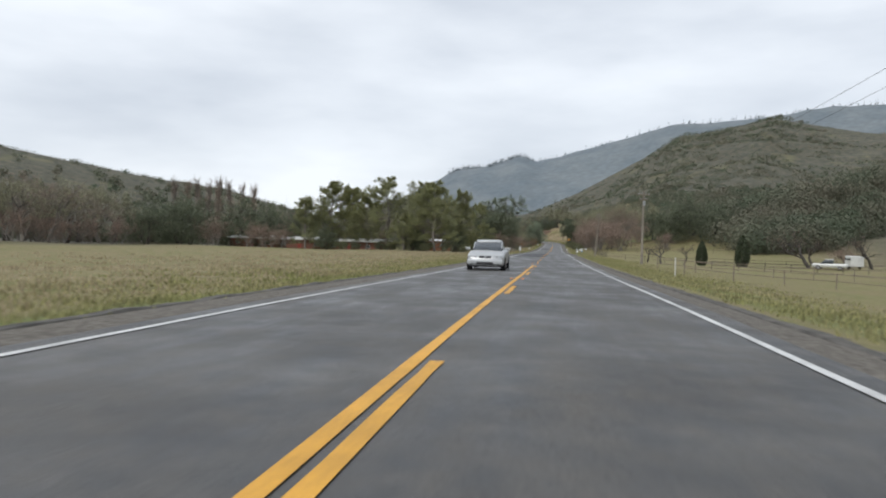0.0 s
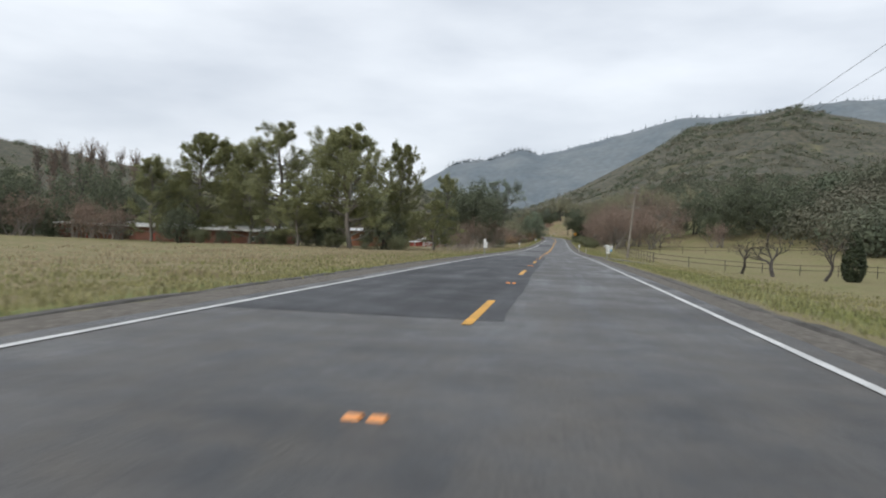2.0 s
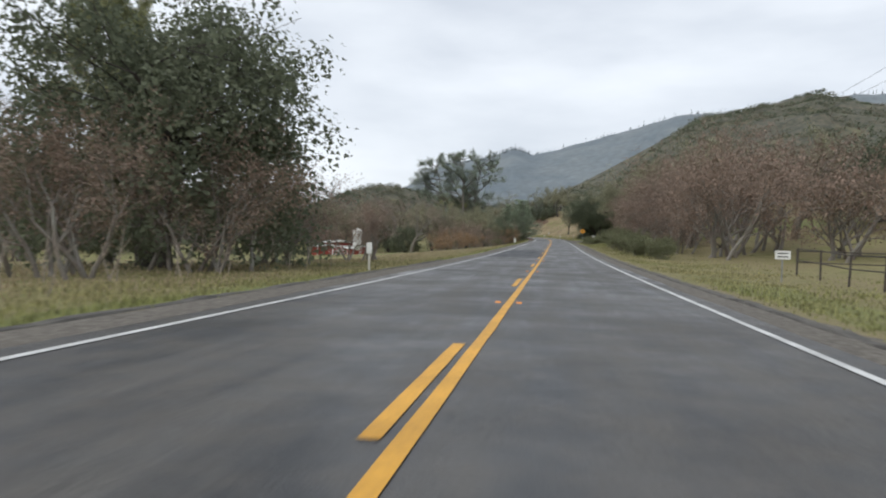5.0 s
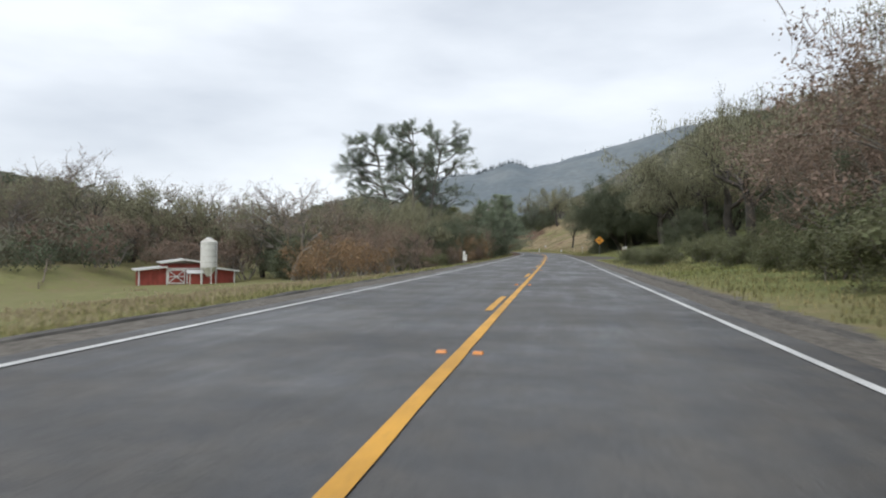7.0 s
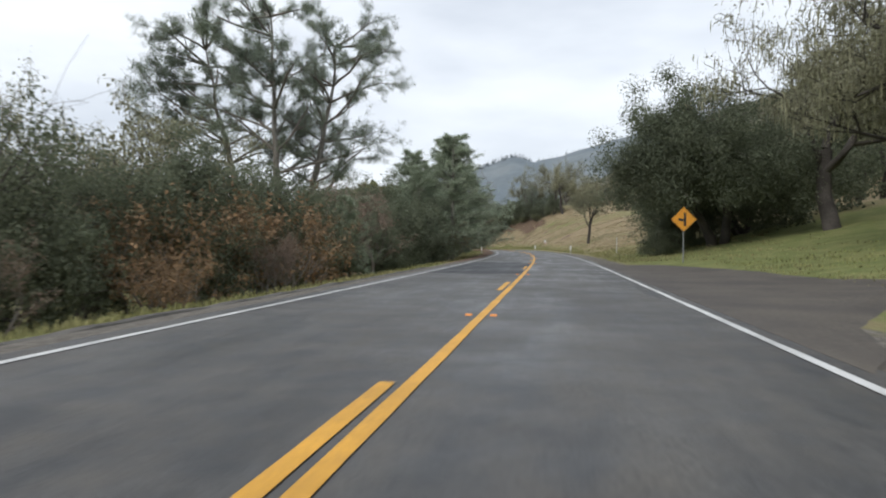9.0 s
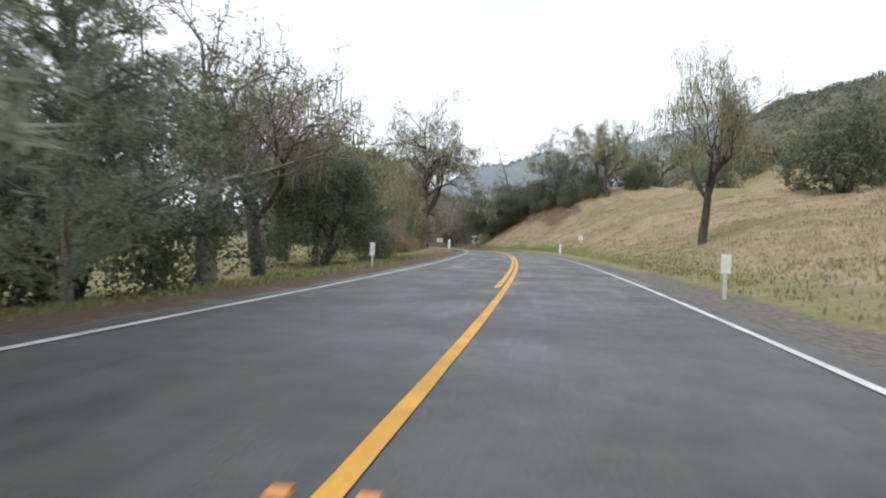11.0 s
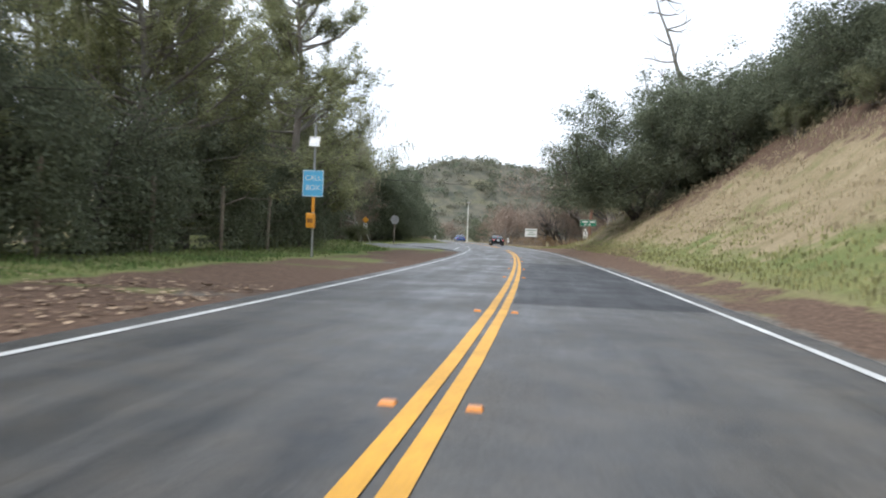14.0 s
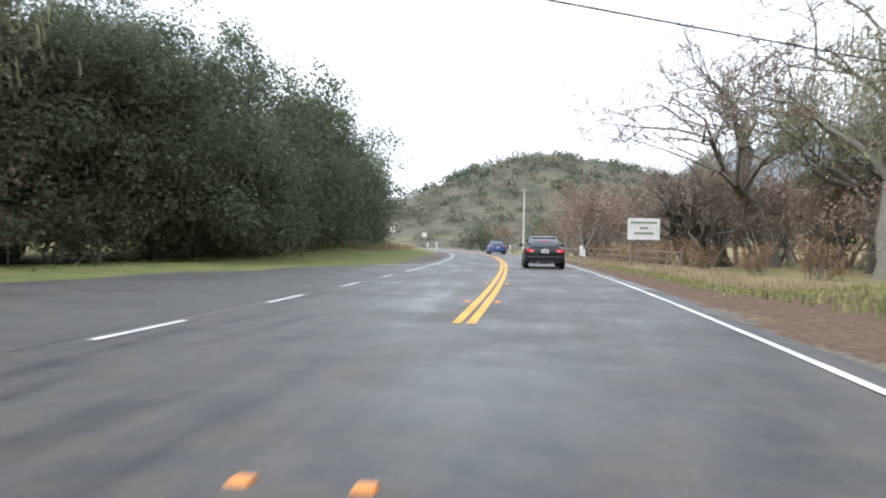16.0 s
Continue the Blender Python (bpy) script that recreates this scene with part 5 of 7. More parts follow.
# ---- roadside things ----
METAL = shader("galvanised steel", (0.42, 0.43, 0.44), 0.45, 0.8, spread=0.2, scale=3, fine=30, bump=0.1)
WHITE = shader("white paint", (0.78, 0.78, 0.75), 0.5, spread=0.15, scale=2, fine=20, bump=0.05)
OFFWHITE = shader("weathered white paint", (0.66, 0.65, 0.60), 0.7, spread=0.3, scale=2, fine=14, bump=0.1, second=(0.5, 0.48, 0.43))
BLACK = shader("black paint", (0.02, 0.02, 0.022), 0.5, spread=0.1, bump=0)
ORANGE = shader("orange reflector", (0.75, 0.26, 0.03), 0.35, spread=0.1, bump=0)
YELLOW = shader("yellow sign sheet", (0.74, 0.32, 0.03), 0.4, spread=0.08, scale=4, fine=30, bump=0)
BLUE = shader("blue sign sheet", (0.12, 0.45, 0.72), 0.4, spread=0.1, scale=4, fine=30, bump=0)
GREEN = shader("green sign sheet", (0.01, 0.20, 0.11), 0.4, spread=0.1, scale=4, fine=30, bump=0)
WOOD = shader("weathered wood", (0.27, 0.22, 0.17), 0.9, spread=0.4, scale=2, fine=25, bump=0.4, second=(0.18, 0.15, 0.12))
POLE_WOOD = shader("grey pole wood", (0.30, 0.27, 0.23), 0.9, spread=0.4, scale=1.2, fine=25, bump=0.4, second=(0.21, 0.18, 0.15))
RED_WOOD = shader("treated red-brown wood", (0.22, 0.11, 0.07), 0.9, spread=0.4, scale=1.2, fine=25, bump=0.4, second=(0.14, 0.08, 0.055))
RUST_PIPE = shader("dark pipe", (0.095, 0.08, 0.068), 0.7, 0.2, spread=0.4, scale=3, fine=20, bump=0.2)
BARN_RED = shader("barn red boards", (0.36, 0.075, 0.055), 0.8, spread=0.3, scale=1.0, fine=12, bump=0.2, piece=0.12)
ROOF_PALE = shader("pale metal roof", (0.74, 0.74, 0.73), 0.5, 0.1, spread=0.25, scale=0.8, fine=12, bump=0.1)
BRICK_RED = shader("red-brown shed wall", (0.24, 0.105, 0.07), 0.9, spread=0.35, scale=0.7, fine=10, bump=0.3, second=(0.16, 0.085, 0.06))
GLASS_DARK = shader("dark car glass", (0.05, 0.06, 0.07), 0.05, spread=0.1, bump=0, spec=0.8)
TYRE = shader("tyre rubber", (0.018, 0.018, 0.019), 0.85, spread=0.3, fine=60, bump=0.2)
RIM = shader("alloy rim", (0.45, 0.45, 0.46), 0.35, 0.9, spread=0.15, bump=0)
STONE = shader("dark boulder", (0.14, 0.13, 0.115), 0.95, spread=0.45, scale=2.5, fine=18, bump=0.6, second=(0.21, 0.2, 0.18))
LITTER = shader("fallen leaf", (0.42, 0.31, 0.21), 0.9, spread=0.3, scale=2, fine=10, bump=0, island=0.5, second=(0.22, 0.14, 0.08))
PALE_STEM = shader("pale dead stem", (0.42, 0.36, 0.30), 0.9, spread=0.3, scale=2, fine=10, bump=0, island=0.3)
WIRE = shader("cable", (0.03, 0.03, 0.03), 0.6, spread=0.1, bump=0)


def box(sx, sy, sz, at=(0, 0, 0), turn=None, bevel=0.0):
    bm = bmesh.new()
    m = Matrix.Translation(at) @ (turn or Matrix()) @ Matrix.Diagonal((sx, sy, sz, 1))
    bmesh.ops.create_cube(bm, size=1.0, matrix=m)
    if bevel:
        bmesh.ops.bevel(bm, geom=bm.edges[:], offset=bevel, segments=2, affect="EDGES", profile=0.6)
    return bm


def rod(r0, r1, length, at=(0, 0, 0), turn=None, n=10):
    bm = bmesh.new()
    bmesh.ops.create_cone(bm, cap_ends=True, segments=n, radius1=r0, radius2=r1, depth=length,
                          matrix=Matrix.Translation(at) @ (turn or Matrix()) @ Matrix.Translation((0, 0, length / 2)))
    return bm


def prism(outline, depth, at=(0, 0, 0), bevel=0.0):
    """An upright plate from x, z corners; it faces -y."""
    bm = bmesh.new()
    f = bm.faces.new([bm.verts.new((at[0] + x, at[1], at[2] + z)) for x, z in outline])
    out = bmesh.ops.extrude_face_region(bm, geom=[f])
    bmesh.ops.translate(bm, vec=(0, depth, 0), verts=[v for v in out["geom"] if isinstance(v, bmesh.types.BMVert)])
    bmesh.ops.recalc_face_normals(bm, faces=bm.faces[:])
    if bevel:
        bmesh.ops.bevel(bm, geom=bm.edges[:], offset=bevel, segments=1, affect="EDGES")
    return bm


def turned(axis, degrees):
    return Matrix.Rotation(radians(degrees), 4, axis)


def lettering(text, size, parent, at, material):
    cu = bpy.data.curves.new("lettering", "FONT")
    cu.body, cu.size, cu.extrude = text, size, 0.003
    cu.align_x, cu.align_y = "CENTER", "CENTER"
    tmp = bpy.data.objects.new("lettering_curve", cu)
    me = bpy.data.meshes.new_from_object(tmp)
    bpy.data.objects.remove(tmp)
    me.materials.clear()
    me.materials.append(material)
    ob = part("lettering", me, parent=parent, m=Matrix.Translation(at) @ turned("X", 90))
    return ob


# driveways and the side road
def apron(name, corners, material, dz, label, soft="fFG"):
    """A paved patch on the ground between way-and-offset corners, as a fine grid."""
    (sa, ua), (sb, ub), (sc, uc), (sd, ud) = corners
    n, verts = 14, []
    for i in range(n + 1):
        for j in range(n + 1):
            f, g = i / n, j / n
            s = (sa * (1 - f) + sb * f) * (1 - g) + (sd * (1 - f) + sc * f) * g
            u = (ua * (1 - f) + ub * f) * (1 - g) + (ud * (1 - f) + uc * f) * g
            p = ground(s, u)
            w = bell((abs(u) - 3.75) / 1.6)
            rim = min(1.0, 14 * min(f if "f" in soft else 1, 1 - f if "F" in soft else 1, 1 - g if "G" in soft else 1))
            verts.append((p.x, p.y, (line_at(s)[2] + 0.003) * (1 - w) + (p.z + dz * rim - 0.06 * (1 - rim)) * w))
    faces = [(i * (n + 1) + j, i * (n + 1) + j + 1, (i + 1) * (n + 1) + j + 1, (i + 1) * (n + 1) + j) for i in range(n) for j in range(n)]
    w = n + 1
    edge = [i * w for i in range(n)] + [n * w + j for j in range(n)] + [i * w + n for i in range(n, 0, -1)] + list(range(n, 0, -1))
    k = len(verts)
    verts += [(verts[e][0], verts[e][1], verts[e][2] - 0.35) for e in edge]
    faces += [(edge[i], k + i, k + (i + 1) % len(edge), edge[(i + 1) % len(edge)]) for i in range(len(edge))]
    tagged(new(name, mesh_of(name, verts, faces, material)), label, "driveway", kind="structure")


DIRT_PAVED = shader("worn muddy asphalt", (0.105, 0.088, 0.068), 0.75, spread=0.55, scale=0.5, fine=14, bump=0.4, second=(0.06, 0.05, 0.042))
apron("driveway", ((316, 3.6), (352, 3.6), (349, 6.3), (329, 10.5)), DIRT_PAVED, 0.045, "worn dark mouth of a driveway")
apron("driveway", ((124, 3.6), (142, 3.6), (138, 7.2), (126, 11)), DIRT_PAVED, 0.045, "worn dark mouth of a driveway")
apron("side_road", ((531, -3.6), (590, -3.6), (572, -6.8), (550, -11.6)), ASPHALT, 0.07, "grey asphalt side road joining the highway", "FG")
apron("side_road", ((533, -5.6), (551, -12.1), (549, -36), (535, -34)), ASPHALT, 0.062, "grey asphalt side road joining the highway", "fF")


def diagonal_mark(name, s0, u0, s1, u1, width, label, dz):
    n, verts = 10, []
    for i in range(n + 1):
        f = i / n
        s, u = s0 + (s1 - s0) * f, u0 + (u1 - u0) * f
        for k in (-0.5, 0.5):
            x, y, z, a, _ = line_at(s + (0 if abs(u1 - u0) < 3 else k * width))
            v = u + (k * width if abs(u1 - u0) < 3 else 0)
            verts.append((x + v * math.cos(a), y + v * math.sin(a), z * (1 - bell((abs(v) - 3.75) / 1.6)) + (ground(s, v).z + 0.07) * bell((abs(v) - 3.75) / 1.6) + 0.012))
    faces = [(2 * i, 2 * i + 1, 2 * i + 3, 2 * i + 2) for i in range(n)]
    tagged(new(name, mesh_of(name, verts, faces, WHITE_LINE)), label, "road marking", kind="structure")


diagonal_mark("edge_line", 536.8, -4.55, 547.0, -4.43, 0.14, "white line at the mouth of a side road", 0.085)
diagonal_mark("stop_line", 544.6, -5.7, 542.6, -8.8, 0.4, "white stop line on a side road", 0.09)

for s0, s1, u in ((-40, 205, -5.1), (228, 345, -4.8), (-40, 120, 4.65), (168, 312, 4.7)):
    n = int((s1 - s0) / 0.7)
    V, F = [], []
    side = 1 if u > 0 else -1
    for i in range(n + 1):
        s = s0 + (s1 - s0) * i / n
        wob = 0.10 * noise.noise((s * 0.5, u, 0)) + 0.05 * noise.noise((s * 2.3, u, 4))
        top = 0.035 + 0.05 * noise.noise((s * 0.9, u, 8)) + 0.04 * noise.noise((s * 3.1, u, 2))
        x, y, z, a, _ = line_at(s)
        for du, dz in ((-0.2, -0.06), (-0.10, top), (0.12, top * 0.8), (0.26, -0.08)):
            v = u + side * du + wob
            V.append((x + v * math.cos(a), y + v * math.sin(a), z + lift(s, u) + dz))
    for i in range(n):
        for j in range(3):
            F.append((4 * i + j, 4 * i + j + 1, 4 * i + j + 5, 4 * i + j + 4))
    tagged(new("asphalt_berm", mesh_of("asphalt_berm", V, F, ASPHALT_BERM)), "low broken asphalt berm along the verge", "kerb", kind="structure")


# raised reflectors beside the centre line
first_stud = None


def stud_rows():
    for k in range(-3, 26):
        end = FIRST + PERIOD * k if k < 8 else float(np.interp(k, (8, 14, 16, 20, 26), (146.6, 227.7, 255.0, 314.9, 403.0)))
        yield end + 5.2, ((-0.27, 0.1) if end < 27.5 else (-0.07, 0.07) if end < 128 else (-0.09, 0.26))
    for k in range(12):
        yield 433.7 + 15.9 * k, (-0.265, 0.255)
        yield 439.7 + 15.9 * k, (-0.265, 0.255)


for s, pair in stud_rows():
    for u in pair:
        x, y, z, a, _ = line_at(s)
        m = pose(x + u * math.cos(a), y + u * math.sin(a), z, 0, 0, math.degrees(a))
        if first_stud is None:
            bm = bmesh.new()
            bmesh.ops.create_cube(bm, size=1.0, matrix=Matrix.Diagonal((0.12, 0.12, 0.05, 1)))
            for v in bm.verts:
                if v.co.z > 0:
                    v.co.x *= 0.7
                    v.co.y *= 0.5
            first_stud = part("road_stud", bm, ORANGE, m=m)
            tagged(first_stud, "small orange raised reflector on the road", "road reflector", "raised reflectors along the centre line")
        else:
            copy_thing(first_stud, m)


# white roadside markers
def marker(s, u, tall, plate, second=False, bars=False, turn=0.0):
    ob = thing("roadside_marker", on(s, u, turn), "white marker plate on a thin roadside post", "road marker", "white markers along the verge")
    part("post", box(0.07, 0.05, tall, (0, 0.03, tall / 2 - 0.1), bevel=0.008), METAL if second else OFFWHITE, ob)
    if plate:
        part("plate", box(0.2, 0.012, plate, (0, -0.006, tall - plate / 2 - 0.05), bevel=0.004), WHITE, ob)
    if second:
        part("plate", box(0.12, 0.012, plate * 0.7, (0.17, 0.01, tall - plate / 2 - 0.2), bevel=0.004), WHITE, ob, "narrow second plate")
    if bars:
        for i in range(3):
            part("bar", box(0.11, 0.004, 0.05, (0, -0.0145, tall - 0.25 - 0.16 * i)), BLACK, ob, "unreadable black figure")
    return ob


marker(117, -5.0, 1.35, 0.75, second=True)
marker(193, -5.9, 1.1, 0.4)
marker(168, 4.4, 1.15, 0.45)
marker(157, 5.0, 0.75, 0)
marker(121, 5.5, 1.35, 0.75, second=True, bars=True)
marker(28, 8.8, 1.35, 0)
marker(299.5, -6.35, 1.15, 0.75, second=True, turn=8)
marker(447, -5.1, 1.15, 0.8)
marker(441, 4.7, 1.05, 0.75)
marker(591, 4.5, 1.15, 0.6, second=True)
marker(373, 7.0, 1.5, 0)
marker(392, 4.6, 1.0, 0.4)
marker(404, -5.4, 1.0, 0.5)
marker(617, -4.9, 1.1, 0.6)
marker(640, 4.6, 1.1, 0.5)
marker(655, -4.9, 1.1, 0.5)
marker(607, 5.0, 1.0, 0)
marker(613, 5.6, 1.2, 0)


# utility poles and their cables
def utility_pole(s, u, tall, material, arms, label, lean=0.0, turn=0.0, box_on=False):
    ob = thing("utility_pole", on(s, u, turn) @ turned("Y", lean), label, "utility pole", "utility poles beside the road")
    part("mast", rod(0.17, 0.10, tall + 0.5, (0, 0, -0.5), n=12), material, ob)
    for z, w in arms:
        part("crossarm", box(w, 0.10, 0.12, (0, -0.15, z), bevel=0.01), WOOD, ob)
        for x in (-w / 2 + 0.12, -w / 6, w / 6, w / 2 - 0.12):
            part("insulator", rod(0.05, 0.035, 0.16, (x, -0.15, z + 0.06), n=8), METAL, ob, "grey insulator")
    if box_on:
        part("transformer", rod(0.17, 0.17, 0.55, (0.05, -0.32, tall - 1.9), n=12), METAL, ob, "grey drum on the mast")
    return ob


utility_pole(79, 12.6, 9.6, POLE_WOOD, ((9.1, 1.5), (8.5, 1.1)), "grey wooden utility pole with two crossarms", box_on=True)
utility_pole(161, 10.9, 10.3, POLE_WOOD, ((9.8, 1.2), (9.1, 1.5), (7.1, 1.6)), "leaning wooden utility pole with three crossarms", lean=4.5)
utility_pole(564, 10.8, 10.6, RED_WOOD, ((10.4, 1.6),), "reddish wooden utility pole beside the trees", lean=3.5)
utility_pole(666, 11.4, 10.6, OFFWHITE, ((10.2, 1.4),), "distant pale wooden utility pole beside the road")
utility_pole(190, -119, 9, OFFWHITE, ((8.6, 1.0),), "pale utility pole at the far edge of a field")


def cable(p, q, sag, radius=0.008):
    """A hanging cable between two points."""
    V, F = [], []
    pts = []
    for i in range(25):
        f = i / 24
        v = Vector(p).lerp(Vector(q), f)
        v.z -= 4 * sag * f * (1 - f)
        pts.append(v)
    tube(V, F, pts, [radius] * 25, 4)
    tagged(new("cable", mesh_of("cable", V, F, WIRE)), "dark overhead cable hung between poles", "cable", "overhead cables")


def above(s, u, z):
    g = ground(s, u)
    return (g.x, g.y, g.z + z)


for du in (-0.5, 0.5):
    cable(above(79, 12.6 + du, 9.2), above(161, 12.3 + du, 9.1), 0.9)
    cable(above(-30, 12.6 + du, 9.4), above(79, 12.6 + du, 9.2), 1.1)
    cable(above(161, 12.3 + du, 9.1), above(262, 19 + du, 9.5), 0.9)
cable(above(161, 11.9, 7.2), above(172, -62, 7.0), 0.7, 0.018)
cable(above(541, -34, 6.9), above(597, 50, 8.3), 0.25, 0.032)


# mailboxes
def mailbox_group(s, u):
    ob = thing("mailbox", on(s, u, 8), "large white mailbox with a blue paper tube on a post", "mailbox")
    part("post", box(0.1, 0.1, 1.0, (0, 0, 0.45), bevel=0.01), WOOD, ob)
    bm = rod(0.17, 0.17, 0.55, (0, -0.1, 1.22), turned("X", -90), n=16)
    body = part("box", bm, WHITE, ob)
    part("housing", box(0.62, 0.5, 0.42, (0.0, 0.15, 1.2), bevel=0.04), WHITE, ob, "square white housing")
    part("door", rod(0.165, 0.165, 0.02, (0, -0.12, 1.22), turned("X", -90), n=16), OFFWHITE, ob)
    part("flag", box(0.02, 0.18, 0.05, (0.2, -0.02, 1.3)), ORANGE, ob, "small red flag")
    part("paper_tube", rod(0.1, 0.1, 0.45, (0.14, -0.2, 0.86), turned("X", -90), n=12), BLUE, ob, "blue newspaper tube")


TRESTLE_WOOD = shader("brown trestle wood", (0.30, 0.19, 0.12), 0.85, spread=0.4, scale=2, fine=25, bump=0.4, second=(0.2, 0.125, 0.08))


def mailbox_stand(s, u):
    ob = thing("mailbox", on(s, u, -20), "white mailbox on a wooden trestle beside a driveway", "mailbox")
    for x in (-0.35, 0.35):
        part("leg", box(0.1, 0.1, 0.95, (x, 0, 0.42), bevel=0.01), TRESTLE_WOOD, ob)
        part("brace", box(0.07, 0.07, 0.6, (x * 0.7, 0, 0.6), turned("Y", -35 if x < 0 else 35)), TRESTLE_WOOD, ob)
    part("beam", box(1.0, 0.14, 0.1, (0, 0, 0.93), bevel=0.01), TRESTLE_WOOD, ob)
    part("shelf", box(0.75, 0.4, 0.03, (0, 0, 0.995)), TRESTLE_WOOD, ob)
    part("box", box(0.52, 0.42, 0.32, (-0.05, 0, 1.17), bevel=0.05), OFFWHITE, ob)
    part("bar", box(0.3, 0.01, 0.06, (-0.05, -0.216, 1.18)), BLACK, ob, "unreadable dark lettering")
    part("paper_tube", rod(0.06, 0.06, 0.42, (0.4, -0.12, 0.98), turned("X", -90), n=12), OFFWHITE, ob, "white paper tube")
    part("flag", box(0.03, 0.03, 0.42, (-0.43, 0, 1.2)), TRESTLE_WOOD, ob)


mailbox_group(138.3, 6.9)
mailbox_stand(323.5, 8.8)


# signs
def sign_post(name, s, u, tall, label, turn=0.0, material=None, r=0.035):
    ob = thing(name, on(s, u, turn), label, "road sign")
    part("post", rod(r, r, tall + 0.3, (0, 0.05, -0.3), n=8), material or METAL, ob)
    return ob


def diamond(parent, size, z, x=0.0):
    h = size * 0.707
    pts = [(0, -h), (h, 0), (0, h), (-h, 0)]
    p = part("panel", prism(pts, 0.006, (x, 0.0, z)), YELLOW, parent, "yellow diamond panel")
    rim = [(-h * 0.94, 0), (0, -h * 0.94), (h * 0.94, 0), (0, h * 0.94)]
    for i in range(4):
        a, b = Vector((*rim[i], 0)), Vector((*rim[(i + 1) % 4], 0))
        m = (a + b) / 2
        ang = math.degrees(math.atan2(b.y - a.y, b.x - a.x))
        part("border", box((b - a).length, 0.003, 0.012, (x + m.x, -0.003, z + m.y), turned("Y", -ang)), BLACK, parent)
    return p


ob = sign_post("road_sign", 349, 7.78, 2.7, "yellow diamond warning sign with a black side-road symbol")
diamond(ob, 0.91, 2.2)
part("symbol", box(0.12, 0.004, 0.7, (0.06, -0.004, 2.2)), BLACK, ob, "black road symbol")
part("symbol", box(0.28, 0.004, 0.12, (-0.13, -0.005, 2.18), turned("Y", 12)), BLACK, ob, "black side branch")

ob = sign_post("road_sign", 199, 10.2, 1.1, "small white sign on a short post by a fence")
part("panel", box(0.62, 0.012, 0.36, (0, 0, 1.15), bevel=0.004), WHITE, ob)
for i in range(2):
    part("bar", box(0.42, 0.004, 0.05, (0, -0.008, 1.22 - 0.14 * i)), BLACK, ob, "unreadable dark lettering")

ob = sign_post("road_sign", 450, 7.8, 2.0, "white and pink sign panel on a wooden post", turn=-35, material=WOOD)
ob.matrix_basis = on(450, 7.8, -35, -0.95)
part("panel", box(0.45, 0.012, 0.5, (0, 0, 1.75), bevel=0.004), OFFWHITE, ob)
part("panel", box(0.3, 0.012, 0.3, (0.05, -0.012, 1.38), bevel=0.004), shader("faded red sheet", (0.56, 0.38, 0.35), 0.5, spread=0.2, bump=0), ob, "faded red plate")

# roadside telephone
ob = sign_post("call_box", 505, -7.9, 5.1, "yellow roadside telephone box with a blue sign and solar panel", r=0.05)
ob["category"] = "telephone box"
sign = part("panel", box(0.82, 0.014, 1.02, (-0.02, -0.01, 2.85), bevel=0.005), BLUE, ob, "blue sign panel")
for x, z, w, h in ((0, 3.335, 0.78, 0.02), (0, 2.365, 0.78, 0.02), (-0.39, 2.85, 0.02, 0.98), (0.39, 2.85, 0.02, 0.98)):
    part("border", box(w, 0.004, h, (x - 0.02, -0.02, z)), WHITE, ob)
lettering("CALL", 0.27, ob, (-0.02, -0.021, 3.05), WHITE)
lettering("BOX", 0.27, ob, (-0.02, -0.021, 2.68), WHITE)
part("phone_housing", box(0.34, 0.26, 0.58, (-0.04, -0.1, 1.42), bevel=0.07), YELLOW, ob, "rounded yellow telephone housing")
part("phone_door", box(0.22, 0.02, 0.16, (-0.04, -0.235, 1.42), bevel=0.006), shader("brown plate", (0.30, 0.13, 0.03), 0.5, spread=0.2, bump=0), ob, "brown lettered plate")
part("sleeve", rod(0.062, 0.062, 0.7, (0, 0.05, 1.75), n=10), YELLOW, ob, "yellow sleeve round the post")
part("solar_panel", box(0.42, 0.05, 0.44, (0, -0.03, 4.45), turned("X", -25), bevel=0.008), OFFWHITE, ob, "pale solar panel")
part("solar_cell", box(0.36, 0.01, 0.38, (0, -0.062, 4.435), turned("X", -25)), METAL, ob)
part("antenna", rod(0.012, 0.008, 0.7, (0, 0.05, 4.95), n=6), METAL, ob)

# back of a stop sign
ob = sign_post("stop_sign", 541, -9.9, 2.5, "grey back of an octagonal stop sign on a wooden post", turn=25, material=WOOD, r=0.05)
pts = [(0.40 * math.cos(radians(22.5 + 45 * i)), 0.40 * math.sin(radians(22.5 + 45 * i))) for i in range(8)]
part("panel", prism(pts, 0.006, (0, -0.006, 2.2)), METAL, ob, "grey octagonal sign back")
for z in (2.05, 2.35):
    part("bolt", rod(0.015, 0.015, 0.02, (0, -0.025, z), turned("X", 90), n=6), METAL, ob)

ob = sign_post("road_sign", 562, -15.05, 2.4, "yellow diamond over a white plate on a braced wooden post", turn=-6, material=RED_WOOD, r=0.05)
diamond(ob, 0.56, 2.55)
part("panel", box(0.46, 0.012, 0.62, (0, 0, 1.82), bevel=0.004), WHITE, ob, "white lower plate")
for i in range(3):
    part("bar", box(0.28, 0.004, 0.06, (0, -0.009, 2.0 - 0.16 * i)), BLACK, ob, "unreadable dark lettering")
part("brace", box(0.06, 0.06, 1.6, (0.28, 0.25, 0.68), turned("Y", -22)), OFFWHITE, ob, "pale slanting brace")

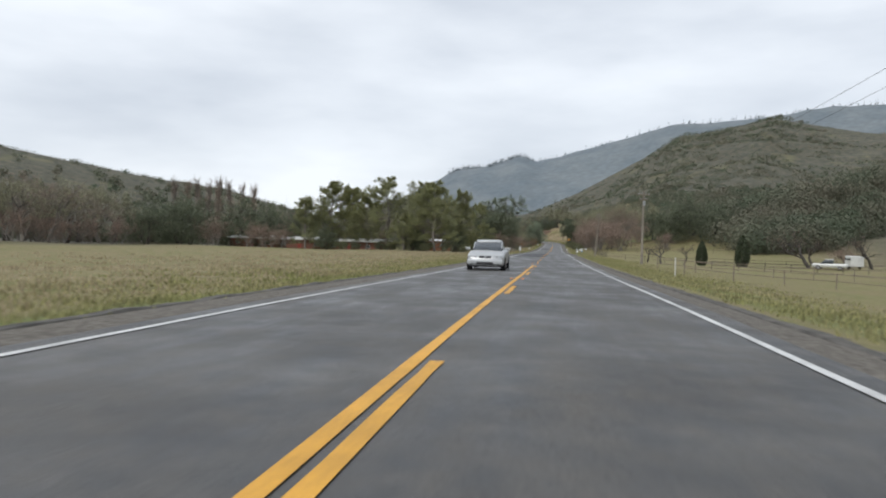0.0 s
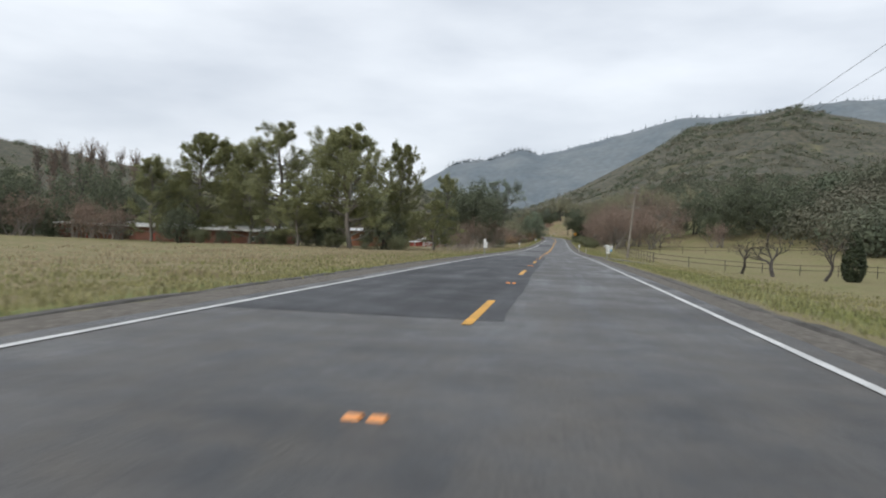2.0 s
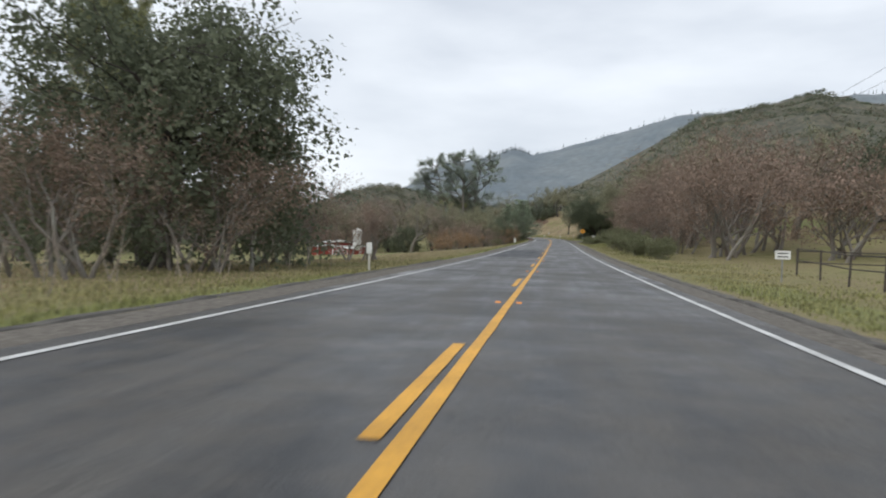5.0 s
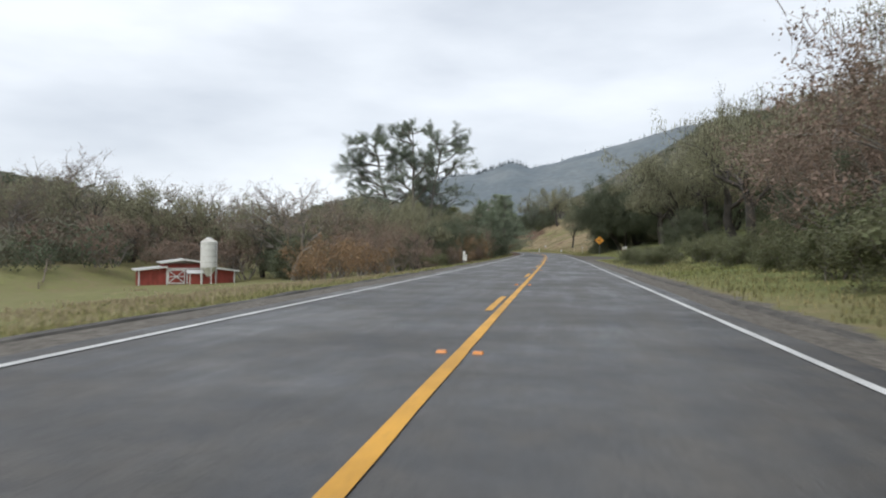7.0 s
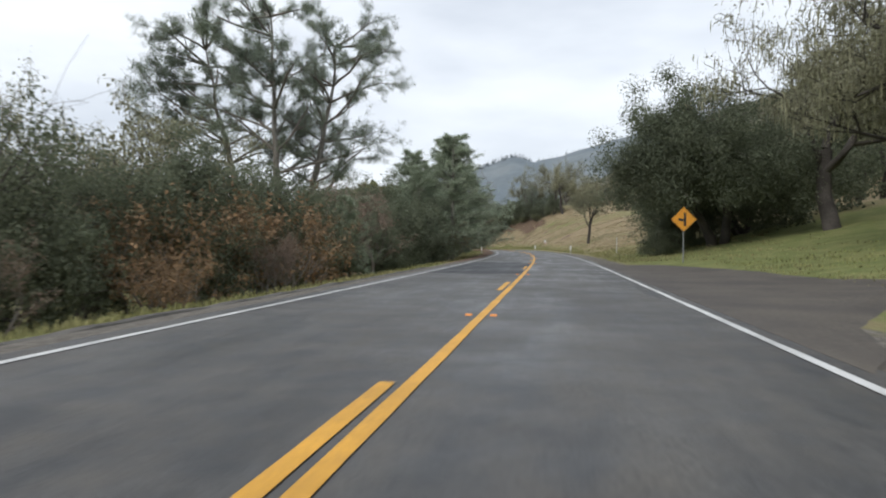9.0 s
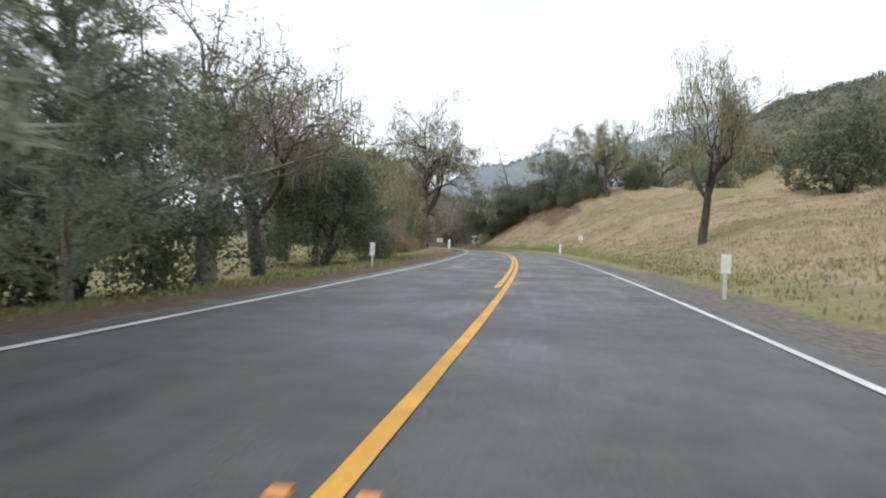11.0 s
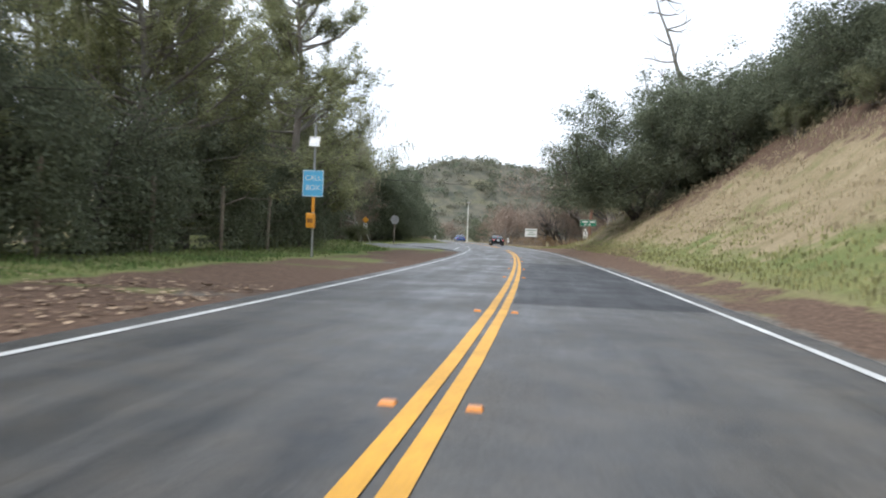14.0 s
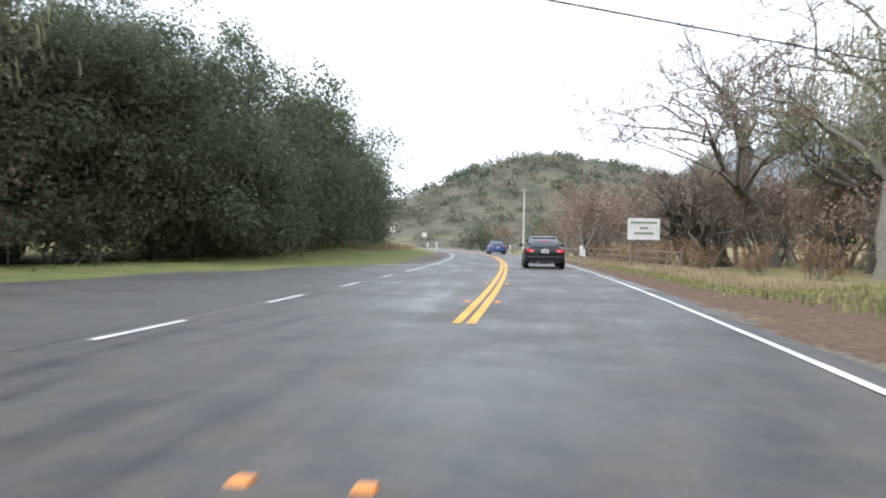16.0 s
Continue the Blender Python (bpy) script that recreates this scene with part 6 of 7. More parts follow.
ob = sign_post("street_sign", 547, 7.2, 3.0, "green road-name sign with white lettering bars and small plates", turn=-4, material=WOOD, r=0.06)
ob.matrix_basis = on(547, 7.3, -4, -1.0)
part("panel", box(1.5, 0.012, 0.58, (0.3, -0.02, 2.75), bevel=0.005), GREEN, ob, "green name panel")
for x, z, w, h in ((0.3, 3.02, 1.42, 0.018), (0.3, 2.48, 1.42, 0.018), (-0.42, 2.75, 0.018, 0.54), (1.02, 2.75, 0.018, 0.54)):
    part("border", box(w, 0.004, h, (x, -0.03, z)), WHITE, ob)
part("bar", box(0.55, 0.004, 0.14, (0.0, -0.03, 2.86)), WHITE, ob, "white bar in place of a name")
part("bar", box(0.5, 0.004, 0.14, (0.68, -0.03, 2.86)), WHITE, ob, "white bar in place of a name")
part("bar", box(0.2, 0.004, 0.12, (0.42, -0.03, 2.62)), WHITE, ob, "white bar in place of a name")
part("arrow", prism([(-0.16, 0), (-0.02, -0.09), (-0.02, -0.03), (0.14, -0.03), (0.14, 0.03), (-0.02, 0.03), (-0.02, 0.09)], 0.004, (0.06, -0.032, 2.62)), WHITE, ob, "white arrow")
part("panel", box(0.4, 0.01, 0.4, (0.08, -0.02, 1.75), bevel=0.004), WHITE, ob, "white plate with a dark symbol")
part("symbol", box(0.12, 0.004, 0.2, (0.08, -0.028, 1.77)), BLACK, ob)
part("panel", box(0.4, 0.01, 0.2, (0.08, -0.02, 1.42), bevel=0.004), WHITE, ob, "white lettered plate")
part("bar", box(0.3, 0.004, 0.06, (0.08, -0.028, 1.42)), BLACK, ob, "unreadable dark lettering")
part("arrow", prism([(-0.16, 0), (0.0, -0.12), (0.16, 0), (0.0, 0.12)], 0.008, (0.05, -0.028, 2.1)), WHITE, ob, "white arrow plate")

ob = thing("notice_board", on(592, 8.2, 6), "white notice board with dark lettering on wooden posts", "notice board")
for x in (-0.7, 0.7):
    part("post", box(0.1, 0.1, 2.9, (x, 0.06, 1.25), bevel=0.01), WOOD, ob)
part("board", box(1.9, 0.04, 1.25, (0, 0, 2.35), bevel=0.008), WHITE, ob)
for z, w in ((2.72, 1.55), (2.4, 0.5), (2.1, 1.2)):
    part("bar", box(w, 0.006, 0.12, (0, -0.023, z)), shader("faded green ink", (0.25, 0.32, 0.22), 0.6, spread=0.3, bump=0), ob, "unreadable faded lettering")

for s, u, w in ((625, -9.5, 0.6), (630, -6.2, 0.5)):
    ob = sign_post("road_sign", s, u, 1.7, "distant white sign on a thin post", turn=0)
    part("panel", box(w, 0.012, w, (0, 0, 1.6), bevel=0.004), WHITE, ob)


# fences
def fence(points, gap, tall, rails, material, label, name="fence", r=0.045, rail_r=0.03, wire=False):
    ob = thing(name, Matrix(), label, "fence")
    walk_pts = []
    for (s0, u0), (s1, u1) in zip(points, points[1:]):
        n = max(1, int(math.hypot(s1 - s0, u1 - u0) / gap))
        walk_pts += [(s0 + (s1 - s0) * i / n, u0 + (u1 - u0) * i / n) for i in range(n)]
    walk_pts.append(points[-1])
    feet = [ground(s, u) for s, u in walk_pts]
    bm = rod(r, r, tall + 0.3, (0, 0, -0.3), n=6)
    post = bpy.data.meshes.new("post")
    bm.to_mesh(post)
    bm.free()
    post.materials.append(material)
    rng = random.Random(len(feet))
    for g in feet:
        part("post", post, parent=ob, m=pose(g.x, g.y, g.z, rng.uniform(-2, 2), rng.uniform(-2, 2), 0))
    for h in rails:
        for a, b in zip(feet, feet[1:]):
            V, F = [], []
            tube(V, F, [a + Vector((0, 0, h)), b + Vector((0, 0, h))], [rail_r] * 2, 5)
            part("wire" if wire else "rail", mesh_of("rail", V, F, material), parent=ob)
    return ob


fence([(146, 12.6), (205, 12.6)], 3.2, 1.35, (1.3, 0.75), RUST_PIPE, "dark pipe fence with two rails beside a pasture")
fence([(58, 11.8), (56, 64)], 3.6, 1.25, (1.2, 0.65), WOOD, "weathered brown rail fence across a pasture")
fence([(40, 11.4), (38, 52)], 3.6, 1.25, (1.2, 0.65), WOOD, "weathered brown rail fence across a pasture")
fence([(146, 12.6), (143, 70)], 4.0, 1.3, (1.2, 0.65), RUST_PIPE, "dark pipe cross fence over the lawn")
fence([(205, 12.6), (196, 75)], 4.0, 1.3, (1.2, 0.65), RUST_PIPE, "dark pipe cross fence over the pasture")
fence([(92, 24), (104, 75)], 4.0, 1.3, (1.2, 0.7), RUST_PIPE, "dark pipe cross fence over the lawn")
fence([(478, -12.6), (500, -11.8), (536, -12.6)], 5.5, 2.6, (0.4, 0.9, 1.4, 1.9, 2.4), WOOD, "tall wooden post fence with thin wires under trees", r=0.075, rail_r=0.006, wire=True)
fence([(566, -15.8), (606, -9.6)], 3.4, 1.15, (0.5, 0.95), RUST_PIPE, "thin steel post and wire fence in grass", r=0.025, rail_r=0.005, wire=True)
fence([(436, -12), (470, -10.6)], 5.0, 1.2, (0.5, 0.95), WOOD, "old wooden post and wire fence", r=0.06, rail_r=0.005, wire=True)
fence([(585, 8.6), (640, 8.2)], 2.4, 1.2, (1.1, 0.7, 0.35), WOOD, "low weathered rail fence before brush", r=0.05, rail_r=0.03)
fence([(318, -58), (332, -66), (352, -95)], 4, 1.2, (1.1, 0.75, 0.4), WOOD, "weathered rail fence beside the barn", r=0.06, rail_r=0.04)
fence([(246, 11.2), (276, 11.8)], 3.0, 1.3, (1.2, 0.9, 0.6, 0.3), RUST_PIPE, "dark rail fence under a brown thicket", r=0.05, rail_r=0.04)


# the red barn and its feed tower
def wall_boards(parent, x0, x1, z1, y, name="board", step=0.32, slope=0.0, material=None):
    n = int(round((x1 - x0) / step))
    for i in range(n):
        xa, xb = x0 + (x1 - x0) * i / n, x0 + (x1 - x0) * (i + 1) / n
        za, zb = z1 + slope * (xa - x0), z1 + slope * (xb - x0)
        part(name, prism([(xa + 0.008, -0.3), (xb - 0.008, -0.3), (xb - 0.008, zb), (xa + 0.008, za)], 0.05, (0, y, 0)), material or BARN_RED, parent)


def barn(s, u):
    ob = thing("barn", on(s, u, 34), "small red barn with white trim and pale roofs", "barn")
    part("wall", box(14.0, 5.4, 2.1, (0, 3.0, 0.75)), BARN_RED, ob)
    part("wall", box(6.2, 5.2, 3.0, (-0.4, 3.0, 1.2)), BARN_RED, ob, "raised middle wall")
    wall_boards(ob, -7.0, -3.2, 1.75, 0.22, slope=0.1)
    wall_boards(ob, 2.8, 7.0, 2.15, 0.22, slope=-0.1)
    wall_boards(ob, -3.5, 2.7, 2.45, 0.2)
    for x0, x1, za, zb in ((-7.6, -2.9, 1.85, 2.35), (7.6, 2.6, 1.8, 2.35), (-4.0, -0.4, 2.85, 3.35), (3.2, -0.4, 2.85, 3.35)):
        d = math.hypot(x1 - x0, zb - za)
        part("roof", box(d, 6.4, 0.14, ((x0 + x1) / 2, 2.9, (za + zb) / 2), turned("Y", -math.degrees(math.atan2(zb - za, x1 - x0)) if x1 > x0 else 180 - math.degrees(math.atan2(zb - za, x1 - x0))), bevel=0.02), ROOF_PALE, ob, "pale metal roof")
        part("fascia", box(d, 0.06, 0.22, ((x0 + x1) / 2, -0.32, (za + zb) / 2), turned("Y", -math.degrees(math.atan2(zb - za, x1 - x0)))), WHITE, ob, "white fascia board")
    for x in (-6.9, -3.0, 2.5, 6.9):
        part("trim", box(0.2, 0.08, 2.2, (x, 0.14, 0.8)), WHITE, ob, "white corner board")
    part("trim", box(5.7, 0.08, 0.2, (-0.25, 0.12, 2.1)), WHITE, ob, "white rail over the doors")
    for x0 in (-2.9, -0.2):
        door = part("door", box(2.5, 0.06, 1.95, (x0 + 1.25, 0.16, 0.98)), BARN_RED, ob, "red barn door with white cross")
        for x, z, w, h in ((1.25, 1.9, 2.5, 0.16), (1.25, 0.1, 2.5, 0.16), (0.08, 1.0, 0.16, 1.9), (2.42, 1.0, 0.16, 1.9), (1.25, 1.0, 2.3, 0.12)):
            part("door_trim", box(w, 0.04, h, (x0 + x, 0.10, z)), WHITE, door)
        for s_ in (-1, 1):
            part("door_trim", box(2.9, 0.035, 0.13, (x0 + 1.25, 0.095, 1.0), turned("Y", s_ * 37)), WHITE, door)
    # small lean-to in front
    part("wall", box(2.7, 1.6, 1.9, (1.2, -2.2, 0.7)), BARN_RED, ob, "red lean-to wall")
    for x in (-0.1, 1.6):
        part("trim", box(0.16, 0.06, 1.8, (x, -3.03, 0.75)), WHITE, ob, "white corner board")
    part("roof", box(3.4, 2.3, 0.12, (1.2, -2.2, 1.72), turned("X", 8), bevel=0.02), ROOF_PALE, ob, "pale lean-to roof")
    return ob


barn(333, -47.2).scale = (0.88, 0.9, 0.97)


def feed_tower(s, u):
    ob = thing("feed_tower", on(s, u), "white cylindrical feed tower on steel legs", "silo")
    part("drum", rod(1.05, 1.05, 3.3, (0, 0, 2.3), n=28), WHITE, ob)
    part("cone", rod(0.25, 1.05, 1.2, (0, 0, 1.1), n=28), WHITE, ob, "tapered lower cone")
    part("cap", rod(1.09, 0.35, 0.5, (0, 0, 5.6), n=28), OFFWHITE, ob, "conical white cap")
    part("lid", rod(0.36, 0.3, 0.14, (0, 0, 6.08), n=16), METAL, ob)
    for z in (2.9, 3.7, 4.5, 5.3):
        part("hoop", rod(1.065, 1.065, 0.05, (0, 0, z), n=28), OFFWHITE, ob)
    for i in range(4):
        a = math.pi / 4 + i * math.pi / 2
        part("leg", box(0.1, 0.1, 2.9, (0.98 * math.cos(a), 0.98 * math.sin(a), 1.0)), WHITE, ob)
    for x in (1.1, 1.35):
        part("ladder_rail", box(0.04, 0.04, 5.0, (x, -0.4, 3.2)), METAL, ob)
    for i in range(14):
        part("rung", box(0.25, 0.03, 0.03, (1.225, -0.4, 1.0 + 0.33 * i)), METAL, ob)


feed_tower(331.5, -43.6)


def long_shed(s0, u0, s1, u1):
    a, b = ground(s0, u0), ground(s1, u1)
    d = b - a
    length = math.hypot(d.x, d.y)
    ang = math.degrees(math.atan2(d.y, d.x))
    ob = thing("long_shed", pose((a.x + b.x) / 2, (a.y + b.y) / 2, min(a.z, b.z) - 0.2, 0, 0, ang), "long low red-brown shed with a pale roof behind trees", "shed")
    part("wall", box(length, 7, 3.2, (0, 3.5, 1.5)), BRICK_RED, ob)
    part("roof", box(length + 1.2, 4.6, 0.14, (0, 1.5, 3.5), turned("X", 9), bevel=0.02), ROOF_PALE, ob, "pale sheet roof")
    part("roof", box(length + 1.2, 4.6, 0.14, (0, 5.6, 3.5), turned("X", -9), bevel=0.02), ROOF_PALE, ob, "pale sheet roof")
    part("fascia", box(length + 1.2, 0.06, 0.3, (0, -0.82, 3.2)), WHITE, ob, "white fascia")
    for i in range(9):
        x = -length / 2 + length * (i + 0.5) / 9
        if i % 3 == 1:
            door = part("door", box(1.1, 0.06, 2.1, (x, -0.02, 1.0)), BARN_RED, ob)
            part("door_handle", box(0.04, 0.06, 0.14, (x + 0.4, -0.06, 1.05)), METAL, door)
        else:
            win = part("window", box(1.4, 0.06, 0.8, (x, -0.02, 1.9)), OFFWHITE, ob)
            part("pane", box(1.2, 0.03, 0.62, (x, -0.05, 1.9)), GLASS_DARK, win)


long_shed(182, -90, 162, -43)


def brick_house(s, u):
    ob = thing("house", on(s, u, 24), "low terracotta-walled house behind shrubs", "house")
    wall = shader("terracotta wall", (0.36, 0.16, 0.09), 0.9, spread=0.35, scale=0.8, fine=10, bump=0.3, second=(0.27, 0.13, 0.08))
    part("wall", box(9.5, 6, 2.8, (0, 3, 1.3)), wall, ob)
    part("roof", box(10.6, 3.9, 0.14, (0, 1.1, 2.85), turned("X", 5), bevel=0.02), ROOF_PALE, ob, "pale low roof")
    part("roof", box(10.6, 3.9, 0.14, (0, 4.85, 2.85), turned("X", -5), bevel=0.02), ROOF_PALE, ob, "pale low roof")
    for x in (-2.8, 0.4):
        w = part("window", box(1.3, 0.08, 1.0, (x, -0.02, 1.5)), OFFWHITE, ob)
        part("pane", box(1.1, 0.04, 0.8, (x, -0.06, 1.5)), GLASS_DARK, w)
    door = part("door", box(1.0, 0.06, 2.05, (3.1, -0.02, 1.0)), WOOD, ob)
    part("door_handle", box(0.05, 0.06, 0.12, (3.45, -0.07, 1.0)), METAL, door)


brick_house(178, -29)


# vehicles
def wheel_part(parent, x, y, r=0.32, w=0.21):
    t = part("wheel", rod(r, r, w, (x - (0 if x > 0 else -0) - w / 2, y, r), turned("Y", 90), n=20), TYRE, parent)
    side = 1 if x > 0 else -1
    part("rim", rod(r * 0.66, r * 0.6, 0.02, (x + side * (w / 2) - (0 if side > 0 else 0.02), y, r), turned("Y", 90), n=14), RIM, t)
    for k in range(5):
        a = k * 72
        part("spoke", box(0.02, 0.05, r * 0.55, (x + side * (w / 2 + 0.014), y + math.sin(radians(a)) * r * 0.3, r + math.cos(radians(a)) * r * 0.3), turned("X", -a)), RIM, t)


def loft(stations, material, name, parent, label="", n=9, cap=True, half=math.pi):
    """A hull from stations (y, half width, low, high, roundness)."""
    V, F = [], []
    for y, w, lo, hi, k in stations:
        ring = []
        for i in range(n * 2):
            a = math.pi * i / n
            cx, cz = math.cos(a), math.sin(a)
            p = 2 / k
            x = math.copysign(abs(cx) ** p, cx) * w
            z = (lo + hi) / 2 + math.copysign(abs(cz) ** p, cz) * (hi - lo) / 2
            ring.append((x, y, z))
        V += ring
    m = n * 2
    for i in range(len(stations) - 1):
        for j in range(m):
            F.append((i * m + j, i * m + (j + 1) % m, (i + 1) * m + (j + 1) % m, (i + 1) * m + j))
    if cap:
        F.append(tuple(range(m))[::-1])
        F.append(tuple((len(stations) - 1) * m + j for j in range(m)))
    me = mesh_of(name, V, F, material, True)
    return part(name, me, parent=parent, label=label)


HEADLAMP = shader("headlamp glass", (0.55, 0.57, 0.58), 0.12, spread=0.2, scale=6, fine=30, bump=0)


def sedan(m, paint, label, lights_on=False, front_seen=False):
    ob = thing("car", m, label, "car")
    # +y is the car's front, the origin lies under its middle
    loft([(-2.22, 0.70, 0.42, 0.80, 5), (-2.16, 0.82, 0.30, 0.92, 5), (-1.9, 0.865, 0.22, 1.00, 5), (-1.2, 0.875, 0.20, 0.98, 5), (0.0, 0.875, 0.19, 0.95, 5),
          (1.0, 0.875, 0.20, 0.95, 5), (1.6, 0.86, 0.20, 0.88, 5), (2.05, 0.80, 0.22, 0.76, 5), (2.2, 0.66, 0.28, 0.62, 5)], paint, "body", ob, n=12)
    loft([(-1.72, 0.60, 0.90, 0.99, 4), (-1.35, 0.68, 0.90, 1.22, 4.5), (-0.85, 0.66, 0.90, 1.36, 4.5), (-0.2, 0.65, 0.90, 1.405, 4.5), (0.35, 0.66, 0.90, 1.36, 4.5), (0.8, 0.70, 0.88, 1.12, 4.5), (1.15, 0.70, 0.86, 0.95, 4)],
         GLASS_DARK, "cabin_glass", ob, "dark cabin glass", n=12)
    loft([(-1.0, 0.50, 1.335, 1.345, 3), (-0.7, 0.58, 1.33, 1.400, 3.5), (-0.2, 0.61, 1.33, 1.425, 4), (0.2, 0.59, 1.32, 1.405, 4), (0.42, 0.54, 1.28, 1.35, 4)], paint, "roof", ob, n=10)
    for x in (-0.655, 0.655):
        for pts in (((-1.55, 0.95), (-1.0, 1.30)), ((0.42, 1.30), (1.05, 0.93)), ((-0.25, 0.95), (-0.22, 1.33))):
            (ya, za), (yb, zb) = pts
            V, F = [], []
            tube(V, F, [Vector((x, ya, za)), Vector((x * (0.93 if zb > 1 else 1.0), yb, zb))], [0.03, 0.028], 6)
            part("pillar", mesh_of("pillar", V, F, paint), parent=ob)
    part("bumper", box(1.66, 0.16, 0.2, (0, -2.2, 0.46), bevel=0.05), paint, ob)
    part("skirt", box(1.3, 0.1, 0.1, (0, -2.24, 0.31), bevel=0.02), BLACK if not front_seen else paint, ob, "lower bumper strip")
    part("spoiler", box(1.3, 0.1, 0.03, (0, -2.1, 0.985), bevel=0.01), paint, ob)
    red = glow("tail lamp glow", (0.55, 0.02, 0.025), 0.35) if lights_on else shader("tail lamp", (0.4, 0.02, 0.02), 0.2, spread=0.1, bump=0)
    for x in (-0.6, 0.6):
        lamp = part("tail_light", box(0.30, 0.08, 0.12, (x * 1.05, -2.19, 0.78), bevel=0.03), red, ob, "red tail light")
        part("lens", box(0.1, 0.03, 0.05, (x * 0.95, -2.235, 0.76), bevel=0.01), WHITE, lamp, "pale lens")
    if lights_on:
        part("brake_light", box(0.24, 0.02, 0.025, (0, -1.40, 1.215)), red, ob, "red high brake light")
    part("number_plate", box(0.32, 0.02, 0.15, (0, -2.245, 0.76), bevel=0.004), WHITE, ob, "white plate")
    part("bar", box(0.22, 0.006, 0.05, (0, -2.258, 0.76)), shader("plate bar", (0.1, 0.12, 0.25), 0.6, spread=0.1, bump=0), ob, "plain bar on the plate")
    part("badge", rod(0.045, 0.045, 0.02, (0, -2.2, 0.89), turned("X", 90), n=14), METAL, ob)
    for x in (-0.95, 0.95):
        part("mirror", box(0.2, 0.12, 0.13, (x, 0.72, 1.0), bevel=0.035), paint, ob)
    for x in (-0.56, 0.56):
        lamp = part("headlight", box(0.42, 0.2, 0.15, (x, 2.06, 0.66), turned("Z", -14 if x > 0 else 14), bevel=0.045), HEADLAMP, ob, "clear headlight")
        part("lens", box(0.16, 0.03, 0.09, (x * 0.9, 2.165, 0.66), bevel=0.01), RIM, lamp, "bright inner reflector")
        part("fog_lamp", box(0.16, 0.05, 0.08, (x * 1.05, 2.2, 0.37), bevel=0.02), BLACK, ob)
    part("front_bumper", box(1.62, 0.18, 0.22, (0, 2.14, 0.42), bevel=0.06), paint, ob)
    part("grille", box(0.56, 0.06, 0.09, (0, 2.19, 0.66), bevel=0.025), BLACK, ob)
    part("badge", rod(0.045, 0.045, 0.02, (0, 2.23, 0.66), turned("X", -90), n=14), METAL, ob)
    part("air_intake", box(0.78, 0.06, 0.11, (0, 2.21, 0.37), bevel=0.02), BLACK, ob)
    part("lower_lip", box(1.5, 0.1, 0.06, (0, 2.13, 0.25), bevel=0.02), BLACK, ob)
    for x in (-0.45, 0.2):
        part("wiper", box(0.5, 0.02, 0.015, (x, 1.02, 1.01), turned("Y", 4)), BLACK, ob)
    for x in (-0.3, 0.3):
        part("exhaust", rod(0.035, 0.035, 0.14, (x, -2.15, 0.27), turned("X", 90), n=10), METAL, ob)
    for x in (-0.78, 0.78):
        for y in (-1.38, 1.34):
            wheel_part(ob, x, y)
    return ob


PAINT_BLACK = shader("black car paint", (0.012, 0.013, 0.016), 0.22, spread=0.1, scale=1, fine=30, bump=0, spec=0.6)
PAINT_BLUE = shader("blue car paint", (0.045, 0.09, 0.26), 0.25, spread=0.1, scale=1, fine=30, bump=0, spec=0.6)
PAINT_SILVER = shader("silver car paint", (0.50, 0.51, 0.51), 0.3, 0.4, spread=0.08, scale=1, fine=30, bump=0)
sedan(on(582.4, 1.75), PAINT_BLACK, "black saloon car with red tail lights on the road", lights_on=True)
sedan(on(630, 1.7), PAINT_BLUE, "small blue car ahead on the road")
sedan(on(15.2, -1.95, 180), PAINT_SILVER, "silver saloon car facing along the opposite lane", front_seen=True)


def horse_trailer(s, u):
    ob = thing("trailer", on(s, u, 80), "white livestock trailer with a row of side openings", "trailer")
    part("body", box(6.2, 2.2, 2.0, (0, 0, 1.55), bevel=0.12), WHITE, ob)
    for i in range(7):
        win = part("window", box(0.6, 0.04, 0.4, (-2.5 + 0.84 * i, 1.11, 1.95), bevel=0.02), BLACK, ob)
    for i in range(7):
        part("window", box(0.6, 0.04, 0.4, (-2.5 + 0.84 * i, -1.11, 1.95), bevel=0.02), BLACK, ob)
    part("tow_bar", box(1.6, 0.12, 0.1, (3.7, 0, 0.6)), METAL, ob)
    for x in (-0.6, 0.4):
        for y in (-1.0, 1.0):
            part("wheel", rod(0.35, 0.35, 0.22, (x, y - 0.11, 0.35), turned("X", -90), n=16), TYRE, ob)


def pickup(s, u):
    ob = thing("pickup_truck", on(s, u, 60), "white pickup truck parked on the lawn", "truck")
    loft([(-2.6, 0.9, 0.5, 1.05, 6), (-2.5, 0.95, 0.45, 1.1, 6), (0.2, 0.95, 0.42, 1.1, 6), (2.4, 0.93, 0.45, 1.05, 5), (2.6, 0.85, 0.5, 0.95, 5)], WHITE, "body", ob)
    loft([(-0.6, 0.8, 1.0, 1.6, 5), (-0.5, 0.84, 1.0, 1.75, 5), (0.6, 0.84, 1.0, 1.78, 5), (1.3, 0.84, 1.0, 1.1, 5)], GLASS_DARK, "cabin_glass", ob, "dark cab glass")
    part("roof", box(1.5, 1.1, 0.06, (0, 0.05, 1.78), bevel=0.02), WHITE, ob)
    for x in (-0.85, 0.85):
        for y in (-1.7, 1.6):
            wheel_part(ob, x, y, 0.37, 0.24)


horse_trailer(134, 59)
pickup(112, 47)


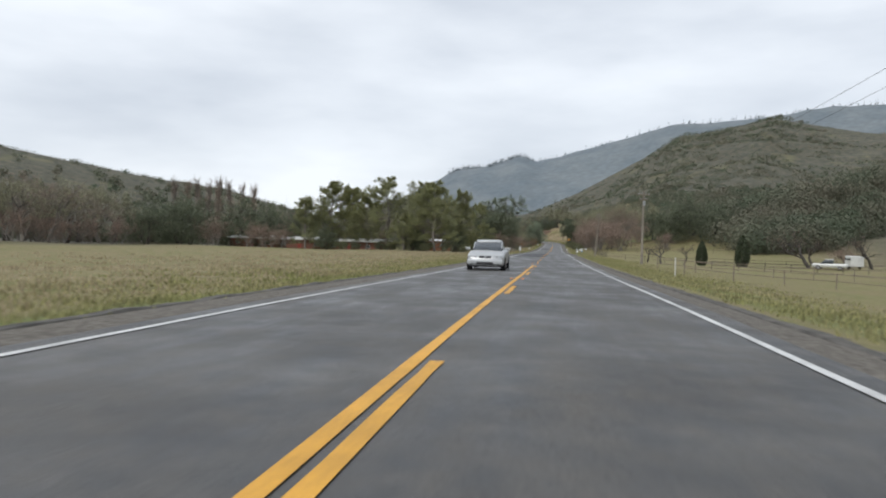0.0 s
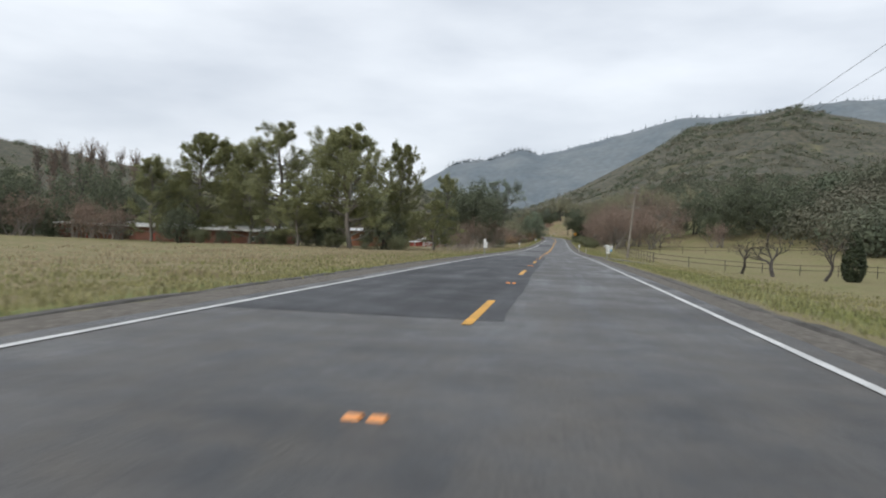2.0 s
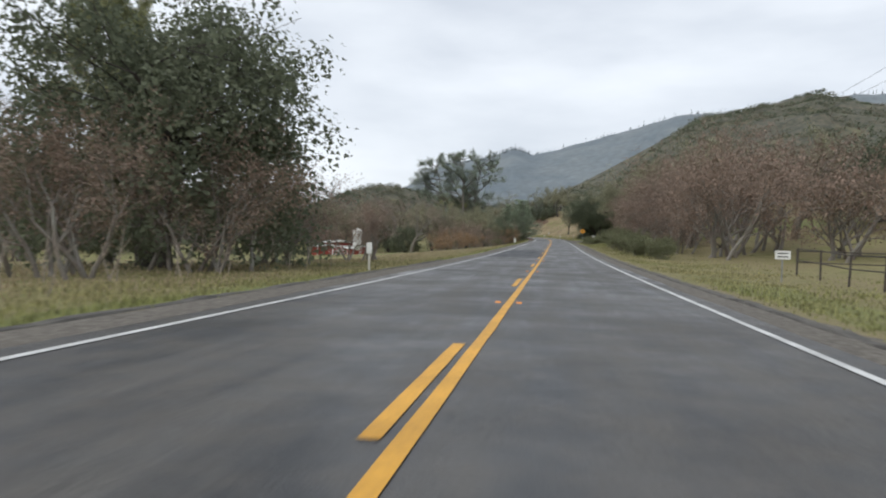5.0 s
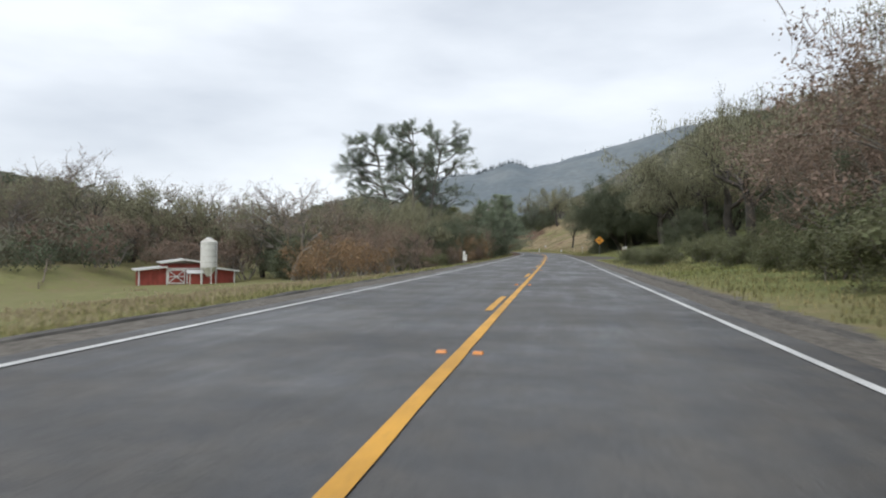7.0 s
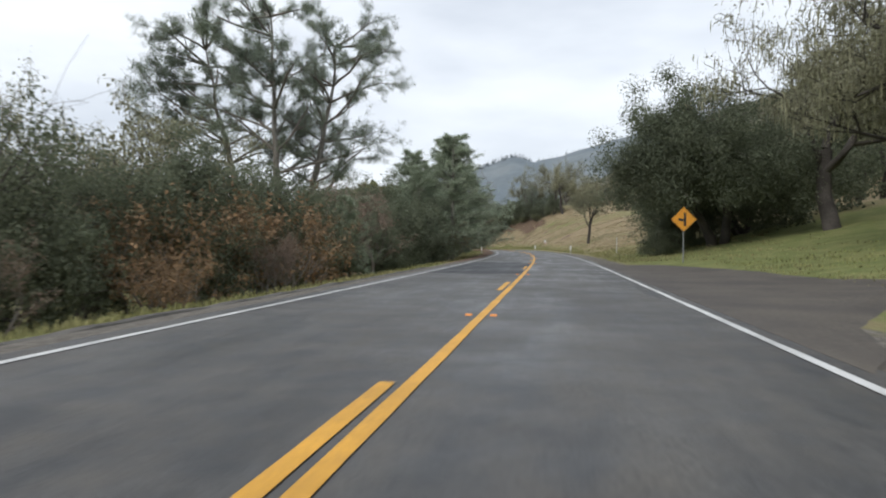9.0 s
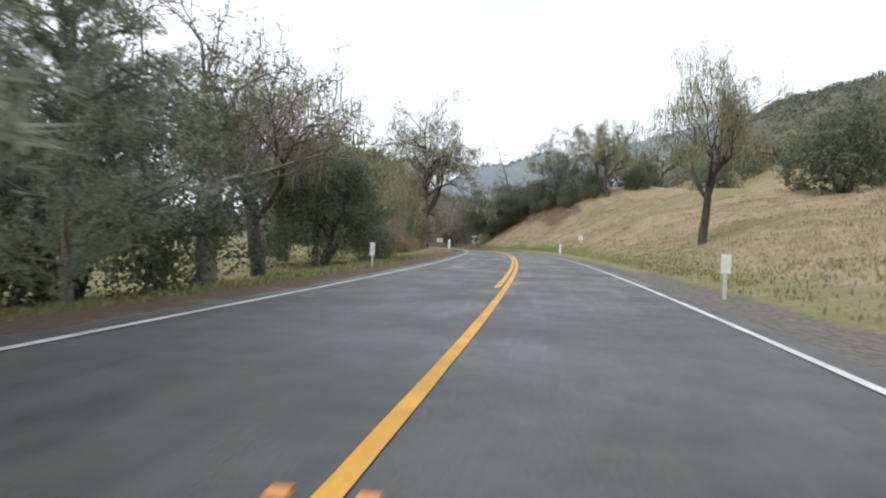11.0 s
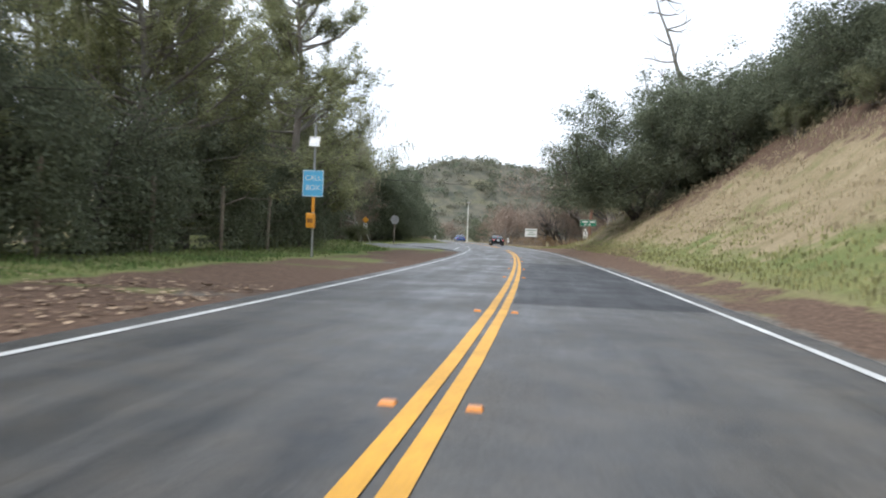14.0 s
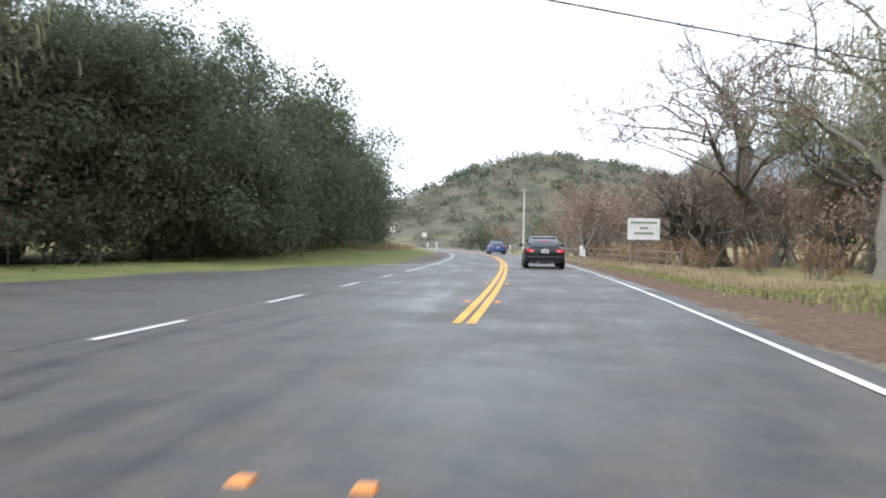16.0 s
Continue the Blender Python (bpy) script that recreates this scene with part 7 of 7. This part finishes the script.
# boulders, litter and dead stems
def boulder(s, u, size, seed):
    rng = random.Random(seed)
    bm = bmesh.new()
    bmesh.ops.create_icosphere(bm, subdivisions=3, radius=size)
    for v in bm.verts:
        v.co *= 1 + 0.28 * noise.noise(v.co * (1.3 / size) + Vector((seed, 0, 0))) + 0.1 * noise.noise(v.co * (4 / size))
        v.co.z *= 0.7
    ob = part("boulder", bm, STONE, m=on(s, u, rng.uniform(0, 360), size * 0.25))
    tagged(ob, "dark rough boulder in roadside grass", "boulder", "boulders by the driveway")


for i, (s, u, r) in enumerate(((311, 10.4, 0.5), (313, 11.2, 0.65), (309, 12, 0.45), (315, 12.4, 0.5), (307, 10.6, 0.35))):
    boulder(s, u, r, i)


def litter():
    rng = random.Random(3)
    V, F = [], []
    for _ in range(5200):
        s, u = rng.uniform(438, 490), -(4.0 + 5.5 * rng.random() ** 1.3)
        g = ground(s, u)
        a, r = rng.uniform(0, 6.283), rng.uniform(0.03, 0.10)
        k = len(V)
        for t in range(4):
            q = a + t * 1.57
            V.append((g.x + r * math.cos(q) * (1 if t % 2 else 0.55), g.y + r * math.sin(q) * (1 if t % 2 else 0.55), g.z + 0.012 + rng.uniform(0, 0.03)))
        F.append((k, k + 1, k + 2, k + 3))
    tagged(new("leaf_litter", mesh_of("leaf_litter", V, F, LITTER)), "fallen brown leaves on bare earth", "leaf litter", kind="stuff")


def stems():
    rng = random.Random(4)
    V, F = [], []
    for _ in range(110):
        s, u = rng.uniform(134, 160), -(8 + 7 * rng.random())
        if rng.random() < 0.4:
            s, u = rng.uniform(150, 200), -(8.5 + 4 * rng.random())
        g = ground(s, u)
        h = rng.uniform(0.6, 1.7)
        d = Vector((rng.uniform(-0.35, 0.35), rng.uniform(-0.35, 0.35), 1))
        tube(V, F, [g, g + d * h * 0.5 + some_way(rng) * 0.05, g + d * h], [0.022, 0.017, 0.006], 4)
        for _ in range(3):
            b = g + d * h * rng.uniform(0.3, 0.8)
            tube(V, F, [b, b + (d + some_way(rng)) * 0.35], [0.012, 0.004], 3)
    tagged(new("dead_stems", mesh_of("dead_stems", V, F, PALE_STEM)), "pale dead sapling stems in roadside brush", "brush", kind="stuff")


litter()
stems()
